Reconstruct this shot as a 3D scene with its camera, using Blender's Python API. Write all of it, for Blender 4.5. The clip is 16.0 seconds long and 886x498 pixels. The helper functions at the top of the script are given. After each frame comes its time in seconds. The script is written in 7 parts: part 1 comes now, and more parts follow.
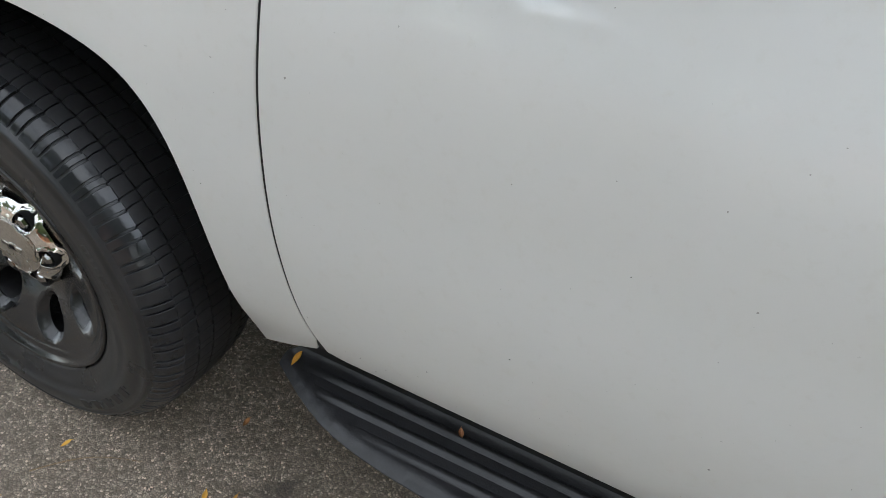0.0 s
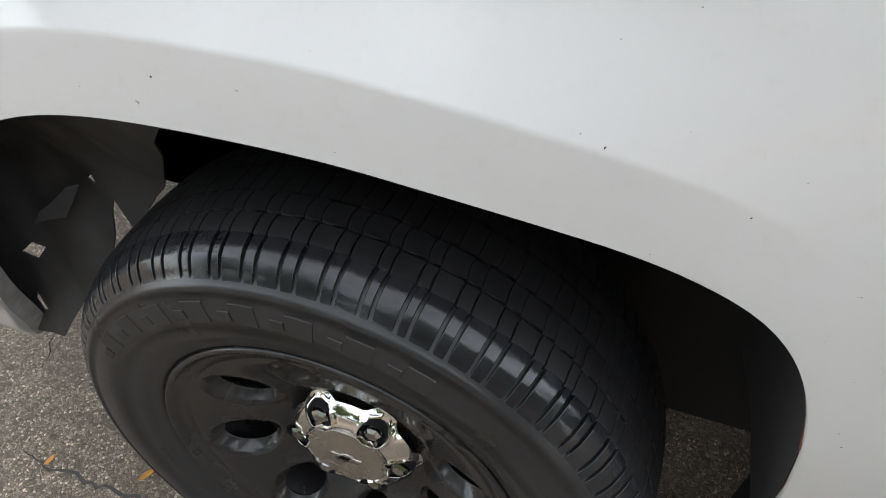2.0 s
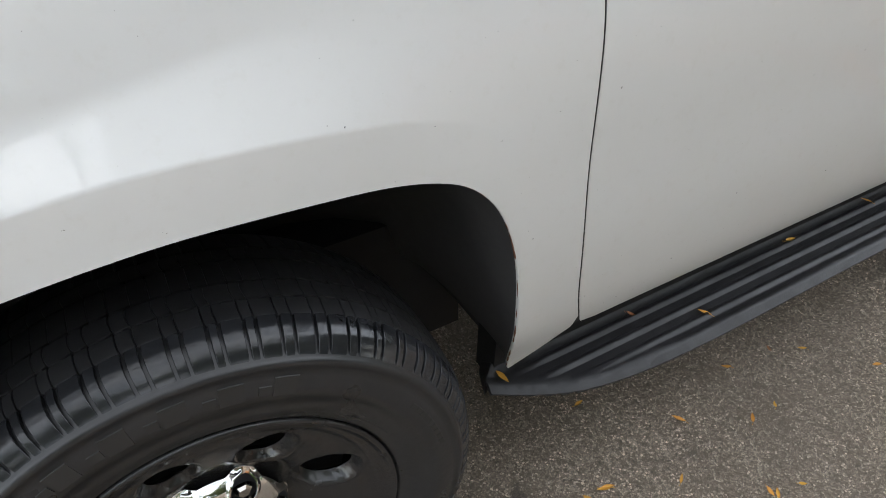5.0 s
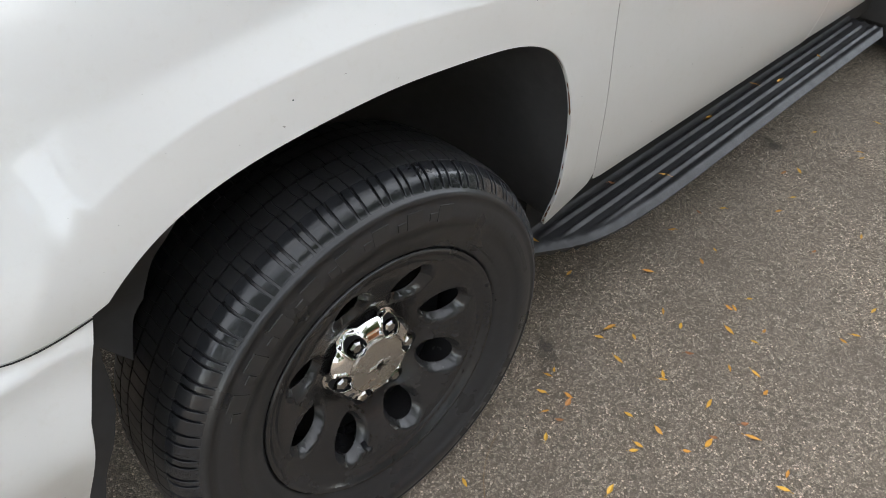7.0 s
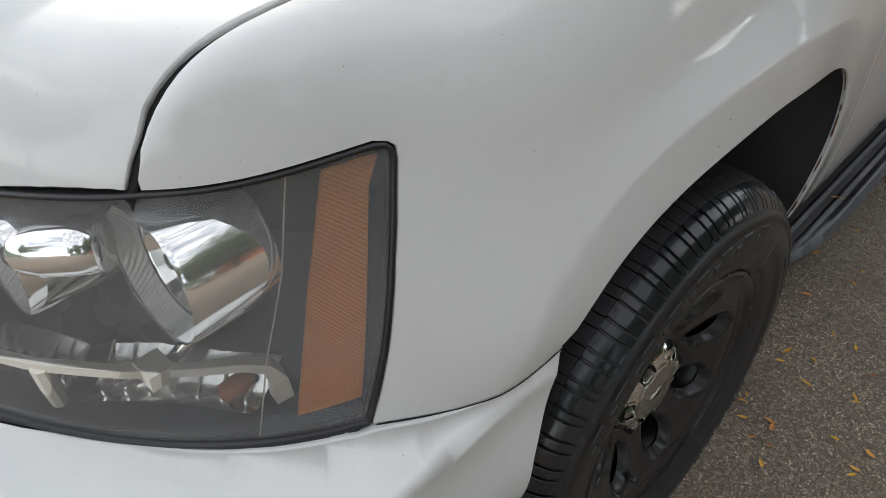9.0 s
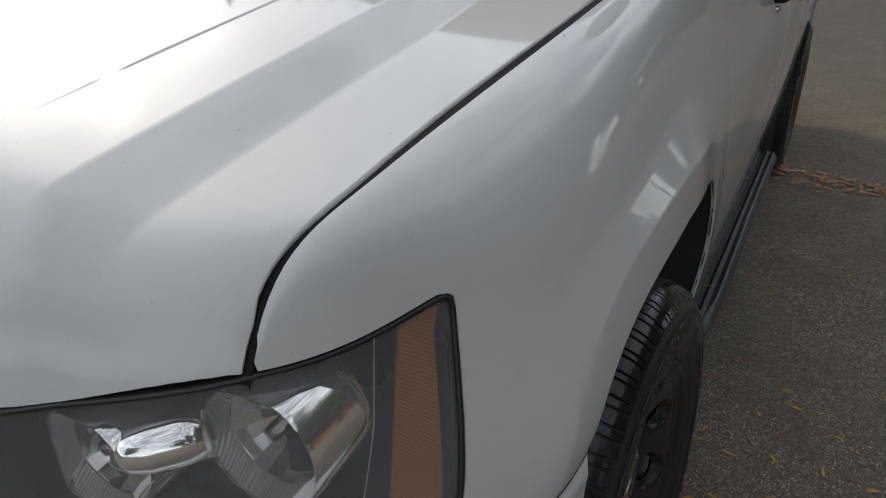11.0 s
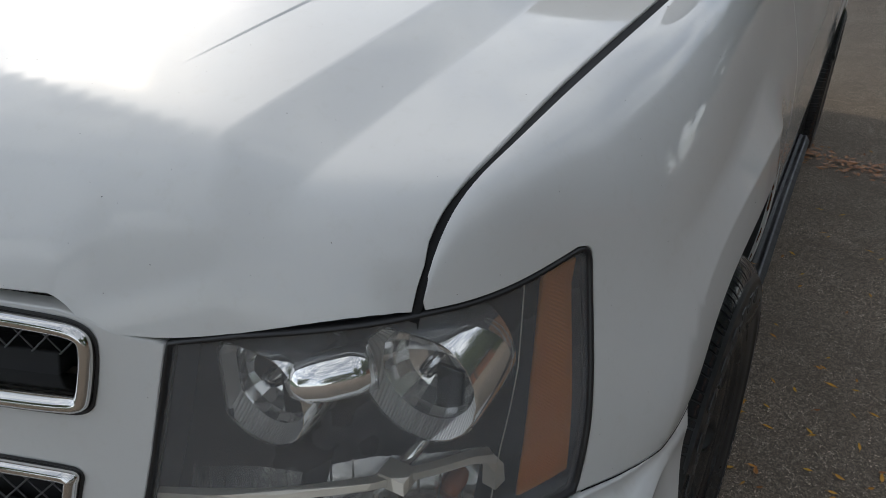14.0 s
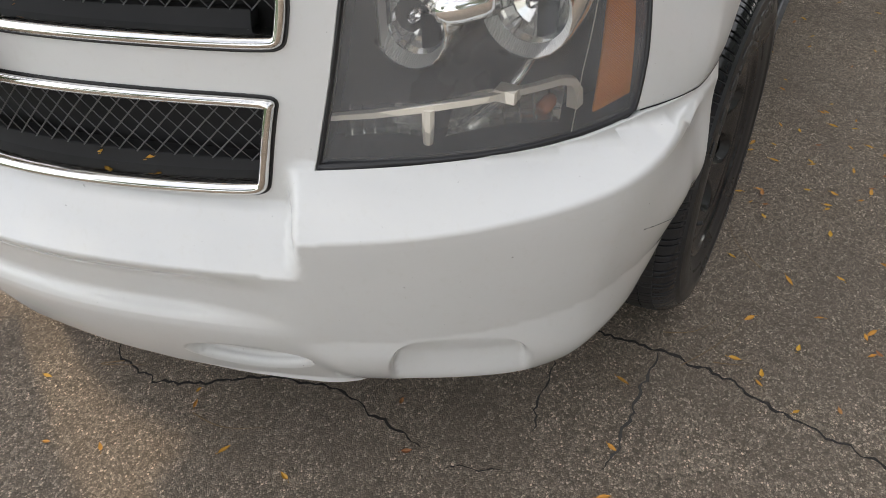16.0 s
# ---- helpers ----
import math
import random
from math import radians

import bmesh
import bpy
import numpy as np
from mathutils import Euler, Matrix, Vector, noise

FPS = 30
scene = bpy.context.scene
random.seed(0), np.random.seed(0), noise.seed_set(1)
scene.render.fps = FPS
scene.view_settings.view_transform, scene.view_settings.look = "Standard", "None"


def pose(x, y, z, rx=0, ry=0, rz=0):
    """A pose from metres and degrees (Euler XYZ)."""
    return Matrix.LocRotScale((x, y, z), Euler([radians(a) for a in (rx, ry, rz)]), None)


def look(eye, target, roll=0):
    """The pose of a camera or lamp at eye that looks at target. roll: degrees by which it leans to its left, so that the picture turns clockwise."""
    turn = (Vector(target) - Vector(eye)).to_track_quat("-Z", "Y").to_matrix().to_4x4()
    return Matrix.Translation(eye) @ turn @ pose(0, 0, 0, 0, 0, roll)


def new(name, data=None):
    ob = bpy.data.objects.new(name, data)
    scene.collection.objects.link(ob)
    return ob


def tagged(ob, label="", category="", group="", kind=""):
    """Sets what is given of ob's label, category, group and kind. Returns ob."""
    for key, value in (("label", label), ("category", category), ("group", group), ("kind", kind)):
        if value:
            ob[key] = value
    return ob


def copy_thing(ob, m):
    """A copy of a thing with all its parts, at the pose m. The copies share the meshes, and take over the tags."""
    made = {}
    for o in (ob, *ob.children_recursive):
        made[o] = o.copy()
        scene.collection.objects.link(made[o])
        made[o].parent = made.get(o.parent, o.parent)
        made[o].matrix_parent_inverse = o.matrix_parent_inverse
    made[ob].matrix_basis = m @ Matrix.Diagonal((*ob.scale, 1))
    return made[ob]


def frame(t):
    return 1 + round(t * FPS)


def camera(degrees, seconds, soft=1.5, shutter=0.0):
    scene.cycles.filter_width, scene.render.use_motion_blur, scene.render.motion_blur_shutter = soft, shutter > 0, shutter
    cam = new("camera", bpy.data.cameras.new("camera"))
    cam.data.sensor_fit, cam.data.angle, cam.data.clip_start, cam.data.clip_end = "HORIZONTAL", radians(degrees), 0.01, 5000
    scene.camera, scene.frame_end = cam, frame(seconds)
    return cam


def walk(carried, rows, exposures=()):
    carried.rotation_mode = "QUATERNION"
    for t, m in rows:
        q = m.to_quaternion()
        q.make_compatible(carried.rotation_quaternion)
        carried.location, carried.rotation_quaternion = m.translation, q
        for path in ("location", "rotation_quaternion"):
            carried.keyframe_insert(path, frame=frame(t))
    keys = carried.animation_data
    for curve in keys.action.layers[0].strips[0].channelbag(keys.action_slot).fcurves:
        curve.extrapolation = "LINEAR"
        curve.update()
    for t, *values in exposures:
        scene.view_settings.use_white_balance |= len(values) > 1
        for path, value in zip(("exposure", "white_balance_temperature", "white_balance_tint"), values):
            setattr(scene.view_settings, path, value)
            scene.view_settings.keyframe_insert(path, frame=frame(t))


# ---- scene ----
cam = camera(62.7, 16.0, soft=0.9)
PATH = [
    (0, (0.955, -0.558, 1.255), (0.448, 0.83, -0.092), 8.2),
    (0.5, (0.793, -0.538, 1.234), (0.366, 0.809, -0.181), 9.2),
    (1, (0.572, -0.538, 1.241), (0.235, 0.807, -0.2), 9.6),
    (1.5, (0.402, -0.514, 1.227), (0.094, 0.801, -0.248), 7.6),
    (2, (0.208, -0.408, 1.215), (-0.137, 0.914, -0.245), 4.1),
    (2.5, (0.065, -0.348, 1.242), (-0.19, 1.03, -0.185), 4.9),
    (3, (-0.08, -0.368, 1.243), (-0.082, 1.113, -0.101), 7.8),
    (3.5, (-0.085, -0.435, 1.252), (0.285, 1.043, -0.044), 8.3),
    (4, (0.039, -0.528, 1.265), (0.642, 0.897, -0.003), 5.1),
    (4.2, (0.052, -0.586, 1.271), (0.703, 0.82, 0.007), 3.6),
    (6.3, (-0.299, -0.592, 1.322), (0.718, 0.531, 0.015), 0.9),
    (6.5, (-0.347, -0.634, 1.331), (0.71, 0.471, 0.042), 0.5),
    (7, (-0.499, -0.642, 1.297), (0.592, 0.415, -0.004), 1.7),
    (7.5, (-0.637, -0.56, 1.284), (0.461, 0.48, -0.024), 3.2),
    (8, (-0.762, -0.472, 1.289), (0.392, 0.545, 0.01), 4.7),
    (8.5, (-0.853, -0.396, 1.289), (0.324, 0.625, 0.035), 4.4),
    (9, (-0.836, -0.276, 1.262), (0.347, 0.762, 0.028), 2.6),
    (9.2, (-0.826, -0.225, 1.256), (0.371, 0.799, 0.023), 1.8),
    (11.3, (-1.009, -0.19, 1.343), (0.611, 0.658, 0.533), -0.8),
    (11.5, (-0.999, -0.201, 1.381), (0.64, 0.667, 0.632), -0.8),
    (12, (-0.963, -0.202, 1.398), (0.709, 0.712, 0.792), -1.2),
    (12.5, (-0.947, -0.181, 1.4), (0.72, 0.786, 0.863), -0.9),
    (13, (-0.957, -0.136, 1.4), (0.691, 0.864, 0.868), 0.0),
    (13.5, (-1.02, -0.094, 1.346), (0.588, 0.854, 0.628), 0.1),
    (14, (-1.101, -0.099, 1.306), (0.447, 0.743, 0.36), 1.1),
    (14.5, (-1.166, -0.119, 1.276), (0.297, 0.683, 0.172), 0.8),
    (15, (-1.248, -0.205, 1.263), (0.131, 0.581, 0.045), -0.8),
    (15.5, (-1.38, -0.26, 1.245), (-0.091, 0.517, -0.072), -3.2),
    (16, (-1.443, -0.147, 1.255), (-0.123, 0.583, -0.059), -2.0),
]
EXPOSURE = [(0, 2.0, 6100, 7), (1, 2.2, 6150, 8), (2, 2.05, 6250, 9), (3, 1.78, 6300, 9), (4.2, 1.92, 6250, 8), (6.3, 2.05, 6300, 10), (7, 2.1, 6290, 9), (8, 1.8, 6400, 8), (8.5, 1.42, 6400, 9), (9.2, 1.0, 6300, 9), (11.3, -0.25, 6100, 9), (12, -1.0, 6080, 9), (12.5, -0.78, 6050, 9),
            (13.5, -0.6, 6000, 8), (14, 0.1, 6000, 8), (14.5, 0.92, 6200, 9), (15, 1.28, 6320, 10), (15.5, 1.42, 6400, 11), (16, 1.25, 6550, 11)]
walk(cam, [(t, look(eye, target, roll)) for t, eye, target, roll in PATH], EXPOSURE)


# ---- world ----
SUN_ELEV, SUN_AZ = 27.0, 57.0        # the sun stands over the passenger side, behind the vehicle


def build_world():
    w = bpy.data.worlds.new("sky")
    scene.world = w
    w.use_nodes = True
    nt = w.node_tree
    nt.nodes.clear()
    out = nt.nodes.new("ShaderNodeOutputWorld")
    bg = nt.nodes.new("ShaderNodeBackground")
    sky = nt.nodes.new("ShaderNodeTexSky")
    sky.sky_type = "NISHITA"
    sky.sun_disc = False
    sky.sun_elevation = radians(SUN_ELEV)
    sky.sun_rotation = radians(90 - SUN_AZ)
    sky.air_density, sky.dust_density, sky.ozone_density = 1.0, 1.2, 1.0
    coord = nt.nodes.new("ShaderNodeTexCoord")
    mapping = nt.nodes.new("ShaderNodeMapping")
    mapping.inputs["Scale"].default_value = (2.2, 3.4, 5.0)
    cloud = nt.nodes.new("ShaderNodeTexNoise")
    cloud.inputs["Scale"].default_value = 2.3
    cloud.inputs["Detail"].default_value = 7
    cloud.inputs["Roughness"].default_value = 0.6
    cloud.inputs["Distortion"].default_value = 0.4
    ramp = nt.nodes.new("ShaderNodeValToRGB")
    ramp.color_ramp.elements[0].position, ramp.color_ramp.elements[1].position = 0.36, 0.66
    ramp.color_ramp.elements[0].color = (0.35, 0.35, 0.35, 1)
    ramp.color_ramp.elements[1].color = (0.96, 0.96, 0.96, 1)
    tone = nt.nodes.new("ShaderNodeMix")
    tone.data_type = "RGBA"
    tone.inputs["A"].default_value = (3.3, 3.5, 3.9, 1)
    tone.inputs["B"].default_value = (10.4, 10.2, 9.9, 1)
    mix = nt.nodes.new("ShaderNodeMix")
    mix.data_type = "RGBA"
    nt.links.new(coord.outputs["Generated"], mapping.inputs["Vector"])
    nt.links.new(mapping.outputs["Vector"], cloud.inputs["Vector"])
    nt.links.new(cloud.outputs["Fac"], ramp.inputs["Fac"])
    nt.links.new(ramp.outputs["Color"], tone.inputs["Factor"])
    nt.links.new(ramp.outputs["Color"], mix.inputs["Factor"])
    nt.links.new(sky.outputs["Color"], mix.inputs["A"])
    nt.links.new(tone.outputs["Result"], mix.inputs["B"])
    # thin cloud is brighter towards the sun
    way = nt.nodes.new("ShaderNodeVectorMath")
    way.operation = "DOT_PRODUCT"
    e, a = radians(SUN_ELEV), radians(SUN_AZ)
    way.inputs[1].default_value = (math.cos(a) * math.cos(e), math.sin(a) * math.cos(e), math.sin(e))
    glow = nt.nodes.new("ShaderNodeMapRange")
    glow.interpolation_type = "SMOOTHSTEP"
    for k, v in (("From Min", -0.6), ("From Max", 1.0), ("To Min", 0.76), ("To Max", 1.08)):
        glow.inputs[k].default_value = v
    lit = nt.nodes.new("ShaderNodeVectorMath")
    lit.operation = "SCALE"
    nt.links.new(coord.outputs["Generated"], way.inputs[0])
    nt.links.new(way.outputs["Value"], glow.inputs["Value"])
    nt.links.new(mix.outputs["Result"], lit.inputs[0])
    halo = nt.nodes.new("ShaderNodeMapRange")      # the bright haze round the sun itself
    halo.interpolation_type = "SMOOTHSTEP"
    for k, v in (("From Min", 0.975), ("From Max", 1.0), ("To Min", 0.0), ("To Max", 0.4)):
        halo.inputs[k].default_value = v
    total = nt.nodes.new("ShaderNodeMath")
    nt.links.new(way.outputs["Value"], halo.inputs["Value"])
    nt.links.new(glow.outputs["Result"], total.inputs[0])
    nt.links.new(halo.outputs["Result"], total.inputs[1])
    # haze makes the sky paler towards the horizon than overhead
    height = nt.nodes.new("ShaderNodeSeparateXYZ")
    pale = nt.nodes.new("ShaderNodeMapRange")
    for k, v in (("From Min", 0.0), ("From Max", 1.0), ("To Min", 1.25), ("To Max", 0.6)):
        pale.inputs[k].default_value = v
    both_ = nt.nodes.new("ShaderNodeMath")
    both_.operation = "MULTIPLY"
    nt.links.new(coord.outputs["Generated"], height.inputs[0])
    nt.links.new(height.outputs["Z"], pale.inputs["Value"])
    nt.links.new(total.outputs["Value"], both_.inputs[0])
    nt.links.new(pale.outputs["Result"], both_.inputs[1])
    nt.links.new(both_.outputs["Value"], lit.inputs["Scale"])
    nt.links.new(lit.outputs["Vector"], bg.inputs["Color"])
    bg.inputs["Strength"].default_value = 0.15
    nt.links.new(bg.outputs["Background"], out.inputs["Surface"])


build_world()
sun_data = bpy.data.lights.new("sun", "SUN")
sun_data.energy, sun_data.angle, sun_data.color = 1.1, radians(1.7), (1.0, 0.80, 0.54)
sun = new("sun", sun_data)
sun.matrix_world = look((math.cos(radians(SUN_AZ)) * 40, math.sin(radians(SUN_AZ)) * 40, 40 * math.tan(radians(SUN_ELEV))), (0, 0, 0))

# ---- materials ----


class Nodes:
    """A small wrapper that makes one node material."""

    def __init__(self, name):
        self.m = bpy.data.materials.new(name)
        self.m.use_nodes = True
        self.t = self.m.node_tree
        self.b = self.t.nodes["Principled BSDF"]
        self.tc = None

    def n(self, kind, **sets):
        x = self.t.nodes.new("ShaderNode" + kind)
        for k, v in sets.items():
            x.inputs[k].default_value = v
        return x

    def l(self, a, b):
        self.t.links.new(a, b)

    def where(self, obj=True):
        if self.tc is None:
            self.tc = self.n("TexCoord")
        return self.tc.outputs["Object"]

    def noise(self, scale, detail=4, rough=0.55, vec=None, distort=0.0):
        x = self.n("TexNoise", Scale=scale, Detail=detail, Roughness=rough, Distortion=distort)
        self.l(vec or self.where(), x.inputs["Vector"])
        return x.outputs["Fac"]

    def ramp(self, fac, stops):
        x = self.n("ValToRGB")
        e = x.color_ramp.elements
        while len(e) < len(stops):
            e.new(0.5)
        for el, (p, c) in zip(e, stops):
            el.position = p
            el.color = (c, c, c, 1) if isinstance(c, (int, float)) else (*c, 1)
        self.l(fac, x.inputs["Fac"])
        return x.outputs["Color"]

    def mix(self, fac, a, b, mode="MIX"):
        x = self.n("Mix")
        x.data_type = "RGBA"
        x.blend_type = mode
        for sock, v in (("Factor", fac), ("A", a), ("B", b)):
            if isinstance(v, (int, float)):
                x.inputs[sock].default_value = v if sock == "Factor" else (v, v, v, 1)
            elif isinstance(v, tuple):
                x.inputs[sock].default_value = (*v, 1)
            else:
                self.l(v, x.inputs[sock])
        return x.outputs["Result"]

    def bump(self, height, strength, dist=0.01, normal=None):
        x = self.n("Bump", Strength=strength, Distance=dist)
        self.l(height, x.inputs["Height"])
        if normal is not None:
            self.l(normal, x.inputs["Normal"])
        self.l(x.outputs["Normal"], self.b.inputs["Normal"])
        return x.outputs["Normal"]

    def set(self, **kw):
        for k, v in kw.items():
            sock = self.b.inputs[k.replace("_", " ")]
            if isinstance(v, (int, float)):
                sock.default_value = v
            elif isinstance(v, tuple):
                sock.default_value = (*v, 1)
            else:
                self.l(v, sock)
        return self


def paint_white():
    k = Nodes("white_paint")
    dirt = k.noise(3.0, 6, 0.6)
    fine = k.noise(60.0, 5, 0.7)
    spots = k.noise(180.0, 2, 0.5)
    col = k.mix(k.ramp(dirt, [(0.35, 0.0), (0.75, 0.5)]), (0.69, 0.69, 0.68), (0.645, 0.64, 0.615))
    col = k.mix(k.ramp(fine, [(0.55, 0.0), (0.8, 0.35)]), col, (0.60, 0.585, 0.54))
    col = k.mix(k.ramp(spots, [(0.775, 0.0), (0.785, 0.55)]), col, (0.10, 0.09, 0.075))
    k.set(Base_Color=col, Roughness=0.55, Coat_Weight=1.0, Coat_Roughness=k.ramp(dirt, [(0.3, 0.030), (0.8, 0.055)]))
    k.b.inputs["Specular IOR Level"].default_value = 0.05
    k.b.inputs["IOR"].default_value = 1.45
    k.bump(k.noise(7.0, 2, 0.4), 0.03, 0.02)
    return k.m


def plain(name, color, rough, metal=0.0, grain=40.0, amount=0.25, bump=0.0, dark=0.7, coat=0.0):
    """A material with its colour varied at two scales."""
    k = Nodes(name)
    a, b = k.noise(grain, 5, 0.65), k.noise(grain / 9, 4, 0.55)
    c2 = tuple(c * dark for c in color)
    col = k.mix(k.ramp(a, [(0.35, 0.0), (0.75, amount)]), color, c2)
    col = k.mix(k.ramp(b, [(0.4, 0.0), (0.7, amount)]), col, c2)
    k.set(Base_Color=col, Metallic=metal, Roughness=k.ramp(b, [(0.3, max(rough - 0.06, 0.02)), (0.75, min(rough + 0.1, 1.0))]))
    k.b.inputs["Coat Weight"].default_value = coat
    if bump:
        k.bump(a, bump, 0.004)
    return k.m


def asphalt():
    k = Nodes("asphalt")
    g1 = k.n("TexVoronoi", Scale=225.0)
    k.l(k.where(), g1.inputs["Vector"])
    rim = k.n("TexVoronoi", Scale=225.0)
    rim.feature = "DISTANCE_TO_EDGE"
    k.l(k.where(), rim.inputs["Vector"])
    g2 = k.n("TexVoronoi", Scale=95.0)
    k.l(k.where(), g2.inputs["Vector"])
    sep = k.n("SeparateColor")
    k.l(g1.outputs["Color"], sep.inputs["Color"])
    sep2 = k.n("SeparateColor")
    k.l(g2.outputs["Color"], sep2.inputs["Color"])
    stone = k.ramp(sep.outputs[0], [(0.0, (0.13, 0.116, 0.098)), (0.45, (0.27, 0.244, 0.210)), (0.85, (0.40, 0.368, 0.320)), (1.0, (0.68, 0.64, 0.57))])
    stone = k.mix(k.ramp(sep2.outputs[1], [(0.0, 0.6), (0.20, 0.0)]), stone, (0.09, 0.08, 0.07))
    tar = k.ramp(rim.outputs["Distance"], [(0.02, 0.95), (0.12, 0.0)])
    col = k.mix(tar, stone, (0.060, 0.053, 0.045))
    big = k.noise(1.3, 6, 0.6)
    col = k.mix(k.ramp(big, [(0.42, 0.0), (0.68, 0.35)]), col, (0.15, 0.14, 0.125))
    mid = k.noise(9.0, 5, 0.65)
    col = k.mix(k.ramp(mid, [(0.62, 0.0), (0.78, 0.35)]), col, (0.27, 0.235, 0.185))
    patch = k.noise(4.3, 6, 0.62, distort=0.3)
    col = k.mix(k.ramp(patch, [(0.36, 0.40), (0.54, 0.0)]), col, (0.12, 0.107, 0.092))
    stain = k.noise(3.1, 3, 0.5, distort=0.6)
    col = k.mix(k.ramp(stain, [(0.70, 0.0), (0.76, 0.7)]), col, (0.04, 0.038, 0.035))
    warm = k.mix(1.0, col, (1.56, 1.385, 1.225), "MULTIPLY")
    k.set(Base_Color=warm, Roughness=0.9)
    k.bump(k.ramp(rim.outputs["Distance"], [(0.0, 0.0), (0.30, 1.0)]), 1.0, 0.004)
    return k.m


def glass(name, color=(1, 1, 1), rough=0.0, ior=1.45):
    k = Nodes(name)
    k.set(Base_Color=color, Roughness=rough, Transmission_Weight=1.0)
    k.b.inputs["IOR"].default_value = ior
    return k.m


M = {}
M["paint"] = paint_white()
M["asphalt"] = asphalt()
# near-black that puts the shade of gaps and hollows into the colour
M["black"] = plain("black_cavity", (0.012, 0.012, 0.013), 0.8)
M["plastic"] = plain("textured_black_plastic", (0.022, 0.022, 0.024), 0.5, grain=300, amount=0.5, bump=0.25)
M["trim"] = plain("smooth_black_plastic", (0.018, 0.018, 0.020), 0.35, grain=120)
M["rubber"] = plain("tyre_rubber", (0.0185, 0.0188, 0.0200), 0.30, grain=70, amount=0.6, bump=0.10, dark=1.6)
M["shoulder"] = plain("dressed_tyre_shoulder", (0.0145, 0.0152, 0.017), 0.15, grain=110, amount=0.7, bump=0.10, dark=1.9)
M["tread"] = plain("dull_tyre_tread", (0.015, 0.015, 0.016), 0.45, grain=90, amount=0.5, bump=0.12, dark=1.5)
M["steel"] = plain("black_painted_steel", (0.0155, 0.0152, 0.0158), 0.22, grain=90, amount=0.45, dark=2.0, coat=0.15)
M["chrome"] = plain("chrome", (0.78, 0.77, 0.75), 0.06, metal=1.0, grain=60, amount=0.3, dark=0.75)
M["dullchrome"] = plain("worn_chrome", (0.66, 0.64, 0.60), 0.24, metal=1.0, grain=150, amount=0.5, dark=0.7, bump=0.05)
M["flange"] = plain("dirty_white_plastic", (0.42, 0.42, 0.41), 0.6, grain=45, amount=0.7, dark=0.35)
M["board"] = plain("running_board_plastic", (0.024, 0.0235, 0.025), 0.40, grain=260, amount=0.5, bump=0.2, dark=0.5)

M["wire"] = plain("dark_wire", (0.13, 0.13, 0.135), 0.4, metal=0.4, grain=200)
M["gold"] = plain("gold_badge", (0.45, 0.30, 0.08), 0.3, metal=0.8, grain=100)


def thin_glass(name, tint, ior, rough=0.0, haze=0.0, haze_color=(0.75, 0.74, 0.72), sheen=(1, 1, 1)):
    """A thin pane: it lets light straight through, mirrors by Fresnel, and may be hazed."""
    k = Nodes(name)
    k.t.nodes.remove(k.b)
    out = k.t.nodes["Material Output"]
    clear = k.n("BsdfTransparent", Color=(*tint, 1))
    gloss = k.n("BsdfGlossy", Color=(*sheen, 1), Roughness=rough)
    fres = k.n("Fresnel", IOR=ior)
    a = k.n("MixShader")
    k.l(fres.outputs["Fac"], a.inputs[0])
    if haze:
        veil = k.n("BsdfDiffuse", Color=(*haze_color, 1))
        m = k.n("MixShader")
        k.l(k.ramp(k.noise(9, 5, 0.6), [(0.3, haze * 0.75), (0.75, haze * 1.3)]), m.inputs[0])
        k.l(clear.outputs[0], m.inputs[1])
        k.l(veil.outputs[0], m.inputs[2])
        k.l(m.outputs[0], a.inputs[1])
    else:
        k.l(clear.outputs[0], a.inputs[1])
    k.l(gloss.outputs[0], a.inputs[2])
    k.l(a.outputs[0], out.inputs["Surface"])
    return k.m


# the bluish haze is diffuse colour standing in for sky mirrored on the lens
M["lens"] = thin_glass("hazed_lens", (0.95, 0.95, 0.94), 1.5, 0.04, 0.14, (0.72, 0.74, 0.78))
M["housing"] = plain("lamp_housing", (0.040, 0.039, 0.039), 0.30, grain=30, amount=0.3, dark=0.8)
M["lamp_bar"] = plain("beige_lamp_trim", (0.80, 0.75, 0.66), 0.4, grain=60, amount=0.15)
M["windscreen"] = thin_glass("windscreen_glass", (0.60, 0.74, 0.72), 3.3, 0.0, sheen=(0.80, 0.98, 1.0))
M["window"] = plain("dark_tinted_glass", (0.012, 0.013, 0.014), 0.04, grain=5, amount=0.2)
M["window"].node_tree.nodes["Principled BSDF"].inputs["IOR"].default_value = 2.3
M["sticker"] = plain("pale_sticker", (0.45, 0.60, 0.58), 0.5, grain=60)
M["ink"] = plain("dark_print", (0.02, 0.03, 0.04), 0.5)
M["rust"] = plain("rusty_edge", (0.16, 0.07, 0.035), 0.8, grain=120, amount=0.7)
M["bulb"] = plain("orange_bulb", (0.42, 0.15, 0.07), 0.25, grain=30)


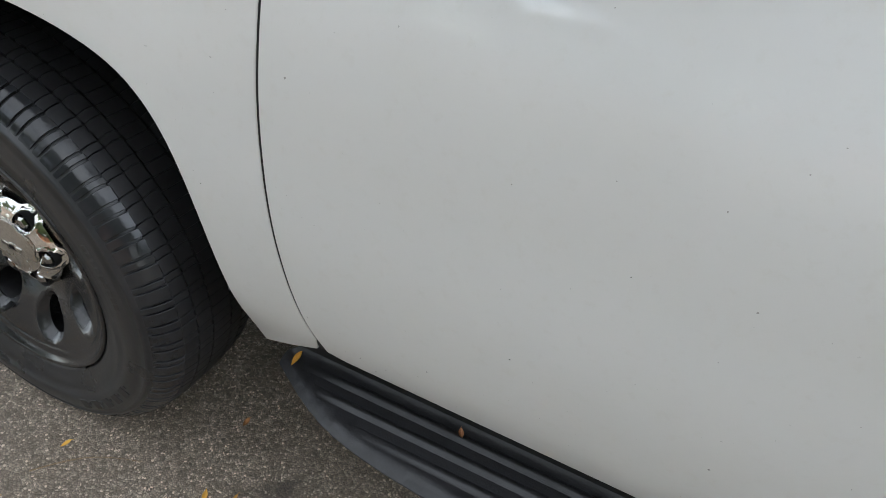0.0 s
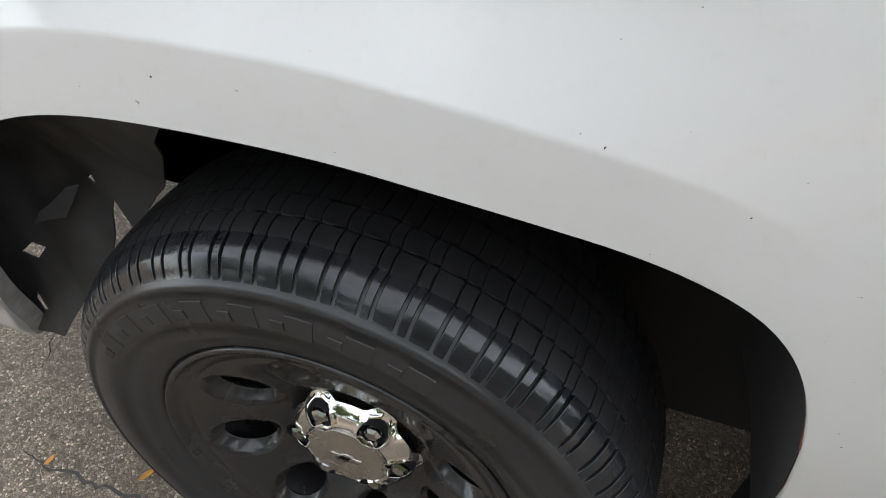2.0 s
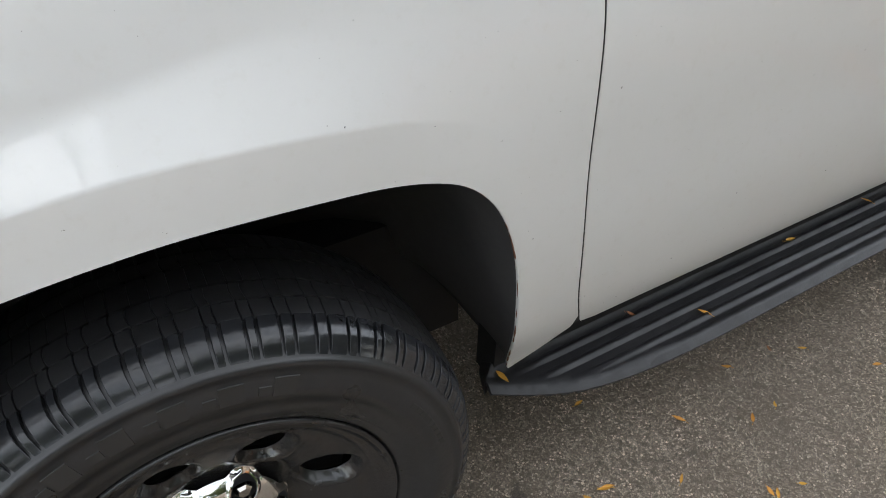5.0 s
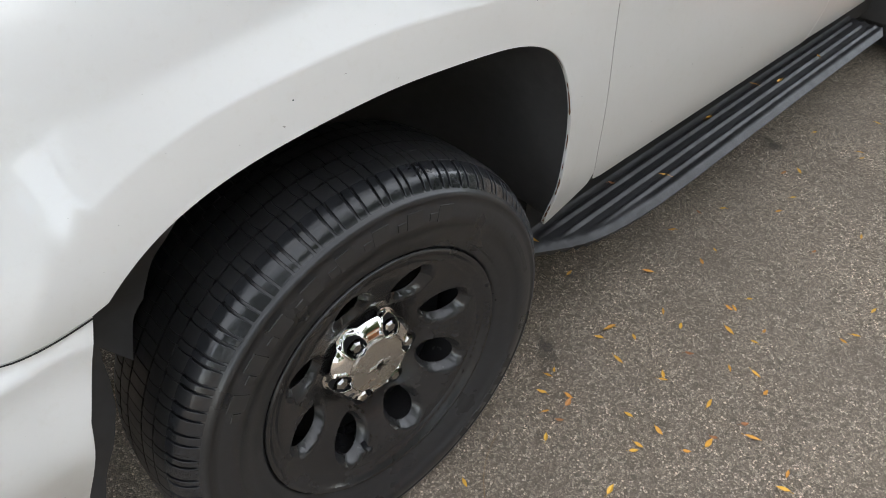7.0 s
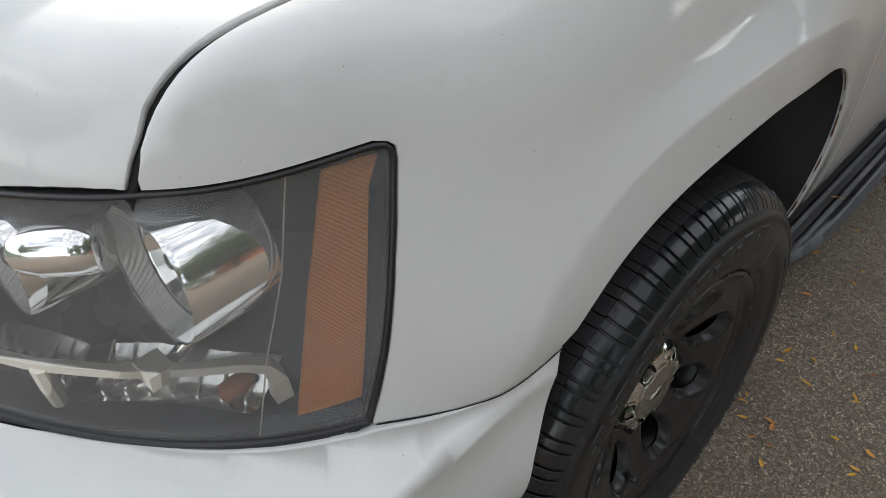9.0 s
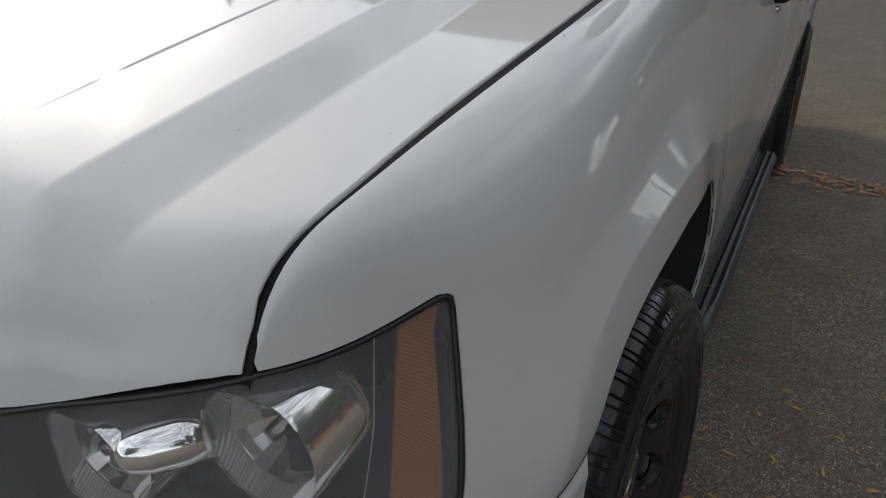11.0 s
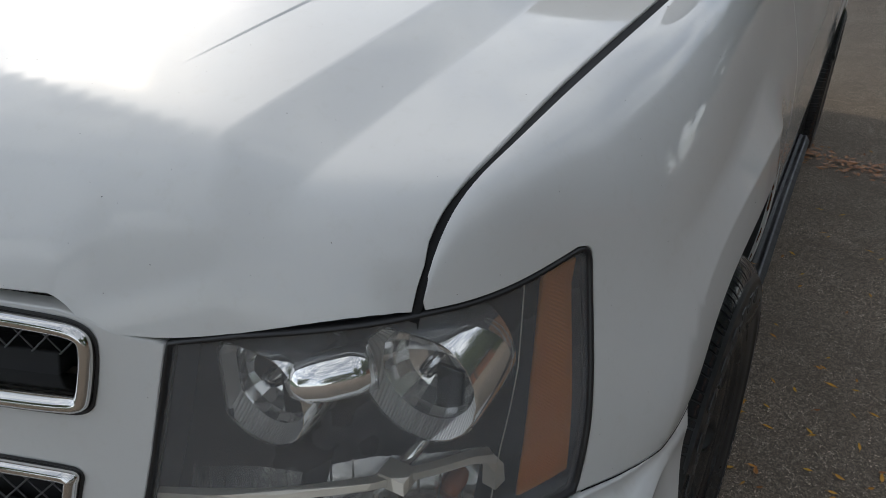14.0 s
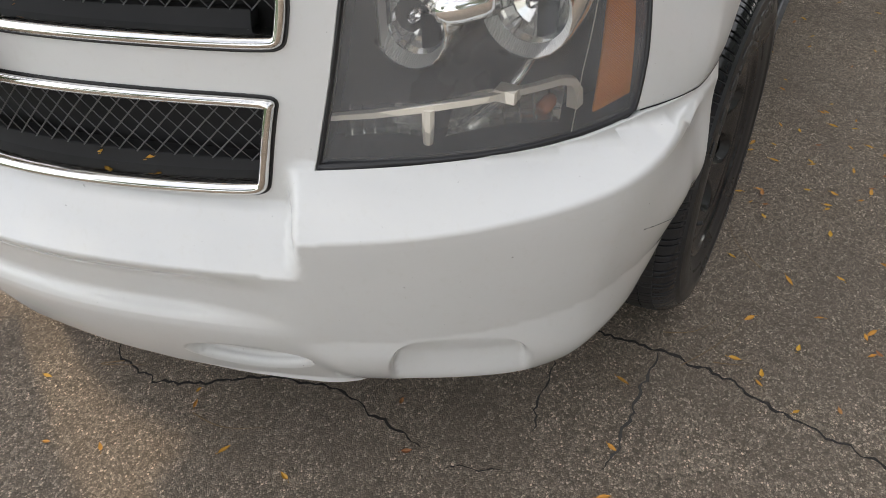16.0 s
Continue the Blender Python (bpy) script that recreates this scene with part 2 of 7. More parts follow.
def amber_mat():
    k = Nodes("amber_reflector")
    waves = []
    for turn in (0.9, -0.9):
        tc = k.n("Mapping", Rotation=(turn, 0.0, 0.0))
        k.l(k.where(), tc.inputs["Vector"])
        wv = k.n("TexWave", Scale=170.0)
        wv.bands_direction = "Z"
        k.l(tc.outputs["Vector"], wv.inputs["Vector"])
        waves.append(wv.outputs["Fac"])
    v = k.mix(1.0, waves[0], waves[1], "MULTIPLY")
    big = k.noise(14, 3)
    col = k.mix(k.ramp(big, [(0.35, 0.0), (0.7, 1.0)]), (0.80, 0.26, 0.015), (0.86, 0.34, 0.03))
    col = k.mix(k.ramp(v, [(0.05, 0.45), (0.5, 0.0)]), col, (0.24, 0.07, 0.01))
    k.set(Base_Color=col, Roughness=0.3, Coat_Weight=0.5)
    k.bump(v, 0.4, 0.002)
    return k.m


M["amber"] = amber_mat()


def facet_mat():
    """Mirror-bright reflector with fine vertical fluting."""
    k = Nodes("fluted_reflector")
    w = k.n("TexWave", Scale=110.0, Distortion=1.0)
    w.bands_direction = "Y"
    k.l(k.where(), w.inputs["Vector"])
    k.set(Base_Color=(0.82, 0.81, 0.79), Metallic=0.15, Roughness=0.24)
    k.bump(w.outputs["Fac"], 0.5, 0.003)
    return k.m


M["facet"] = facet_mat()
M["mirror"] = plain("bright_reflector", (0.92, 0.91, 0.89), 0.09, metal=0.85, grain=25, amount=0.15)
M["letter"] = plain("raised_rubber", (0.022, 0.0215, 0.021), 0.5, grain=200, amount=0.4, dark=1.5)
M["nutchrome"] = plain("dark_chrome_nut", (0.50, 0.49, 0.47), 0.12, metal=1.0, grain=200, amount=0.5, dark=0.4)
M["liner"] = plain("dull_black_liner", (0.048, 0.047, 0.048), 0.62, grain=40, amount=0.4, dark=1.7)
M["tray"] = plain("chrome_tray", (0.86, 0.85, 0.81), 0.16, metal=0.95, grain=60, amount=0.4, dark=0.6, bump=0.1)
M["grey"] = plain("grey_sheet", (0.10, 0.10, 0.105), 0.5, grain=40)
M["clear"] = thin_glass("clear_glass", (0.95, 0.95, 0.95), 1.6, 0.02)
M["dash"] = plain("dark_grey_vinyl", (0.035, 0.035, 0.036), 0.7, grain=60)
M["greyplastic"] = plain("weathered_grey_plastic", (0.16, 0.16, 0.165), 0.5, grain=60, amount=0.4)
# ---- geometry tools ----
from mathutils.geometry import delaunay_2d_cdt


def part(name, bm, material, parent=None, label="", smooth=True):
    """Links a bmesh as one mesh object under a thing or a part."""
    me = bpy.data.meshes.new(name)
    bm.to_mesh(me)
    bm.free()
    if smooth:
        for p in me.polygons:
            p.use_smooth = True
    me.materials.append(material)
    ob = new(name, me)
    if parent is not None:
        ob.parent = parent
    if label:
        ob["label"] = label
    return ob


def mesh_part(name, verts, faces, material, parent=None, label="", normals=None, smooth=True):
    me = bpy.data.meshes.new(name)
    me.from_pydata([tuple(map(float, v)) for v in verts], [], faces)
    me.polygons.foreach_set("use_smooth", [smooth] * len(me.polygons))
    if normals is not None:
        me.normals_split_custom_set_from_vertices([tuple(map(float, n)) for n in normals])
    me.materials.append(material)
    me.update()
    ob = new(name, me)
    if parent is not None:
        ob.parent = parent
    if label:
        ob["label"] = label
    return ob


def empty(name, label, category, m=None, group="", kind=""):
    ob = new(name)
    ob.empty_display_size = 0.1
    if m is not None:
        ob.matrix_world = m
    return tagged(ob, label, category, group, kind)


class Cubic:
    """A natural cubic spline through (t, values)."""

    def __init__(self, t, v):
        t, v = np.asarray(t, float), np.asarray(v, float)
        n, h = len(t), np.diff(t)
        a, r = np.eye(n), np.zeros((n,) + v.shape[1:])
        for i in range(1, n - 1):
            a[i, i - 1], a[i, i], a[i, i + 1] = h[i - 1], 2 * (h[i - 1] + h[i]), h[i]
            r[i] = 6 * ((v[i + 1] - v[i]) / h[i] - (v[i] - v[i - 1]) / h[i - 1])
        self.t, self.v, self.m, self.h = t, v, np.linalg.solve(a, r), h

    def __call__(self, x):
        x = np.asarray(x, float)
        i = np.clip(np.searchsorted(self.t, x) - 1, 0, len(self.h) - 1)
        a, b, h = self.t[i + 1] - x, x - self.t[i], self.h[i]
        if self.v.ndim > 1:
            a, b, h = a[..., None], b[..., None], h[..., None]
        m0, m1 = self.m[i], self.m[i + 1]
        return (m0 * a ** 3 + m1 * b ** 3) / (6 * h) + (self.v[i] / h - m0 * h / 6) * a + (self.v[i + 1] / h - m1 * h / 6) * b


def curve(points):
    """A cubic through points of any dimension, by chord length; returns it and its length."""
    p = np.asarray(points, float)
    t = np.concatenate([[0], np.cumsum(np.linalg.norm(np.diff(p, axis=0), axis=1))])
    return Cubic(t, p), t[-1]


def S(x):
    x = np.clip(x, 0.0, 1.0)
    return x * x * (3 - 2 * x)


def resample(poly, step, closed=True):
    """Points at even steps along each side of a polyline."""
    out = []
    n = len(poly)
    for i in range(n if closed else n - 1):
        a, b = np.array(poly[i], float), np.array(poly[(i + 1) % n], float)
        k = max(1, int(round(np.linalg.norm(b - a) / step)))
        out += [tuple(a + (b - a) * j / k) for j in range(k)]
    if not closed:
        out.append(tuple(poly[-1]))
    return out


def inside(pts, poly):
    pts, poly = np.asarray(pts), np.asarray(poly)
    x, y = pts[:, 0], pts[:, 1]
    r = np.zeros(len(pts), bool)
    for (ax, ay), (bx, by) in zip(poly, np.roll(poly, -1, 0)):
        if ay != by:
            r ^= ((ay > y) != (by > y)) & (x < (bx - ax) * (y - ay) / (by - ay) + ax)
    return r


def near(pts, poly, closed=True):
    """Distance of points from a polyline."""
    pts, poly = np.asarray(pts, float), np.asarray(poly, float)
    best = np.full(len(pts), 1e9)
    nxt = np.roll(poly, -1, 0) if closed else poly[1:]
    for a, b in zip(poly, nxt):
        d = b - a
        u = np.clip(((pts - a) @ d) / max(d @ d, 1e-12), 0, 1)
        best = np.minimum(best, np.linalg.norm(pts - a - u[:, None] * d, axis=1))
    return best


def panel(name, poly, fmap, material, parent=None, step=0.018, holes=(), depth=0.02, edge=0.012, label="", lines=(), flip=False, round_=0.004):
    """A trimmed panel: the inside of a polygon in a surface's (u, v), with a rounded rim folded back by depth."""
    outer = resample(poly, edge)
    rings = [outer] + [resample(h, edge) for h in holes]
    pts, edges = [], []
    for r in rings:
        k = len(pts)
        pts += r
        edges += [(k + i, k + (i + 1) % len(r)) for i in range(len(r))]
    nb = len(pts)
    o = np.array(outer)
    gx = np.arange(o[:, 0].min(), o[:, 0].max(), step)
    gy = np.arange(o[:, 1].min(), o[:, 1].max(), step * 0.9)
    grid = np.array([(x + (step / 2 if j % 2 else 0), y) for j, y in enumerate(gy) for x in gx])
    keep = inside(grid, outer) & (near(grid, outer) > step * 0.45)
    for h in rings[1:]:
        keep &= ~inside(grid, h) & (near(grid, h) > step * 0.45)
    for ln in lines:
        ln = resample(ln, step * 0.7, False)
        keep &= near(grid, ln, False) > step * 0.4
        k = len(pts)
        pts += ln
        edges += [(k + i, k + i + 1) for i in range(len(ln) - 1)]
    pts += [tuple(g) for g in grid[keep]]
    v2, _, faces, ov, _, _ = delaunay_2d_cdt([Vector(p) for p in pts], edges, [], 1, 1e-6)
    uv = np.array([tuple(v) for v in v2])
    cen = np.array([uv[list(f)].mean(0) for f in faces])
    ok = inside(cen, outer)
    for h in rings[1:]:
        ok &= ~inside(cen, h)
    faces = [tuple(f) for f, k in zip(faces, ok) if k]
    e = 1e-3
    pos = fmap(uv)
    du, dv = fmap(uv + (e, 0)) - fmap(uv - (e, 0)), fmap(uv + (0, e)) - fmap(uv - (0, e))
    nor = np.cross(du, dv)
    nor /= np.maximum(np.linalg.norm(nor, axis=1), 1e-12)[:, None]
    if flip:
        nor = -nor
        faces = [f[::-1] for f in faces]
    index = {}
    for i, src in enumerate(ov):
        for q in src:
            index[q] = i
    verts, norms = [*pos], [*nor]
    k = 0
    for r in rings:
        ids = [index[k + i] for i in range(len(r))]
        k += len(r)
        n = len(ids)
        p, m = pos[ids], nor[ids]
        tang = np.roll(p, -1, 0) - np.roll(p, 1, 0)
        tang /= np.maximum(np.linalg.norm(tang, axis=1), 1e-12)[:, None]
        out = np.cross(tang, m)
        mid = p.mean(0)
        if r is not outer:
            if ((p - mid) * out).sum() > 0:
                out = -out
        elif ((p - mid) * out).sum() < 0:
            out = -out
        base = len(verts)
        verts += [*(p - m * round_ + out * round_ * 0.35), *(p - m * depth)]
        norms += [*out, *out]
        for i in range(n):
            j = (i + 1) % n
            a, b, c, d = ids[i], ids[j], base + j, base + i
            e2, f2 = base + n + j, base + n + i
            for q in ((a, b, c, d), (d, c, e2, f2)):
                w = [np.array(verts[t]) for t in q]
                if np.cross(w[1] - w[0], w[2] - w[0]) @ out[i] < 0:
                    q = q[::-1]
                faces.append(q)
    return mesh_part(name, verts, faces, material, parent, label, norms)


def box(bm, x0, x1, y0, y1, z0, z1, m=None):
    r = bmesh.ops.create_cube(bm, size=1.0)["verts"]
    t = Matrix.Translation(((x0 + x1) / 2, (y0 + y1) / 2, (z0 + z1) / 2)) @ Matrix.Diagonal((x1 - x0, y1 - y0, z1 - z0, 1))
    bmesh.ops.transform(bm, matrix=(m @ t) if m is not None else t, verts=r)
    return r


def rounded(bm, width, segments=2):
    bmesh.ops.bevel(bm, geom=bm.edges[:], offset=width, segments=segments, profile=0.5, affect="EDGES", clamp_overlap=True)


def lathe(profile, n, axis_point=(0, 0, 0), wobble=None):
    """Verts and faces of a surface of revolution about y: profile of (r, y)."""
    verts, faces = [], []
    m = len(profile)
    for i in range(n):
        a = 2 * math.pi * i / n
        for r, y in profile:
            verts.append((axis_point[0] + r * math.cos(a), axis_point[1] + y, axis_point[2] + r * math.sin(a)))
    for i in range(n):
        for j in range(m - 1):
            a, b = i * m + j, ((i + 1) % n) * m + j
            faces.append((a, b, b + 1, a + 1))
    return verts, faces


def tube(bm, points, radius, sides=10, cap=True, flat=1.0, up=(0, 0, 1)):
    """A tube along points; radius may be a list."""
    pts = [Vector(p) for p in points]
    rad = radius if isinstance(radius, (list, tuple)) else [radius] * len(pts)
    rings = []
    for i, p in enumerate(pts):
        d = (pts[min(i + 1, len(pts) - 1)] - pts[max(i - 1, 0)]).normalized()
        a = d.cross(Vector(up))
        if a.length < 1e-4:
            a = d.cross(Vector((1, 0, 0)))
        a.normalize()
        b = a.cross(d)
        rings.append([bm.verts.new(p + (a * math.cos(2 * math.pi * k / sides) + b * flat * math.sin(2 * math.pi * k / sides)) * rad[i]) for k in range(sides)])
    for r, q in zip(rings, rings[1:]):
        for k in range(sides):
            bm.faces.new((r[k], r[(k + 1) % sides], q[(k + 1) % sides], q[k]))
    if cap:
        bm.faces.new(rings[0][::-1])
        bm.faces.new(rings[-1])

# ---- the ground ----


def ground():
    bm = bmesh.new()
    bmesh.ops.create_grid(bm, x_segments=2, y_segments=2, size=1500)
    return tagged(part("ground", bm, M["asphalt"]), "grey worn asphalt with pale stones and cracks", "ground", kind="structure")


GROUND = ground()

# ---- the body's form ----
YC = 0.965                                   # the vehicle's middle plane
OUT, OUT_LEN = curve([(-0.958, YC), (-0.945, 0.80), (-0.905, 0.62), (-0.855, 0.465), (-0.80, 0.33), (-0.735, 0.205), (-0.66, 0.105),
                      (-0.57, 0.030), (-0.46, -0.018), (-0.33, -0.030), (-0.1, -0.030), (0.3, -0.030), (0.9, -0.030), (2.0, -0.030), (4.3, -0.02)])
OS = np.linspace(0, OUT_LEN, 3000)
OXY = OUT(OS)
FRONT_Z = Cubic([0.60, 0.715, 0.80, 0.86, 0.945, 0.98, 1.05], [0.0, 0.0, -0.012, -0.020, -0.034, -0.040, -0.06])
SIDE_Z = Cubic([0.25, 0.33, 0.40, 0.47, 0.55, 0.65, 0.75, 0.84, 0.90, 0.95, 1.00, 1.05, 1.13, 1.22, 1.30],
               [-0.10, -0.066, -0.043, -0.022, -0.008, 0.0, 0.0, -0.005, -0.013, -0.022, -0.035, -0.051, -0.082, -0.122, -0.165])
LIP, LIP_LEN = curve([(-0.514, 0.31), (-0.480, 0.408), (-0.433, 0.592), (-0.378, 0.748), (-0.345, 0.782), (-0.308, 0.808), (-0.235, 0.840), (-0.10, 0.866),
                      (0.05, 0.873), (0.19, 0.860), (0.300, 0.837), (0.356, 0.810), (0.396, 0.764), (0.418, 0.715), (0.434, 0.655), (0.450, 0.557), (0.464, 0.465), (0.479, 0.375)])
LIP_PTS = LIP(np.linspace(0, LIP_LEN, 90))
REAR_X = 2.946


def s_of_y(y):
    return np.interp(-np.asarray(y, float), -OXY[:2000, 1], OS[:2000])


def s_of_x(x):
    return np.interp(x, OXY[:, 0], OS)


def flare(x, z):
    """How far the wheel arch's flare stands out."""
    x, z = np.asarray(x, float), np.asarray(z, float)
    p = np.stack([x.ravel(), z.ravel()], 1)
    out = np.zeros(len(p))
    for shift in (0.0, REAR_X):
        q = p - (shift, 0)
        w = (np.abs(q[:, 0]) < 0.75)
        if w.any():
            d = near(q[w], LIP_PTS, False)
            d[inside(q[w], np.vstack([LIP_PTS, [(0.4, 0.2), (-0.5, 0.2)]]))] = 0
            xx, zz = q[w][:, 0], q[w][:, 1]
            bell = 1 - 0.6 * S((0.0 - xx) / 0.4) - 0.85 * S((xx - 0.06) / 0.33)
            over = np.clip((d - 0.062) / 0.012, 0, 1)
            face = 1.0 + 0.05 * d / 0.068
            slope = np.clip(1 - (d - 0.068) / 0.085, 0, 1) ** 1.5
            amount = 0.027 * bell * (face * (1 - over) + slope * face * over)
            fade = np.where(xx < 0, S((zz - 0.66) / 0.14), S((zz - 0.50) / 0.28))
            amount = amount * fade + 0.004 * S((xx - 0.22) / 0.2) * (1 - S(d / 0.075)) * S((zz - 0.40) / 0.12)
            out[w] += amount
    return out.reshape(x.shape)


POCKETS = ((0.221, 0.346, 0.092, 0.084, 0.034, 4), (0.530, 0.350, 0.100, 0.040, 0.030, 2))       # y, z, half width and height, depth, squareness


def pocket(y, z, cy, cz, hw, hh, deep, n):
    """A shallow pocket pressed into the bumper."""
    up = (z - cz) / hh
    if n > 2:                                    # the outer one runs out at the lower edge
        deep, up = deep * S((z - 0.292) / 0.085), np.maximum(up, 0)
    d = np.abs((y - cy) / hw) ** n + up ** 2
    return -deep * S((1.12 - d) / 0.42)


SEAM_X = (-0.76, -0.70, -0.64, -0.60, -0.566, -0.50, -0.455, -0.425, -0.38)       # the bumper's upper edge
SEAM_Z = (0.7155, 0.7235, 0.7325, 0.7395, 0.7440, 0.7415, 0.7415, 0.7455, 0.756)


def crease_z(x):
    """The height of the bumper's crease."""
    return 0.643 + 0.085 * S((x + 0.86) / 0.36)


def bumper(s, z):
    """How far the bumper stands out from the body's outline."""
    xy = OUT(s)
    x, y = xy[..., 0], xy[..., 1]
    p = 0.006 + 0.076 * S((-0.44 - x) / 0.20)
    zc = crease_z(x)
    top = np.interp(x, SEAM_X, SEAM_Z) - 0.006 * S((x + 0.74) / 0.10)
    t = np.clip((top - z) / np.maximum(top - zc, 0.012), 0, 1)
    side = p * t ** 0.85 - 0.026 * np.clip((zc - z) / 0.22, 0, 1) ** 1.5 - 0.060 * np.clip((0.40 - z) / 0.13, 0, 1) ** 1.9
    side = side + 0.007 * S((x + 0.74) / 0.12) * S((np.interp(x, SEAM_X, SEAM_Z) + 0.0018 + 0.006 * S((x + 0.573) / 0.010) - z) / 0.0011)
    base = side
    side = side + pocket(y, z, *POCKETS[0])
    side = side + 0.035 * S((x + 0.62) / 0.14) * S((0.72 - z) / 0.14)
    shelf = np.clip((0.648 - z) / 0.070, 0, 1)       # the ledge below the grille
    mid = base * shelf ** 0.9 - 0.020 * S((0.578 - z) / 0.045) * S((y - 0.40) / 0.20)
    chin = S((0.486 - z) / 0.034)
    mid = mid * (1 - chin) + (0.062 - 0.058 * np.clip((0.445 - z) / 0.17, 0, 1) ** 1.3) * chin
    mid = mid + pocket(y, z, *POCKETS[1])
    k = S((y - 0.398) / 0.030)
    low = S((0.52 - z) / 0.05)                   # the lower lip runs on into the corner
    k = k * (1 - low) + S((y - 0.345 - (z - 0.26) * 0.30) / 0.065) * low
    return side * (1 - k) + mid * k


def front_share(s):
    x = OUT(s)[..., 0]
    return 1 - S((x + 0.72) / 0.30)


CORNER = Cubic([-0.96, -0.80, -0.70, -0.62, -0.55, -0.48, -0.35, -0.20, 0.0, 4.3], [0, 0, 0.012, -0.006, -0.027, -0.031, -0.018, -0.006, 0, 0])


def offset(s, z):
    f = front_share(s)
    return CORNER(OUT(s)[..., 0]) * S((z - 0.75) / 0.23) + f * FRONT_Z(np.maximum(z, 0.60)) + (1 - f) * SIDE_Z(np.maximum(z, 0.25))


def wrap(s, z, extra=None):
    """A point of the upright skin: by the way along the outline, and the height."""
    s, z = np.asarray(s, float), np.asarray(z, float)
    e = 2e-3
    c, t = OUT(s), OUT(s + e) - OUT(s - e)
    t /= np.linalg.norm(t, axis=-1)[..., None]
    n = np.stack([t[..., 1], -t[..., 0]], -1)
    o = offset(s, z) + (0 if extra is None else extra)
    p = c + n * o[..., None]
    return np.stack([p[..., 0], p[..., 1], z], -1)


def y_side(x, z):
    """The side's y at a place along the vehicle and a height, without the flare."""
    x, z = np.asarray(x, float), np.asarray(z, float)
    s = s_of_x(x)
    for _ in range(5):
        p = wrap(s, z)
        q = wrap(s + 1e-3, z)
        s = np.clip(s + (x - p[..., 0]) / np.maximum((q[..., 0] - p[..., 0]) / 1e-3, 0.15), 0, OUT_LEN)
    return wrap(s, z)[..., 1]


# the bonnet's height over the plan
def front_z(y):
    d = np.abs(np.asarray(y, float) - YC)
    return 0.985 - 0.012 * S((d - 0.1) / 0.4) - 0.034 * S((d - 0.520) / 0.04) + 0.034 * S((d - 0.60) / 0.2)


def front_x(y):
    y = YC - np.abs(np.asarray(y, float) - YC)
    s = s_of_y(np.maximum(y, 0.12))
    z = front_z(y)
    for _ in range(4):
        p = wrap(s, z)
        s = s + (p[..., 1] - np.maximum(y, 0.12)) * 1.1
    return wrap(s, z)[..., 0]


def hood_top(x, y):
    d = (np.asarray(y, float) - YC) / 0.81
    z = 1.2 + 0.125 * (x - 0.314) - 0.012 * ((0.314 - x) / 0.8) ** 2 + 0.030 * (1 - d ** 2)
    ya = np.abs(np.asarray(y, float) - YC)
    dome = np.minimum(np.clip((0.690 - ya) / 0.085, 0, 1), np.clip((x + 0.77) / 0.10, 0, 1))
    ridge = np.clip((0.4660 - ya) / 0.0018, 0, 1) * S((x + 0.60) / 0.22) * S((0.20 - x) / 0.2)
    return z + 0.020 * (dome * 0.82 + S(dome) * 0.18) + 0.0016 * ridge


def hood_z(x, y):
    f = front_x(y)
    d = np.abs(np.asarray(y, float) - YC)
    r = np.clip((x - f) / (0.24 - 0.07 * S((d - 0.4) / 0.3)), 0, 1)
    drop = hood_top(f, y) - front_z(y)
    return hood_top(x, y) - drop * (1 - r) ** (4.0 + 1.2 * S((d - 0.4) / 0.3))


GAP_Y = Cubic([-0.69, -0.65, -0.60, -0.53, -0.45, -0.30, -0.10, 0.10, 0.314, 0.45, 0.585, 0.70, 1.0, 2.5, 4.3], [0.158, 0.157, 0.1525, 0.149, 0.149, 0.1455, 0.1365, 0.130, 0.128, 0.130, 0.134, 0.127, 0.108, 0.105, 0.13])


def gap_z(x):
    x = np.asarray(x, float)
    z = hood_z(np.minimum(x, 0.314), GAP_Y(np.minimum(x, 0.314)))
    back = 1.20 + 0.068 * S((x - 0.314) / 0.271) - 0.065 * S((x - 0.62) / 0.25)
    return np.where(x > 0.314, back + (hood_z(np.array([0.314]), GAP_Y(np.array([0.314])))[0] - 1.20) * (1 - S((x - 0.314) / 0.2)), z)


def roll_z(x):
    x = np.asarray(x, float)
    g = gap_z(np.minimum(x, 0.30))
    return g + 0.02 * S((x - 0.30) / 0.5) - 0.17 * np.clip((x + 0.668) / 0.33, 0.02, 1)


LOW = 0.25                                   # the height at which the side's v begins


def v_of(x, z):
    """The v at which the side reaches a height."""
    x, z = np.asarray(x, float), np.asarray(z, float)
    lo, hi = np.full(x.shape, -0.1), np.full(x.shape, 1.0)
    for _ in range(24):
        mid = (lo + hi) / 2
        low = side(np.stack([x, mid], 1))[:, 2] < z
        lo, hi = np.where(low, mid, lo), np.where(low, hi, mid)
    return (lo + hi) / 2


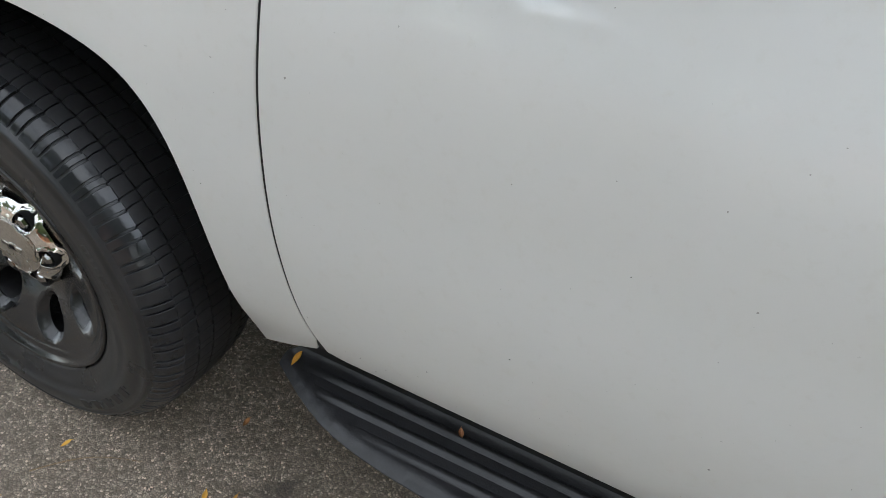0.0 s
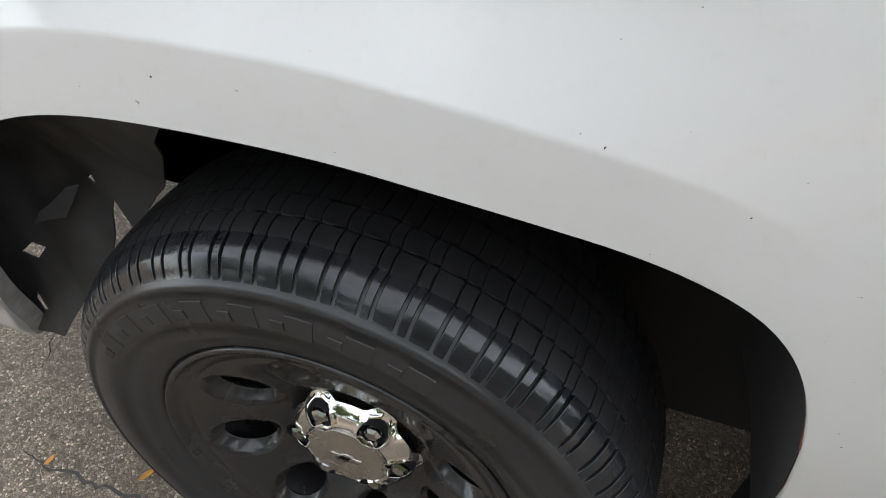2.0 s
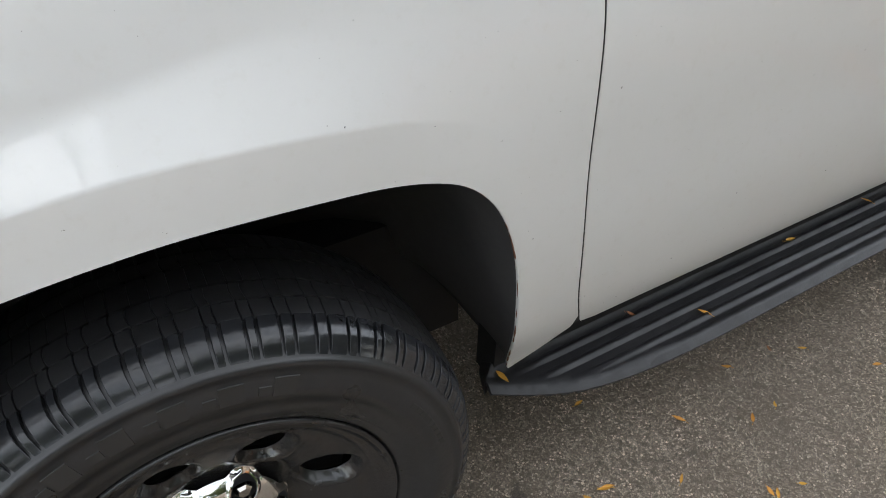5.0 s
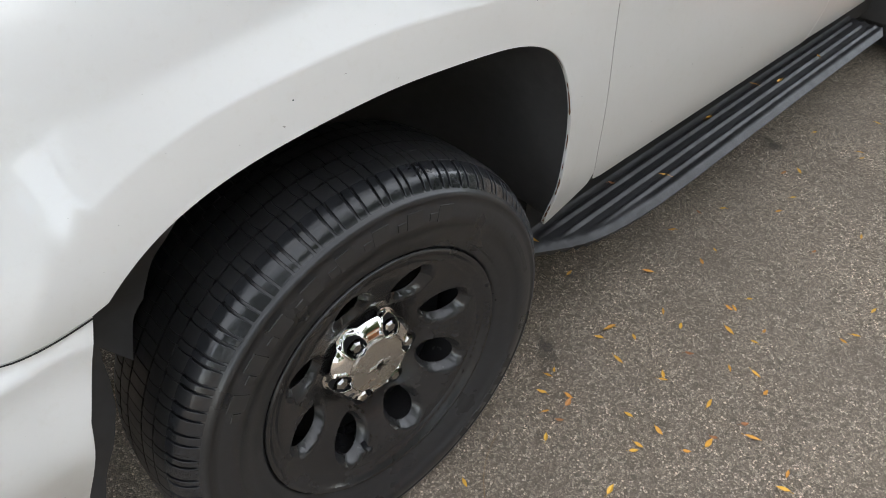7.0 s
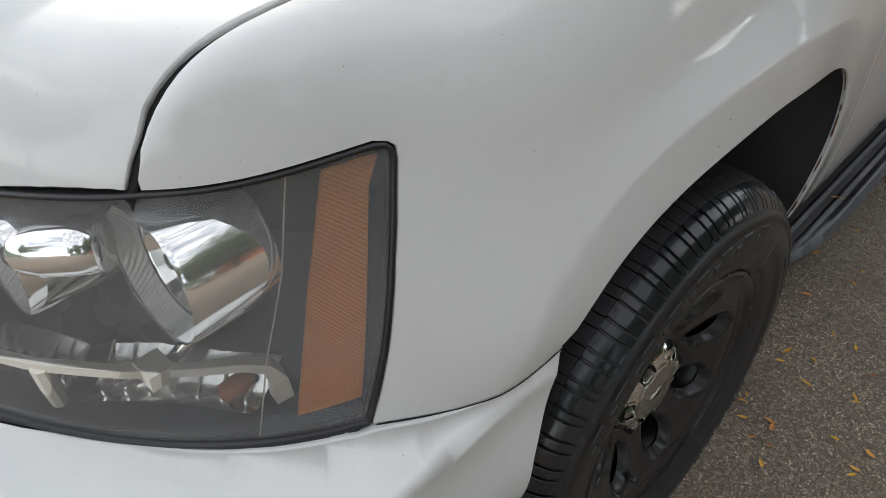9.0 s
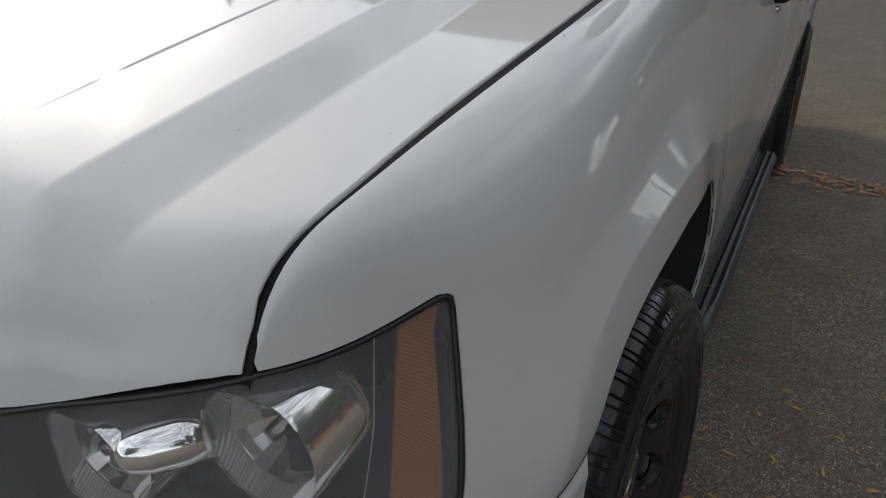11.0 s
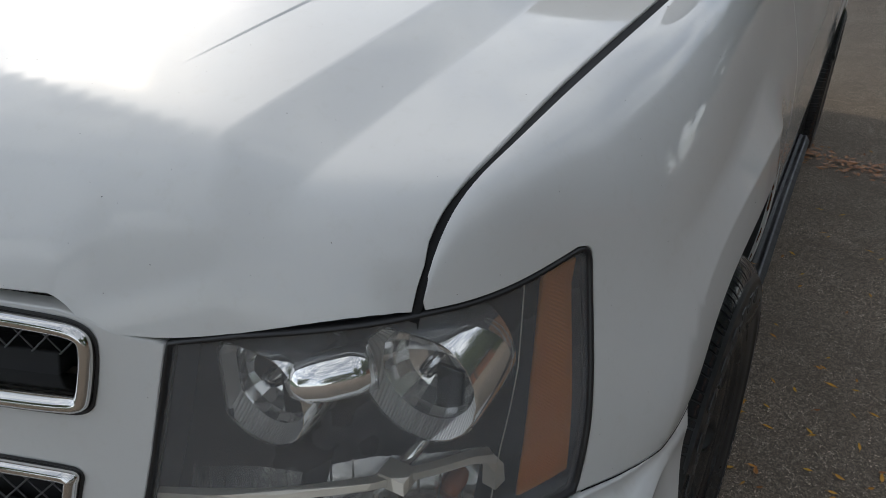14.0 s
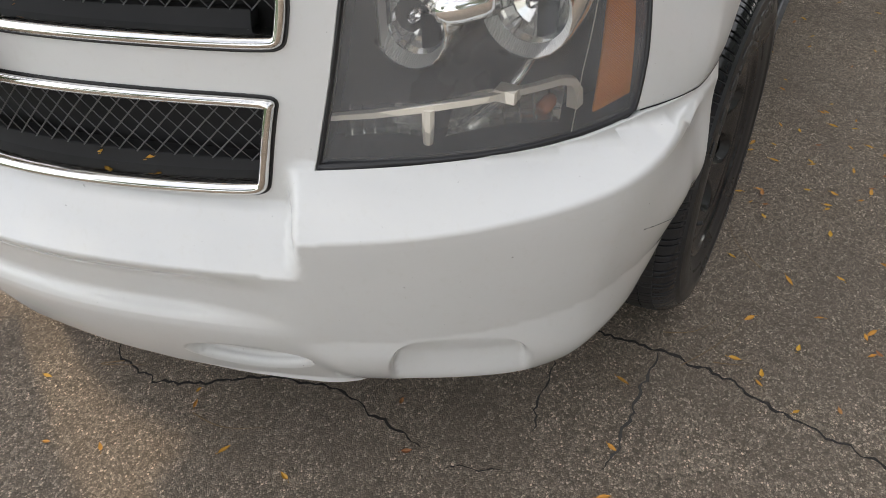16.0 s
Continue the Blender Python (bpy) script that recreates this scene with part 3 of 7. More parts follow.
def side(uv):
    """The side with its shoulder: u is x; v to 0.75 the upright part, to 1.0 the roll over to the bonnet's gap."""
    x, v = uv[:, 0], uv[:, 1]
    zl = roll_z(x)
    z = LOW + np.clip(v / 0.75, -0.2, 1) * (zl - LOW)
    y = y_side(x, z) - flare(x, z)
    e = 4e-3
    y0 = y_side(x, zl)
    lean = (y0 - y_side(x, zl - e)) / e
    yg, zg = GAP_Y(x), gap_z(x)
    r = np.clip((v - 0.75) / 0.25, 0, 1.05)
    h, w = zg - zl, yg - y0
    q = 0.55 + 0.12 * S((x + 0.45) / 0.4)         # how tight the shoulder is
    b1y, b1z = y0 + lean * h * q, zl + h * q
    b2y, b2z = yg - w * q, zg - w * q * 0.10
    a, b, c, d = (1 - r) ** 3, 3 * r * (1 - r) ** 2, 3 * r * r * (1 - r), r ** 3
    ry, rz = a * y0 + b * b1y + c * b2y + d * yg, a * zl + b * b1z + c * b2z + d * zg
    up = v > 0.75
    return np.stack([x, np.where(up, ry, y), np.where(up, rz, z)], 1)


def other(fmap):
    """The same surface on the passenger side."""
    def f(uv):
        p = fmap(uv)
        p[:, 1] = 2 * YC - p[:, 1]
        return p
    return f


def skin(uv):
    return wrap(uv[:, 0], uv[:, 1], bumper(uv[:, 0], uv[:, 1]))


def hood(uv):
    return np.stack([uv[:, 0], uv[:, 1], hood_z(uv[:, 0], uv[:, 1])], 1)


def dense(points, n=40):
    c, length = curve(points)
    return [tuple(p) for p in c(np.linspace(0, length, n))]


truck = empty("suv", "white full-size SUV with black steel wheels, parked on asphalt", "car", Matrix.Identity(4))

# ---- panels ----
SEAM = [(-0.571, 0.746), (-0.50, 0.7415), (-0.455, 0.7415), (-0.425, 0.7455), (-0.380, 0.756)]                         # bumper against fender
DOOR_EDGE = [(0.540, 1.06), (0.534, 0.925), (0.5315, 0.817), (0.540, 0.685), (0.5535, 0.59), (0.571, 0.51), (0.597, 0.440)]
GAP = 0.0035


def sv(points):
    """Places (x, z) on the side as (u, v)."""
    p = np.asarray(points, float)
    return [(float(x), float(v)) for x, v in zip(p[:, 0], v_of(p[:, 0], p[:, 1]))]


def s_at(points, extra=False):
    """Places (x, z) of the skin as (s, z)."""
    out = []
    for x, z in points:
        lo, hi = 0.0, OUT_LEN
        for _ in range(40):
            mid = (lo + hi) / 2
            a = np.array([[mid, z]])
            if skin(a)[0, 0] < x:
                lo = mid
            else:
                hi = mid
        out.append((lo, z))
    return out


def y_at(points):
    """Places (y, z) of the skin's front as (s, z)."""
    out = []
    for y, z in points:
        lo, hi = 0.0, float(s_of_x(-0.45))
        for _ in range(40):
            mid = (lo + hi) / 2
            if skin(np.array([[mid, z]]))[0, 1] > y:
                lo = mid
            else:
                hi = mid
        out.append((lo, z))
    return out


def offset_line(points, d):
    """A polyline moved sideways."""
    p = np.asarray(points, float)
    t = np.gradient(p, axis=0)
    t /= np.linalg.norm(t, axis=1)[:, None]
    return [tuple(a) for a in p + np.stack([-t[:, 1], t[:, 0]], 1) * d]


lip_up = [tuple(p) for p in LIP(np.linspace(0, LIP_LEN, 120)) if p[1] > 0.378]
lip_fender = [p for p in lip_up if not (p[0] < 0 and p[1] < 0.762)]
LAMP_TOP = [(-0.664, 0.9745), (-0.63, 0.9775), (-0.59, 0.982), (-0.55, 0.9865), (-0.520, 0.9895), (-0.512, 0.9885), (-0.507, 0.984), (-0.507, 0.975)]
LAMP_OUTER = [(-0.517, 0.93), (-0.531, 0.88), (-0.549, 0.82), (-0.571, 0.748)]
fender_poly = (sv([(-0.664, 0.9780)] + [(x, z + GAP) for x, z in dense(LAMP_TOP[:-3], 40)[2:]] + [(x + GAP, z + GAP * 0.5) for x, z in LAMP_TOP[-3:]] + [(x + GAP, z) for x, z in LAMP_OUTER])
               + sv([(x, z + (0.0020 if x < -0.47 else 0.0040)) for x, z in SEAM[1:]])
               + sv(lip_fender) + sv([(0.480, 0.374), (0.53, 0.40), (0.583, 0.435)])
               + sv(dense(DOOR_EDGE[::-1], 24))[1:] + [(0.539, 0.80), (0.559, 0.9), (0.583, 0.990)]
               + [(x, 0.990) for x in np.linspace(0.55, -0.62, 32)] + [(-0.640, 0.988), (-0.656, 0.985)])
ridge_lines = []
lip_dense = LIP(np.linspace(LIP_LEN * 0.33, LIP_LEN * 0.80, 50))
for d in (0.058, 0.065, 0.071, 0.080):
    ridge_lines.append(sv(offset_line(lip_dense, d)))
fender = panel("fender", fender_poly, side, M["paint"], truck, step=0.014, edge=0.010, depth=0.010, lines=ridge_lines, label="glossy white front fender with a flared wheel arch")


def door_poly(x0, x1, front):
    top = [(x, 0.97) for x in np.linspace(x1, x0, 12)]
    return front + sv([(x, 0.435 - 0.005 * (x - 0.6)) for x in np.linspace(front[-1][0] + 0.03, x1, 14)]) + top


d1_front = [(0.5865, 0.97), (0.5655, 0.90), (0.5455, 0.80)] + sv(dense([(x + 0.005, z) for x, z in DOOR_EDGE], 24))
door_front = panel("front_door", door_poly(0.62, 1.60, d1_front), side, M["paint"], truck, step=0.022, depth=0.02, label="glossy white front door")
d2_front = [(1.606, 0.93), (1.606, 0.80)] + sv([(1.606, z) for z in (1.0, 0.9, 0.7, 0.5, 0.435)])
rear_lip = [(x + REAR_X, z) for x, z in lip_up if x < 0.1]
door_rear = panel("rear_door", d2_front + sv([(1.8, 0.43), (2.1, 0.43), (2.40, 0.43)]) + sv([p for p in rear_lip if p[1] > 0.45 and p[0] < 2.62]) + sv([(2.64, 0.95), (2.66, 1.0)]) + [(2.67, 0.80), (2.67, 0.97)]
                  + [(x, 0.97) for x in np.linspace(2.6, 1.65, 10)], side, M["paint"], truck, step=0.03, depth=0.02, label="glossy white rear door")
quarter = panel("rear_quarter", [(2.676, 0.97), (2.676, 0.80)] + sv([(2.668, 0.99), (2.648, 0.93), (2.64, 0.868)]) + sv([(x + REAR_X, z) for x, z in lip_up if x > -0.28])
                + sv([(3.43, 0.42), (4.15, 0.46)]) + [(4.2, 0.80), (4.2, 0.97)] + [(x, 0.97) for x in np.linspace(4.1, 2.75, 10)], side, M["paint"], truck, step=0.035, depth=0.02)
fender_far = panel("fender", fender_poly, other(side), M["paint"], truck, step=0.024, edge=0.016, depth=0.022, flip=True)
side_far = panel("side_panel", [(0.533, 0.97), (0.533, 0.80)] + sv([(0.535, 1.0), (0.54, 0.5)]) + sv([(4.1, 0.45)]) + [(4.2, 0.97)], other(side), M["paint"], truck, step=0.05, depth=0.02, flip=True)

# the bonnet
gx = np.linspace(0.305, -0.645, 50)
hood_left = [(x, float(GAP_Y(x)) + 0.0062) for x in gx] + [(-0.655, 0.1612), (-0.664, 0.1625)]
hy = np.linspace(0.1628, YC, 46)
hood_front = [(float(front_x(np.array([y]))[0]) + 0.0015, y) for y in hy]
half = hood_left + hood_front
# the white corner between fender and windscreen pillar
for fl in (False, True):
    cv = []
    for x in np.linspace(0.31, 0.64, 16):
        y, z = float(GAP_Y(x)), float(gap_z(np.array([x]))[0])
        p, g = side(np.array([[x, 0.95]]))[0], 0.034 * float(S((x - 0.36) / 0.22))
        for q in ((p[0], p[1], p[2] + 0.0004), (x, y, z + 0.0012), (x + 0.006, y + 0.004 + 0.6 * g, z - 0.004), (x + 0.012, y + 0.008 + g, z - 0.045)):
            cv.append((q[0], 2 * YC - q[1] if fl else q[1], q[2]))
    mesh_part("cowl_corner", cv, [(i * 4 + j, i * 4 + j + 1, i * 4 + j + 5, i * 4 + j + 4) for i in range(15) for j in range(3)], M["paint"], truck, "white corner panel at the windscreen's foot")
# a black strip below the bonnet's gap, coloured in for the gap's shade
for fl in (False, True):
    sv_, sf_ = [], []
    for i, x in enumerate(np.linspace(0.30, -0.672, 70)):
        y, z = float(GAP_Y(x)), float(gap_z(np.array([x]))[0])
        for dy, dz in ((-0.012 * min(1, max(0.05, (x + 0.64) / 0.2)), -0.012), (-0.003 * min(1, max(0.05, (x + 0.64) / 0.2)), -0.0052), (0.009, -0.0052), (0.022, -0.012)):
            sv_.append((x, (2 * YC - y - dy) if fl else y + dy, z + dz))
    sf_ = [(i * 4 + j, i * 4 + j + 1, i * 4 + j + 5, i * 4 + j + 4) for i in range(69) for j in range(3)]
    mesh_part("bonnet_seal", sv_, sf_, M["black"], truck, "black strip standing for the shade in the bonnet gap")
HOOD_BACK = Cubic([0.10, 0.16, 0.312, 0.50, 0.67, 0.85, YC], [0.338, 0.302, 0.230, 0.162, 0.126, 0.100, 0.092])
back = [(float(HOOD_BACK(y)), y) for y in np.linspace(YC, 0.16, 22)]
hood_poly = half + [(x, 2 * YC - y) for x, y in half[::-1][1:]] + [(x, 2 * YC - y) for x, y in back[::-1][:-1]] + [(float(x), y) for x, y in back]
hood_lines = [[(x0, y), (0.26, y)] for x0, y in ((-0.58, 0.4970), (-0.58, 0.4988), (-0.58, 0.5010), (-0.58, 0.5028), (-0.66, 0.270), (-0.66, 0.279), (-0.66, 0.356), (-0.66, 0.365))]
bonnet = panel("bonnet", [(float(a), float(b)) for a, b in hood_poly], hood, M["paint"], truck, step=0.018, edge=0.012, depth=0.03, label="glossy white bonnet with a raised middle", lines=hood_lines)


def gap_shade(name, points, dx, deep, label):
    """A dark strip along a gap of the side, its colour in place of the gap's shade."""
    uv = np.array(sv(points))
    p = side(uv)
    t = np.gradient(p, axis=0)
    t /= np.linalg.norm(t, axis=1)[:, None]
    m = np.cross(t, (0, 1, 0))
    vs = [tuple(q) for a, b in zip(p, m) for q in (a - b * dx + (0, deep * 1.8, 0), a - b * dx * 0.4 + (0, deep, 0), a + b * dx * 0.4 + (0, deep, 0), a + b * dx + (0, deep * 1.8, 0))]
    mesh_part(name, vs, [(i * 4 + j, i * 4 + j + 1, i * 4 + j + 5, i * 4 + j + 4) for i in range(len(p) - 1) for j in range(3)], M["black"], truck, label)


# the seam's line of shade, drawn as a strip just proud of the skin
gap_shade("bumper_seal", dense([(x, z + 0.0020) for x, z in [(-0.566, 0.7455)] + SEAM[1:]], 24), 0.0013, -0.0006, "dark strip standing for the shaded seam above the bumper")
# black ribbon covers the lit returns, so the door gap reads as shaded
gap_shade("door_seal", dense([(x + 0.0025, z) for x, z in DOOR_EDGE], 32), 0.012, 0.0020, "black strip standing for the shade in the door gap")


# the lamp's outline as (s, z), from its inner lower corner
LAMP = (y_at([(0.378, 0.713), (0.360, 0.83), (0.345, 0.940)]) + s_at([(-0.745, 0.953), (-0.70, 0.967)] + LAMP_TOP + LAMP_OUTER)
        + s_at([(-0.60, 0.742), (-0.64, 0.735), (-0.70, 0.726), (-0.76, 0.718)]))

def chaikin(p, times=2):
    """An open line with its corners cut round."""
    for _ in range(times):
        q = [p[0]]
        for a, b in zip(p, p[1:]):
            q += [(a[0] * 0.75 + b[0] * 0.25, a[1] * 0.75 + b[1] * 0.25), (a[0] * 0.25 + b[0] * 0.75, a[1] * 0.25 + b[1] * 0.75)]
        p = q + [p[-1]]
    return p


UPPER = [(YC, 0.868), (0.80, 0.867), (0.60, 0.865), (0.432, 0.863), (0.414, 0.868), (0.409, 0.88), (0.404, 0.93), (0.412, 0.948), (0.44, 0.955), (0.60, 0.962), (0.80, 0.967), (YC, 0.968)]
LOWER = [(YC, 0.652), (0.80, 0.654), (0.60, 0.658), (0.475, 0.662), (0.452, 0.668), (0.443, 0.684), (0.428, 0.785), (0.424, 0.800), (0.436, 0.806), (0.60, 0.808), (0.80, 0.810), (YC, 0.811)]


def mirrored(poly):
    """Closes a half outline (s, z) that begins and ends at the middle, over both sides."""
    return poly + [(-s, z) for s, z in poly[::-1][1:-1]]


def both(fmap):
    """A front surface whose s may be negative: the passenger side."""
    def f(uv):
        p = fmap(np.stack([np.abs(uv[:, 0]), uv[:, 1]], 1))
        p[:, 1] = np.where(uv[:, 0] < 0, 2 * YC - p[:, 1], p[:, 1])
        return p
    return f


upper_s, lower_s = mirrored(y_at(chaikin(UPPER))), mirrored(y_at(chaikin(LOWER)))
fascia_half = ([(0.0, 0.975)] + y_at([(0.60, 0.966), (0.44, 0.960), (0.415, 0.955), (0.395, 0.945), (0.375, 0.941), (0.3485, 0.9385)]) + y_at([(0.3625, 0.83), (0.3805, 0.7105)])
               + s_at([(-0.76, 0.7155), (-0.70, 0.7235), (-0.64, 0.7325), (-0.60, 0.7395), (-0.566, 0.7445)]) + s_at(SEAM[1:])
               + s_at([(p[0] - 0.002, p[1]) for p in LIP(np.linspace(LIP_LEN * 0.20, 0.0, 26)) if p[1] < 0.7525])
               + s_at([(-0.54, 0.300), (-0.60, 0.302)]) + y_at([(0.12, 0.300), (0.20, 0.302), (0.27, 0.303), (0.305, 0.297), (0.335, 0.282), (0.37, 0.266), (0.42, 0.263), (0.55, 0.268), (0.68, 0.280), (0.72, 0.290), (0.85, 0.304)]) + [(0.0, 0.312)])
fascia_poly = mirrored(fascia_half)
bump_lines = []
for sg in (1, -1):
    for dz in (0.004, -0.004):
        ln = []
        for sv_ in np.linspace(float(s_of_y(0.37)), float(s_of_x(-0.46)), 40):
            ln.append((sg * sv_, float(crease_z(OUT(np.array([sv_]))[0, 0])) + dz))
        bump_lines.append(ln)
    for cy, cz, hw, hh, deep, n in POCKETS:
        for q in (0.76, 0.93, 1.07):
            ring = [(cy + hw * q ** (2 / n) * math.copysign(abs(math.cos(a)) ** (2 / n), math.cos(a)), cz + hh * q * math.sin(a)) for a in (np.linspace(-1.55, math.pi + 1.55, 56) if n == 2 else np.linspace(0, math.pi, 40))]
            if n > 2:
                ring = [(ring[0][0], 0.308)] + ring + [(ring[-1][0], 0.308)]
            bump_lines.append([(sg * float(s_of_y(y)), z) for y, z in ring if z > 0.306])
    for zz in (0.648, 0.582, 0.577, 0.570, 0.490, 0.456, 0.445):
        bump_lines.append([(sg * 0.02, zz), (sg * float(s_of_y(0.46)), zz)])
fascia = panel("bumper_cover", fascia_poly, both(skin), M["paint"], truck, lines=bump_lines, step=0.0095, edge=0.010, holes=[upper_s, lower_s], depth=0.026, label="glossy white bumper cover and grille surround")


def skin_in(depth):
    """The skin moved inwards."""
    def f(uv):
        e = 1e-3
        p = both(skin)(uv)
        du, dv = both(skin)(uv + (e, 0)) - both(skin)(uv - (e, 0)), both(skin)(uv + (0, e)) - both(skin)(uv - (0, e))
        n = np.cross(du, dv)
        n /= np.maximum(np.linalg.norm(n, axis=1), 1e-12)[:, None]
        return p - n * depth
    return f


def smooth_in(depth):
    """The body's outline without the bumper, moved inwards along the plan's normal."""
    def f(uv):
        s = np.abs(uv[:, 0])
        p = wrap(s, uv[:, 1], np.full(len(uv), -depth))
        p[:, 1] = np.where(uv[:, 0] < 0, 2 * YC - p[:, 1], p[:, 1])
        return p
    return f


def shrink(poly, d):
    """A closed polygon moved inwards by d."""
    p = np.asarray(poly, float)
    a, b = p - np.roll(p, 1, 0), np.roll(p, -1, 0) - p
    a /= np.maximum(np.linalg.norm(a, axis=1), 1e-9)[:, None]
    b /= np.maximum(np.linalg.norm(b, axis=1), 1e-9)[:, None]
    n = np.stack([-(a + b)[:, 1], (a + b)[:, 0]], 1)
    n /= np.maximum(np.linalg.norm(n, axis=1), 1e-9)[:, None]
    area = 0.5 * np.sum(p[:, 0] * np.roll(p[:, 1], -1) - np.roll(p[:, 0], -1) * p[:, 1])
    return [tuple(q) for q in p + n * d * (1 if area > 0 else -1)]


# ---- grille ----
def sweep(name, poly, fmap, section, material, parent, label=""):
    """A rim swept along a closed outline on a surface; section: (inwards on the surface, out of the surface)."""
    pts = np.array(resample(poly, 0.012))
    n = len(pts)
    rings = []
    e = 1e-3
    for d, o in section:
        q = np.array(shrink(pts, d))
        p = fmap(q)
        m = np.cross(fmap(q + (e, 0)) - fmap(q - (e, 0)), fmap(q + (0, e)) - fmap(q - (0, e)))
        m /= np.maximum(np.linalg.norm(m, axis=1), 1e-12)[:, None]
        rings.append(p + m * o)
    verts = np.concatenate(rings)
    faces = []
    for k in range(len(section) - 1):
        for i in range(n):
            j = (i + 1) % n
            faces.append((k * n + i, k * n + j, (k + 1) * n + j, (k + 1) * n + i))
    return mesh_part(name, verts, faces, material, parent, label)


rim_section = [(0.001, -0.012), (0.001, 0.004), (0.003, 0.009), (0.008, 0.011), (0.013, 0.008), (0.0165, 0.002), (0.018, -0.010), (0.018, -0.035)]
seal_section = [(-0.003, 0.001), (-0.001, 0.002), (0.002, -0.001), (0.002, -0.02)]
for outline, nm in ((upper_s, "upper_grille"), (lower_s, "lower_grille")):
    g = panel(nm, shrink(outline, -0.01), smooth_in(0.075), M["black"], truck, step=0.04, edge=0.03, depth=0.004, label="black mesh grille with a chrome rim")
    sweep("chrome_rim", outline, both(skin), rim_section, M["chrome"], g, "polished chrome rim")
    sweep("seal", outline, both(skin), seal_section, M["trim"], g, "thin black seal")
    # the lattice of wires
    bm = bmesh.new()
    o = np.array(shrink(outline, 0.014))
    s0, s1, z0, z1 = o[:, 0].min(), o[:, 0].max(), o[:, 1].min(), o[:, 1].max()
    low_z = z0 + (0.030 if nm == "lower_grille" else 0.020)
    pitch = 0.029
    for sign in (1, -1):
        k = s0 - 0.4
        while k < s1 + 0.4:
            line = []
            for z in np.linspace(low_z, z1 + 0.01, 8):
                s = k + sign * (z - low_z) * 1.05
                line.append((s, z))
            k += pitch
            run = [q for q in line if s0 + 0.004 < q[0] < s1 - 0.004]
            if len(run) > 1:
                tube(bm, [tuple(p) for p in smooth_in(0.030 if sign > 0 else 0.033)(np.array(run))], 0.0010, 4)
    part("wire_mesh", bm, M["wire"], g, "dark grey wire lattice")
    panel("shelf", shrink([(s, z) for s, z in resample(y_at([(YC, z0 - 0.004), (0.46, z0 - 0.002)]), 0.05, False)] + [(s, z) for s, z in resample(y_at([(0.46, low_z), (YC, low_z)]), 0.05, False)], 0.0), smooth_in(0.030), M["black"], g, step=0.03, edge=0.02, depth=0.03)

def bar_shape(grow):
    w, h, c = 0.155 + grow, 0.034 + grow, 0.052
    return [(YC + a * 1.0, 0.835 + b) for a, b in ((-w, -h), (-c - grow, -h), (-c, -h - 0.012), (c, -h - 0.012), (c + grow, -h), (w, -h), (w, h), (c, h), (c, h + 0.012), (-c, h + 0.012), (-c, h), (-w, h))]


def emblem_skin(uv):
    p = np.zeros((len(uv), 3))
    p[:, 1], p[:, 2] = uv[:, 0], uv[:, 1]
    p[:, 0] = -0.990 + 0.5 * (uv[:, 0] - YC) ** 2
    return p


emblem = panel("emblem", bar_shape(0.012), emblem_skin, M["chrome"], truck, step=0.03, edge=0.02, depth=0.03, flip=True, label="plain gold badge with a chrome border")
panel("badge_face", bar_shape(0.0), lambda uv: emblem_skin(uv) - (0.004, 0, 0), M["gold"], emblem, step=0.03, edge=0.02, depth=0.01, flip=True)

# ---- wheels ----
WZ = 0.365                                   # the hub's height
SIDEWALL = [(0.2325, -0.040), (0.2355, -0.0490), (0.2405, -0.0535), (0.2470, -0.0550), (0.253, -0.0585), (0.268, -0.0645), (0.2835, -0.0672), (0.2845, -0.0687), (0.300, -0.0693), (0.316, -0.0678), (0.3265, -0.0640), (0.3272, -0.0652),
            (0.3345, -0.0628), (0.3352, -0.0605), (0.3380, -0.0585)]
CROWN = [(0.3380, -0.0585), (0.3480, -0.0525), (0.3570, -0.0440), (0.3640, -0.0320), (0.3690, -0.0170), (0.3720, 0.0), (0.3742, 0.03), (0.3747, 0.06)]
CROWN_FULL = CROWN + [(r, 0.12 - y) for r, y in CROWN[::-1][1:]]
GROOVE = 0.0065


def crown_at(y):
    ys = [p[1] for p in CROWN_FULL]
    return float(np.interp(y, ys, [p[0] for p in CROWN_FULL]))


def wall_at(r):
    return float(np.interp(r, [p[0] for p in SIDEWALL], [p[1] for p in SIDEWALL]))


def squash(v):
    """The tyre flattened where it stands."""
    return [(x, y, max(z, 0.0)) for x, y, z in v]


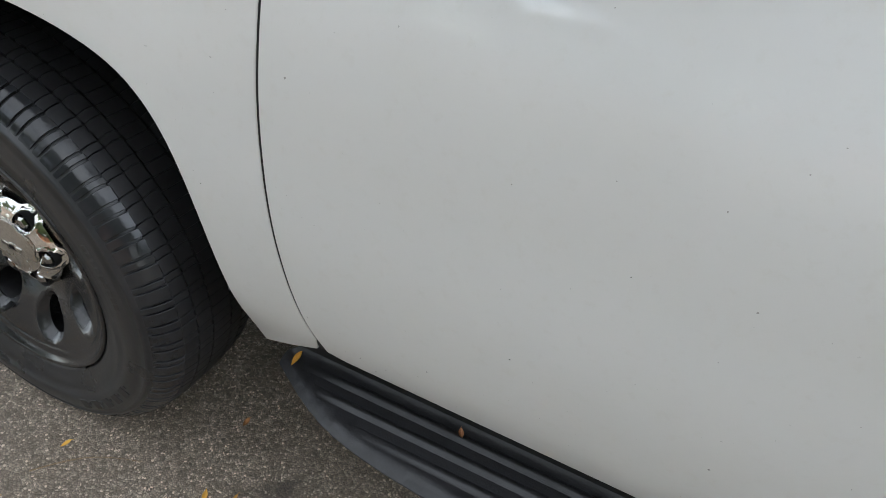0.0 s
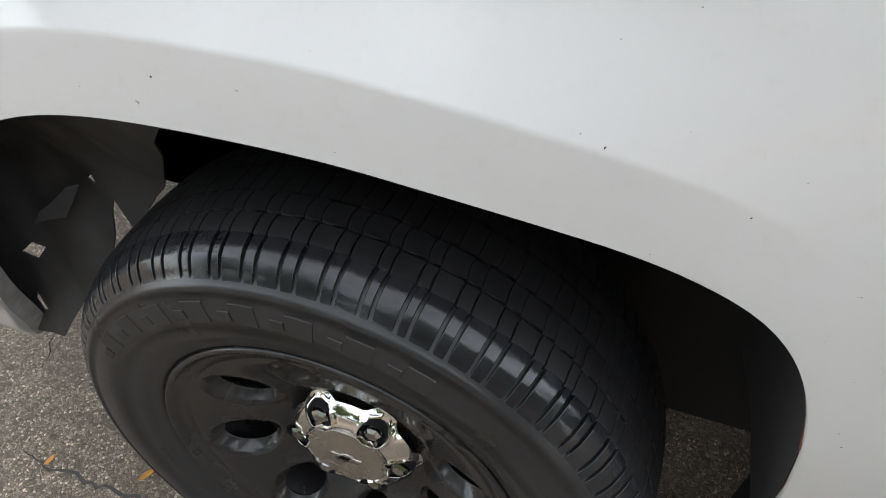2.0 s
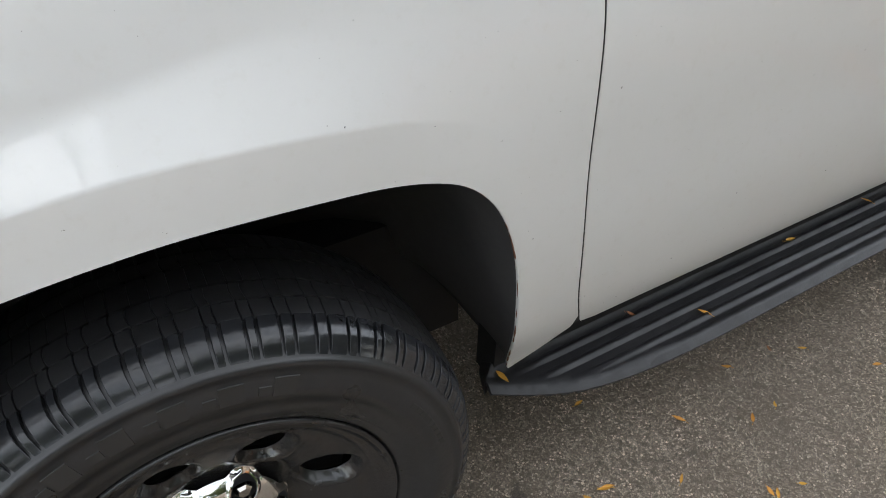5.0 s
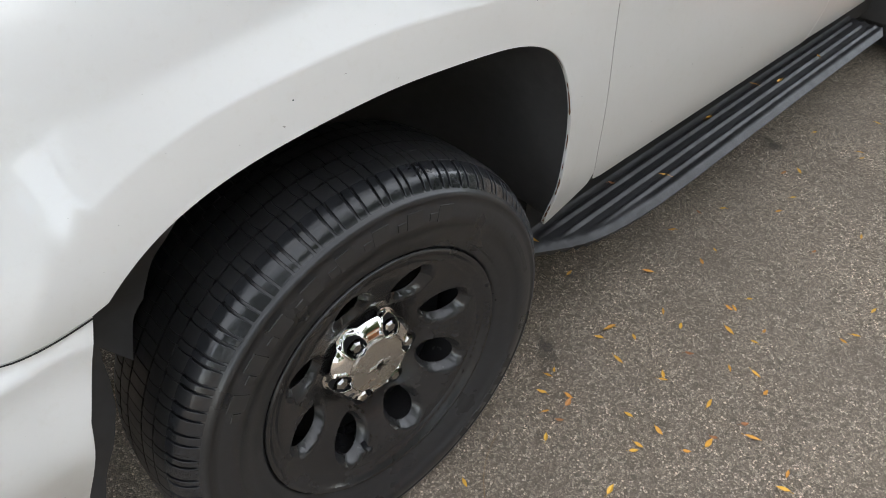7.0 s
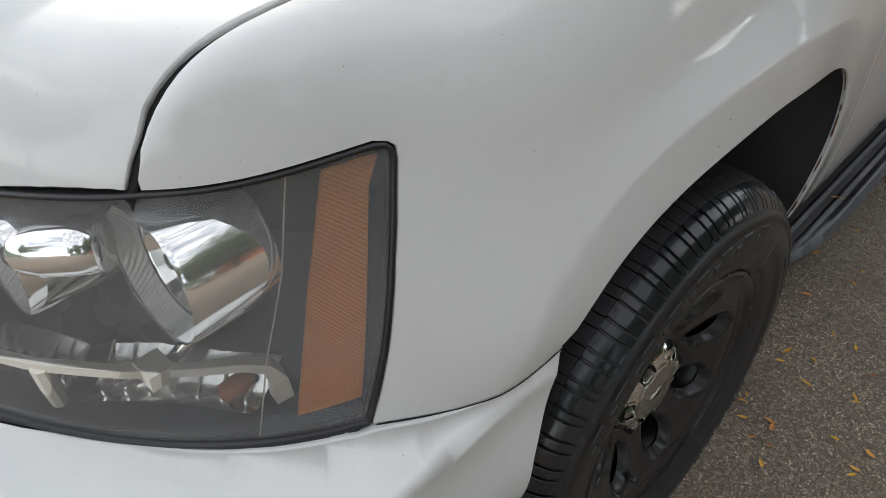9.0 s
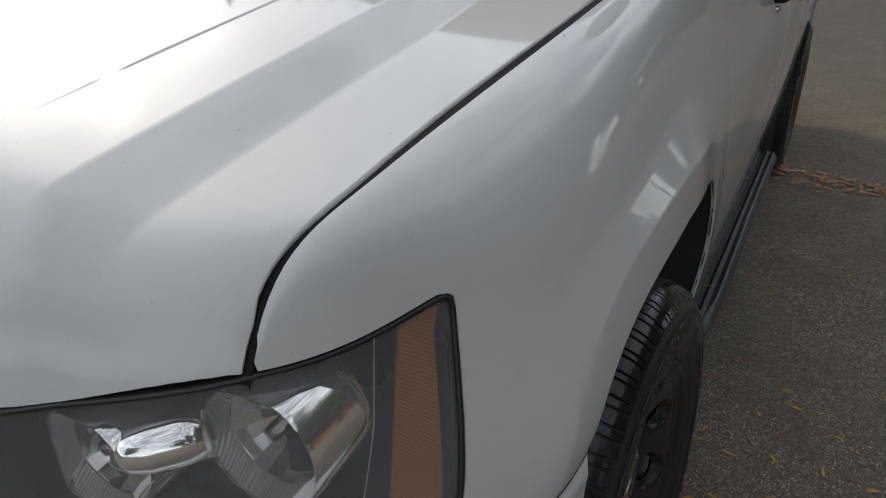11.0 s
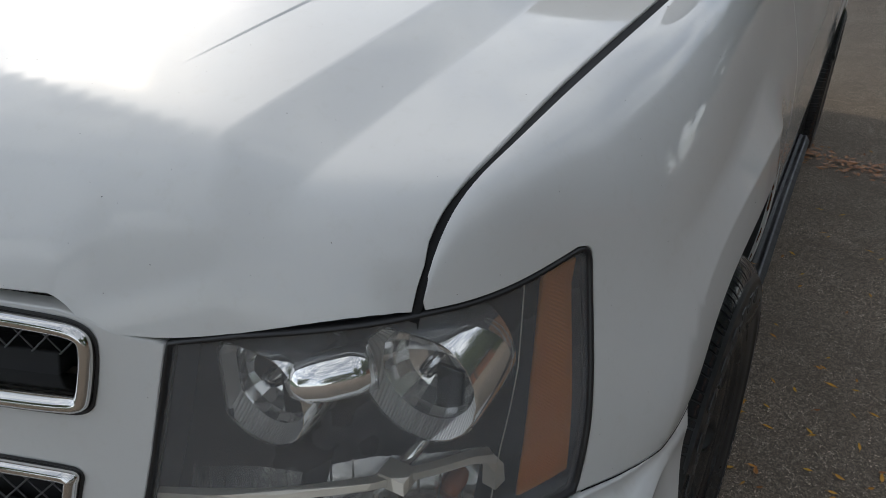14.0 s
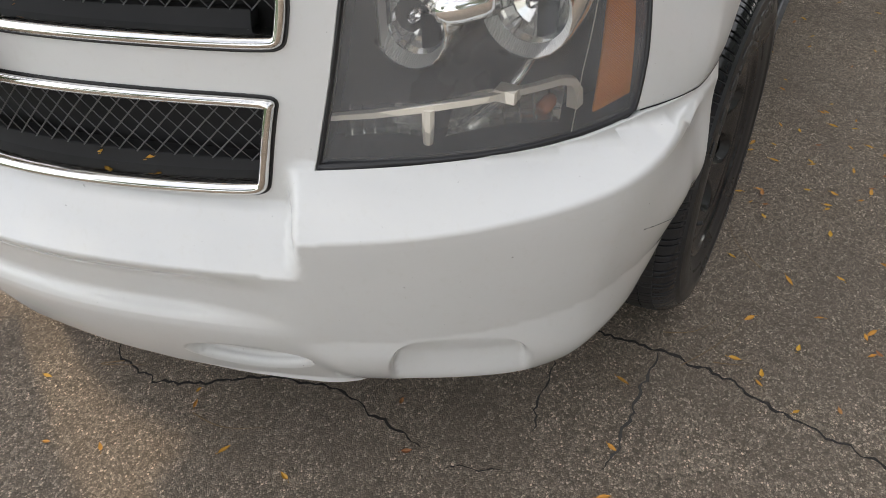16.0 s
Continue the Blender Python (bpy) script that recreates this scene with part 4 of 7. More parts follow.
def tread_rib(verts, faces, norms, y0, y1, count, slot, slant, phase=0.0, kink=0.0, uneven=0.0):
    """One ring of tread blocks between two grooves, cut by slots; wide and narrow blocks may alternate."""
    m = 10
    ys = np.linspace(y0, y1, m)
    step = 2 * math.pi / count
    rnd = random.Random(int(count * 7 + y0 * 1000))

    def start(i):
        return (i + (uneven if i % 2 else 0.0)) * step + phase + 0.10 * step * math.sin((i // 2) * 1.3)
    for i in range(count):
        a0, a1 = start(i), (start(i + 1) if i < count - 1 else start(0) + 2 * math.pi) - slot / 0.37
        k = len(verts)
        low = rnd.random() * 0.0004
        for j, y in enumerate(ys):
            sh = slant * (y - y0) / 0.37 + kink * math.sin((j / (m - 1)) * math.pi) / 0.37
            r = crown_at(y) - low
            fall = (crown_at(y + 0.003) - crown_at(y - 0.003)) / 0.006
            e = 0.0008 if j in (0, m - 1) else 0.0
            rim = 0.0010 / 0.37
            for q, (a, rr) in enumerate(((a0 + sh, r - GROOVE), (a0 + sh, r - 0.0012 - e), (a0 + sh + rim, r - e), (a1 + sh - rim, r - e), (a1 + sh, r - 0.0012 - e), (a1 + sh, r - GROOVE))):
                c, s = math.cos(a), math.sin(a)
                verts.append((rr * c, y, WZ + rr * s))
                if q in (2, 3):
                    n = Vector((c, -fall, s)).normalized()
                else:
                    n = Vector((s, 0, -c)) * (1 if q < 2 else -1)
                norms.append(tuple(n))
        for j in range(m - 1):
            for q in range(5):
                a, b = k + j * 6 + q, k + j * 6 + q + 1
                faces.append((a, a + 6, b + 6, b))
        faces.append(tuple(k + q for q in range(6)))
        faces.append(tuple(k + (m - 1) * 6 + q for q in range(5, -1, -1)))


def arc_bar(verts, faces, r0, r1, a0, a1, proud=0.0021, n=3):
    """A raised bar on the sidewall."""
    k = len(verts)
    for i in range(n + 1):
        a = a0 + (a1 - a0) * i / n
        for r, p in ((r0, -0.0005), (r0 + 0.0006, proud), (r1 - 0.0006, proud), (r1, -0.0005)):
            verts.append((r * math.cos(a), wall_at(r) - p, WZ + r * math.sin(a)))
    for i in range(n):
        for j in range(3):
            a = k + i * 4 + j
            faces.append((a, a + 1, a + 5, a + 4))
    faces.append((k + 3, k + 2, k + 1, k))
    e = k + n * 4
    faces.append((e, e + 1, e + 2, e + 3))


def letter(verts, faces, a, w, h0, h1):
    """A letter-sized raised block with a slanted foot, no characters."""
    arc_bar(verts, faces, h0, h1, a - w * 0.48, a + w * 0.10, 0.0014, n=2)
    arc_bar(verts, faces, h0 + 0.004, h1 - 0.010, a + w * 0.16, a + w * 0.46, 0.0014, n=1)


def wheel(name):
    prof = SIDEWALL + [(r - GROOVE, y) for r, y in CROWN_FULL[1:-1]] + [(0.338, 0.1785), (0.33, 0.186), (0.30, 0.190), (0.26, 0.184), (0.233, 0.170)]
    v, f = lathe(prof, 144, (0, 0, WZ))
    tyre = owner = mesh_part(name, squash(v), [q[::-1] for q in f], M["rubber"], truck, "worn black tyre on a black steel wheel")
    for y0, y1, n, slot, slant, kink, uneven, mat in ((-0.0580, -0.0195, 112, 0.0040, 0.004, 0.0015, 0.28, "shoulder"), (-0.0185, 0.006, 112, 0.0012, 0.003, 0.001, 0.28, "tread"), (0.010, 0.037, 112, 0.0003, 0.022, 0.002, 0.28, "tread"),
                                                      (0.041, 0.080, 112, 0.0002, -0.030, 0.0, 0.0, "tread"), (0.084, 0.109, 112, 0.0002, 0.016, 0.002, 0.0, "tread"), (0.113, 0.1780, 92, 0.0022, 0.004, 0.0, 0.0, "tread")):
        tv, tf, tn = [], [], []
        tread_rib(tv, tf, tn, y0, y1, n, slot, slant, 0.0, kink, uneven)
        mesh_part("tread_rib", squash(tv), tf, M[mat], tyre, normals=tn)
    lv, lf = [], []
    for i in range(8):
        letter(lv, lf, radians(150 - i * 11.2), radians(8.8), 0.2925, 0.3185)
    for i in range(5):
        letter(lv, lf, radians(-29 - i * 7.6), radians(6.0), 0.294, 0.315)
    for i in range(9):
        arc_bar(lv, lf, 0.262, 0.268, radians(196 + i * 2.6), radians(198 + i * 2.6), 0.0006, 1)
        arc_bar(lv, lf, 0.262, 0.268, radians(232 + i * 2.6), radians(234 + i * 2.6), 0.0006, 1)
        arc_bar(lv, lf, 0.300, 0.309, radians(12 + i * 2.4), radians(13.8 + i * 2.4), 0.0007, 1)
        arc_bar(lv, lf, 0.250, 0.254, radians(28 + i * 2.2), radians(29.6 + i * 2.2), 0.0005, 1)
    tagged(mesh_part("raised_lettering", lv, lf, M["letter"], tyre, smooth=False), "raised lettering as plain bars", kind="stuff")
    # the steel wheel
    rim = [(0.2348, -0.040), (0.2350, -0.0508), (0.2335, -0.0540), (0.2300, -0.0545), (0.2262, -0.0512), (0.2225, -0.0462), (0.2160, -0.0428), (0.2070, -0.0412), (0.2045, -0.036), (0.2040, 0.05), (0.20, 0.16), (0.23, 0.17)]
    v, f = lathe(rim, 96, (0, 0, WZ))
    mesh_part("rim", v, f, M["steel"], owner, "black painted steel rim")
    holes = []
    for i in range(8):
        a = radians(16.5 + 45 * i)
        holes.append([(0.154 * math.cos(a) + 0.0345 * math.cos(b) * math.cos(a) - 0.0265 * math.sin(b) * math.sin(a),
                       0.154 * math.sin(a) + 0.0345 * math.cos(b) * math.sin(a) + 0.0265 * math.sin(b) * math.cos(a)) for b in np.linspace(0, 2 * math.pi, 28, endpoint=False)])
    dish = Cubic([0.0, 0.05, 0.088, 0.105, 0.125, 0.150, 0.172, 0.190, 0.200, 0.2075], [0.016, 0.015, 0.013, 0.004, -0.009, -0.0200, -0.0290, -0.0360, -0.0390, -0.0405])

    def disc(uv):
        r = np.hypot(uv[:, 0], uv[:, 1])
        d = np.full(len(uv), 1.0)
        for h in holes:
            c = np.mean(h, 0)
            w = np.linalg.norm(uv - c, axis=1) < 0.07
            if w.any():
                d[w] = np.minimum(d[w], np.where(inside(uv[w], h), 0, near(uv[w], h)))
        q = np.clip(1 - d / 0.019, 0, 1)
        y = dish(np.clip(r, 0, 0.2075)) + 0.017 * q ** 2.2 - 0.0022 * S(q * 2.2) * (1 - S(q * 1.6 - 0.5))
        return np.stack([uv[:, 0], y, WZ + uv[:, 1]], 1)
    ring = [(0.2068 * math.cos(a), 0.2068 * math.sin(a)) for a in np.linspace(0, 2 * math.pi, 120, endpoint=False)]
    d = panel("disc", ring, disc, M["steel"], owner, step=0.0065, edge=0.005, holes=holes, depth=0.014, label="black steel wheel disc with eight oval holes")
    drum_v, drum_f = lathe([(0.0, 0.045), (0.19, 0.045), (0.197, 0.06), (0.197, 0.15)], 48, (0, 0, WZ))
    mesh_part("brake_shield", drum_v, drum_f, M["black"], owner)
    return tyre


def hub_cap(owner):
    """A chrome cap: a flat worn middle, a rounded band, and six open wells in which the nuts stand."""
    ph = radians(1)
    outline = []
    for a in np.linspace(0, 2 * math.pi, 132, endpoint=False):
        r = 0.0865 + 0.0065 * max(math.cos(6 * (a - ph)), -0.2)
        outline.append((r * math.cos(a), r * math.sin(a)))
    seats = [(0.0695 * math.cos(ph + i * math.pi / 3), 0.0695 * math.sin(ph + i * math.pi / 3)) for i in range(6)]
    wells = [[(cx + 0.0178 * math.cos(b), cz + 0.0178 * math.sin(b)) for b in np.linspace(0, 2 * math.pi, 26, endpoint=False)] for cx, cz in seats]

    def surface(uv):
        r = np.hypot(uv[:, 0], uv[:, 1])
        y = -0.0165 + 0.0045 * S((r - 0.058) / 0.012) + 0.022 * np.clip((r - 0.066) / 0.024, 0, 1) ** 2
        y = y + 0.005 * np.exp(-((r - 0.0535) / 0.0028) ** 2)              # the groove round the middle
        d = np.min([np.hypot(uv[:, 0] - cx, uv[:, 1] - cz) for cx, cz in seats], axis=0)
        y = y - 0.0042 * np.clip(1 - np.abs(d - 0.0192) / 0.0042, 0, 1) * S((r - 0.050) / 0.012)   # the wells' raised lips
        return np.stack([uv[:, 0], y, WZ + uv[:, 1]], 1)
    cap = panel("hub_cap", outline, surface, M["chrome"], owner, step=0.0042, edge=0.004, holes=wells, depth=0.007, round_=0.0015, label="scuffed chrome hub cap with six open nut wells")
    plate = []
    for a in np.linspace(0, 2 * math.pi, 150, endpoint=False):
        r = 0.0525
        c = max(math.cos(6 * (a - ph)), 0)
        plate.append(((r - 0.0035 * c ** 3) * math.cos(a), (r - 0.0035 * c ** 3) * math.sin(a)))
    panel("centre_plate", plate, lambda uv: np.stack([uv[:, 0], -0.0212 + 0.9 * (uv ** 2).sum(1), WZ + uv[:, 1]], 1), M["dullchrome"], cap, step=0.008, edge=0.004, depth=0.009, round_=0.0018, label="flat worn chrome middle plate")
    for i, (cx, cz) in enumerate(seats):
        v, f = lathe([(0.0182, -0.011), (0.0180, 0.012), (0.0, 0.012)], 24, (cx, 0, WZ + cz))
        mesh_part("nut_well", v, [q[::-1] for q in f], M["black"], cap)
        bm = bmesh.new()
        bmesh.ops.create_cone(bm, cap_ends=True, segments=6, radius1=0.0125, radius2=0.0118, depth=0.022, matrix=Matrix.Translation((cx, 0.000, WZ + cz)) @ Euler((radians(90), 0.4 * i, 0)).to_matrix().to_4x4())
        bmesh.ops.create_cone(bm, cap_ends=True, segments=6, radius1=0.0118, radius2=0.0082, depth=0.004, matrix=Matrix.Translation((cx, -0.0130, WZ + cz)) @ Euler((radians(90), 0.4 * i, 0)).to_matrix().to_4x4())
        part("wheel_nut", bm, M["nutchrome"], owner, smooth=False)
    # the emblem on the cap: a plain slanted double bar
    bm = bmesh.new()
    for w, h in ((0.021, 0.0048), (0.0075, 0.0095)):
        vs = box(bm, -w, w, -0.0222, -0.0195, -h, h)
        for q in vs:
            q.co.x += q.co.z * 0.5
            q.co.z += WZ
    rounded(bm, 0.0006, 1)
    part("cap_emblem", bm, M["dullchrome"], cap, "plain raised badge bar")
    return cap


for nm, x, y in (("front_wheel", 0.0, 0.0), ("rear_wheel", REAR_X, 0.015)):
    w = wheel(nm)
    hub_cap(w)
    bm = bmesh.new()
    a = radians(-108)
    tube(bm, [(0.168 * math.cos(a), -0.024, WZ + 0.168 * math.sin(a)), (0.172 * math.cos(a), -0.036, WZ + 0.172 * math.sin(a)), (0.166 * math.cos(a), -0.046, WZ + 0.166 * math.sin(a))], [0.0055, 0.0048, 0.0052], 10)
    part("valve", bm, M["trim"], w, "black rubber valve stem")
    w.location = (x, y, 0)
    if nm == "front_wheel":                      # slightly steered and cambered
        w.matrix_world = Matrix.Translation((x, y, WZ - 0.003)) @ Euler((radians(-2.2), 0, radians(-2.4))).to_matrix().to_4x4() @ Matrix.Translation((0, 0, -WZ))
    far = {}                                     # the same wheel on the passenger side
    for o in (w, *w.children_recursive):
        far[o] = o.copy()
        scene.collection.objects.link(far[o])
        far[o].parent = far.get(o.parent, o.parent)
    far[w].location = (x, 2 * YC - y, 0)
    far[w].rotation_euler = (0, 0, math.pi)

# ---- wheel housings ----
def liner(x0, a0, a1, y0, y1, name="arch_liner"):
    verts, faces = [], []
    n, m = 40, 8
    for i in range(n + 1):
        a = radians(a0 + (a1 - a0) * i / n)
        r = 0.470 + 0.012 * math.cos(2 * a)
        for j in range(m + 1):
            y = y0 + (y1 - y0) * j / m
            rr = r + 0.004 * math.sin(j * 1.3) * (j > 2)
            verts.append((x0 + 0.02 + rr * math.cos(a), y, 0.375 + rr * 1.02 * math.sin(a)))
    for i in range(n):
        for j in range(m):
            a = i * (m + 1) + j
            faces.append((a, a + 1, a + m + 2, a + m + 1))
    return mesh_part(name, verts, faces, M["liner"], truck, "dull black plastic wheel arch liner")


lv_, lf_ = [], []
arch = LIP(np.linspace(LIP_LEN * 0.30, LIP_LEN * 0.985, 70))
for x, z in arch:
    y0 = float(y_side(np.array([x]), np.array([z]))[0] - flare(np.array([x]), np.array([z]))[0])
    k = 1 / math.hypot(x, z - WZ)
    for dy, out in ((0.009, -0.001), (0.022, 0.004), (0.07, 0.006), (0.18, 0.004), (0.28, -0.010), (0.36, -0.045), (0.42, -0.11), (0.455, -0.20), (0.465, -0.34)):
        lv_.append((x + out * x * k, y0 + dy, z + out * (z - WZ) * k))
lf_ = [(i * 9 + j, i * 9 + j + 1, i * 9 + j + 10, i * 9 + j + 9) for i in range(69) for j in range(8)]
mesh_part("arch_liner", lv_, lf_, M["liner"], truck, "dull black plastic wheel arch liner")
liner(REAR_X, -20, 200, 0.0, 0.46)
# added black boxes whose colour stands in for the housing's deep shade
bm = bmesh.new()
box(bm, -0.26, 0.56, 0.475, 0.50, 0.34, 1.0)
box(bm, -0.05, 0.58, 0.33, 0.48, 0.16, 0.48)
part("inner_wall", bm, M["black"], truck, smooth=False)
bm = bmesh.new()
box(bm, REAR_X - 0.6, REAR_X + 0.6, 0.44, 0.47, 0.3, 1.0)
part("inner_wall", bm, M["liner"], truck, smooth=False)
# torn liner in front of the wheel, with two square holes through which the ground shows


def shard(bm, pts, th=0.004):
    a = [bm.verts.new(p) for p in pts]
    b = [bm.verts.new((p[0] - th, p[1], p[2] - th)) for p in pts]
    bm.faces.new(a)
    bm.faces.new(b[::-1])
    for i in range(len(a)):
        j = (i + 1) % len(a)
        bm.faces.new((a[i], b[i], b[j], a[j]))


def torn(uv):
    x, z = uv[:, 0], uv[:, 1]
    return np.stack([x, 0.03 + 0.35 * (np.minimum(z, 0.60) - 0.33) - 0.40 * np.maximum(z - 0.62, 0) + 0.004 * np.sin(x * 60 + z * 35), z], 1)


torn_edge = [(-0.590, 0.345), (-0.493, 0.333), (-0.461, 0.337), (-0.418, 0.410), (-0.371, 0.487), (-0.364, 0.520), (-0.361, 0.558), (-0.357, 0.574), (-0.327, 0.536), (-0.302, 0.585), (-0.283, 0.607), (-0.268, 0.650), (-0.24, 0.72), (-0.19, 0.80), (-0.17, 0.845),
             (-0.235, 0.832), (-0.308, 0.800), (-0.345, 0.774), (-0.378, 0.740), (-0.43, 0.70), (-0.60, 0.68)]
torn_holes = [[(-0.510, 0.460), (-0.484, 0.456), (-0.474, 0.472), (-0.493, 0.477)], [(-0.504, 0.384), (-0.490, 0.367), (-0.481, 0.378), (-0.497, 0.400)], [(-0.397, 0.588), (-0.380, 0.583), (-0.388, 0.598)]]
panel("torn_liner", torn_edge, torn, M["liner"], truck, step=0.03, edge=0.012, holes=torn_holes, depth=0.003, round_=0.001, label="torn black plastic liner with two square holes")
bm = bmesh.new()
shard(bm, [(-0.471, 0.080, 0.519), (-0.459, 0.088, 0.54), (-0.44, 0.093, 0.556), (-0.415, 0.102, 0.583), (-0.397, 0.107, 0.590), (-0.409, 0.096, 0.563), (-0.42, 0.088, 0.542), (-0.449, 0.085, 0.531)], 0.002)
part("bracket", bm, M["grey"], truck, "bent grey sheet bracket", smooth=False)
bm = bmesh.new()
shard(bm, [(-0.66, 0.27, 0.46), (-0.30, 0.27, 0.46), (-0.24, 0.27, 0.52), (-0.12, 0.27, 0.86), (-0.14, 0.27, 0.93), (-0.66, 0.27, 0.93)])
part("inner_wing", bm, M["liner"], truck, smooth=False)
rnd = random.Random(4)
# the bumper's dirty inner flange along the arch
edge_pts = np.array([p for p in LIP(np.linspace(LIP_LEN * 0.005, LIP_LEN * 0.20, 24))])
rows = []
for k, (dx, dy) in enumerate(((0.0, 0.0), (0.003, 0.006), (0.008, 0.018), (0.010, 0.026))):
    rows.append([(x - 0.002 + dx * 0.4, float(y_side(np.array([x]), np.array([z]))[0]) + 0.006 - 0.026 * float(S((0.72 - z) / 0.14)) + dy, z) for x, z in edge_pts])
verts = [p for r in rows for p in r]
n = len(edge_pts)
faces = [(k * n + i, k * n + i + 1, (k + 1) * n + i + 1, (k + 1) * n + i) for k in range(3) for i in range(n - 1)]
mesh_part("inner_flange", verts, faces, M["flange"], truck, "dirty greyish inner flange of the bumper")
# the rusty fold along the rear of the arch
bm = bmesh.new()
pts = [p for p in LIP(np.linspace(LIP_LEN * 0.72, LIP_LEN * 0.995, 40))]
tube(bm, [(x + 0.001 * rnd.uniform(-1, 1.5), float(y_side(np.array([x]), np.array([z]))[0] - flare(np.array([x]), np.array([z]))[0]) + 0.005, z) for x, z in pts], [0.0012 + 0.0014 * rnd.random() for _ in pts], 6)
part("arch_edge", bm, M["rust"], truck, "rusty worn fold along the wheel arch")

# ---- running board ----
EDGE = Cubic([0.47, 0.52, 0.585, 0.66, 0.743, 0.85, 1.1, 2.25], [0.055, 0.024, -0.010, -0.031, -0.042, -0.048, -0.049, -0.049])


BOARD_RIBS = (0.062, 0.028, -0.006)


def board_z(uv):
    x, y = uv[:, 0], uv[:, 1]
    e = EDGE(np.clip(x, 0.47, 2.25))
    z = np.full(len(uv), 0.290)
    d = y - e
    for yr in BOARD_RIBS:
        z += 0.0055 * np.clip((0.0085 - np.abs(y - yr)) / 0.0045, 0, 1) * S((d - 0.018) / 0.03) * S((x - 0.50) / 0.12)
    z -= 0.012 * np.clip(1 - d / 0.02, 0, 1) ** 2
    z += 0.004 * np.exp(-((d - 0.022) / 0.006) ** 2) * S((x - 0.7) / 0.2)
    z += 0.03 * S((y - 0.075) / 0.03)
    return np.stack([x, y, z], 1)


xs = np.linspace(0.475, 2.22, 60)
board_poly = [(float(x), float(EDGE(x))) for x in xs] + [(2.25, -0.03), (2.25, 0.10)] + [(1.0, 0.10), (0.60, 0.10), (0.51, 0.095), (0.478, 0.075)]
board_lines = [[(x0, yr + d), (2.2, yr + d)] for yr, x0 in zip(BOARD_RIBS, (0.53, 0.57, 0.66)) for d in (-0.0095, -0.0085, -0.004, 0.004, 0.0085, 0.0095)]
rb = panel("running_board", board_poly, board_z, M["board"], truck, step=0.014, edge=0.012, lines=board_lines, depth=0.045, round_=0.006, label="ribbed black plastic running board, scuffed")
bm = bmesh.new()
box(bm, 0.50, 2.45, 0.085, 0.14, 0.26, 0.47)
part("sill", bm, M["black"], truck, smooth=False)
# the dark inside of the engine bay and the floor
for nm, q in (("engine_block", (-0.60, 0.30, 0.50, 1.43, 0.42, 0.895)), ("floor_pan", (0.53, 4.1, 0.16, 1.77, 0.30, 0.46)), ("firewall", (0.30, 0.42, 0.50, 1.43, 0.46, 1.13)), ("bay_cover", (-0.62, 0.295, 0.19, 1.74, 0.90, 0.945))):
    bm = bmesh.new()
    box(bm, *q)
    part(nm, bm, M["liner"], truck, smooth=False)
# ---- headlamp ----


def lathe_x(profile, n, at, cut=None):
    """A surface of revolution about x: profile of (r, x)."""
    verts, faces = [], []
    m = len(profile)
    for i in range(n):
        a = 2 * math.pi * i / n
        for r, x in profile:
            y, z = r * math.cos(a), r * math.sin(a)
            if cut:
                y, z = cut(y, z)
            verts.append((at[0] + x, at[1] + y, at[2] + z))
    for i in range(n):
        for j in range(m - 1):
            a, b = i * m + j, ((i + 1) % n) * m + j
            faces.append((a, b, b + 1, a + 1))
    return verts, faces


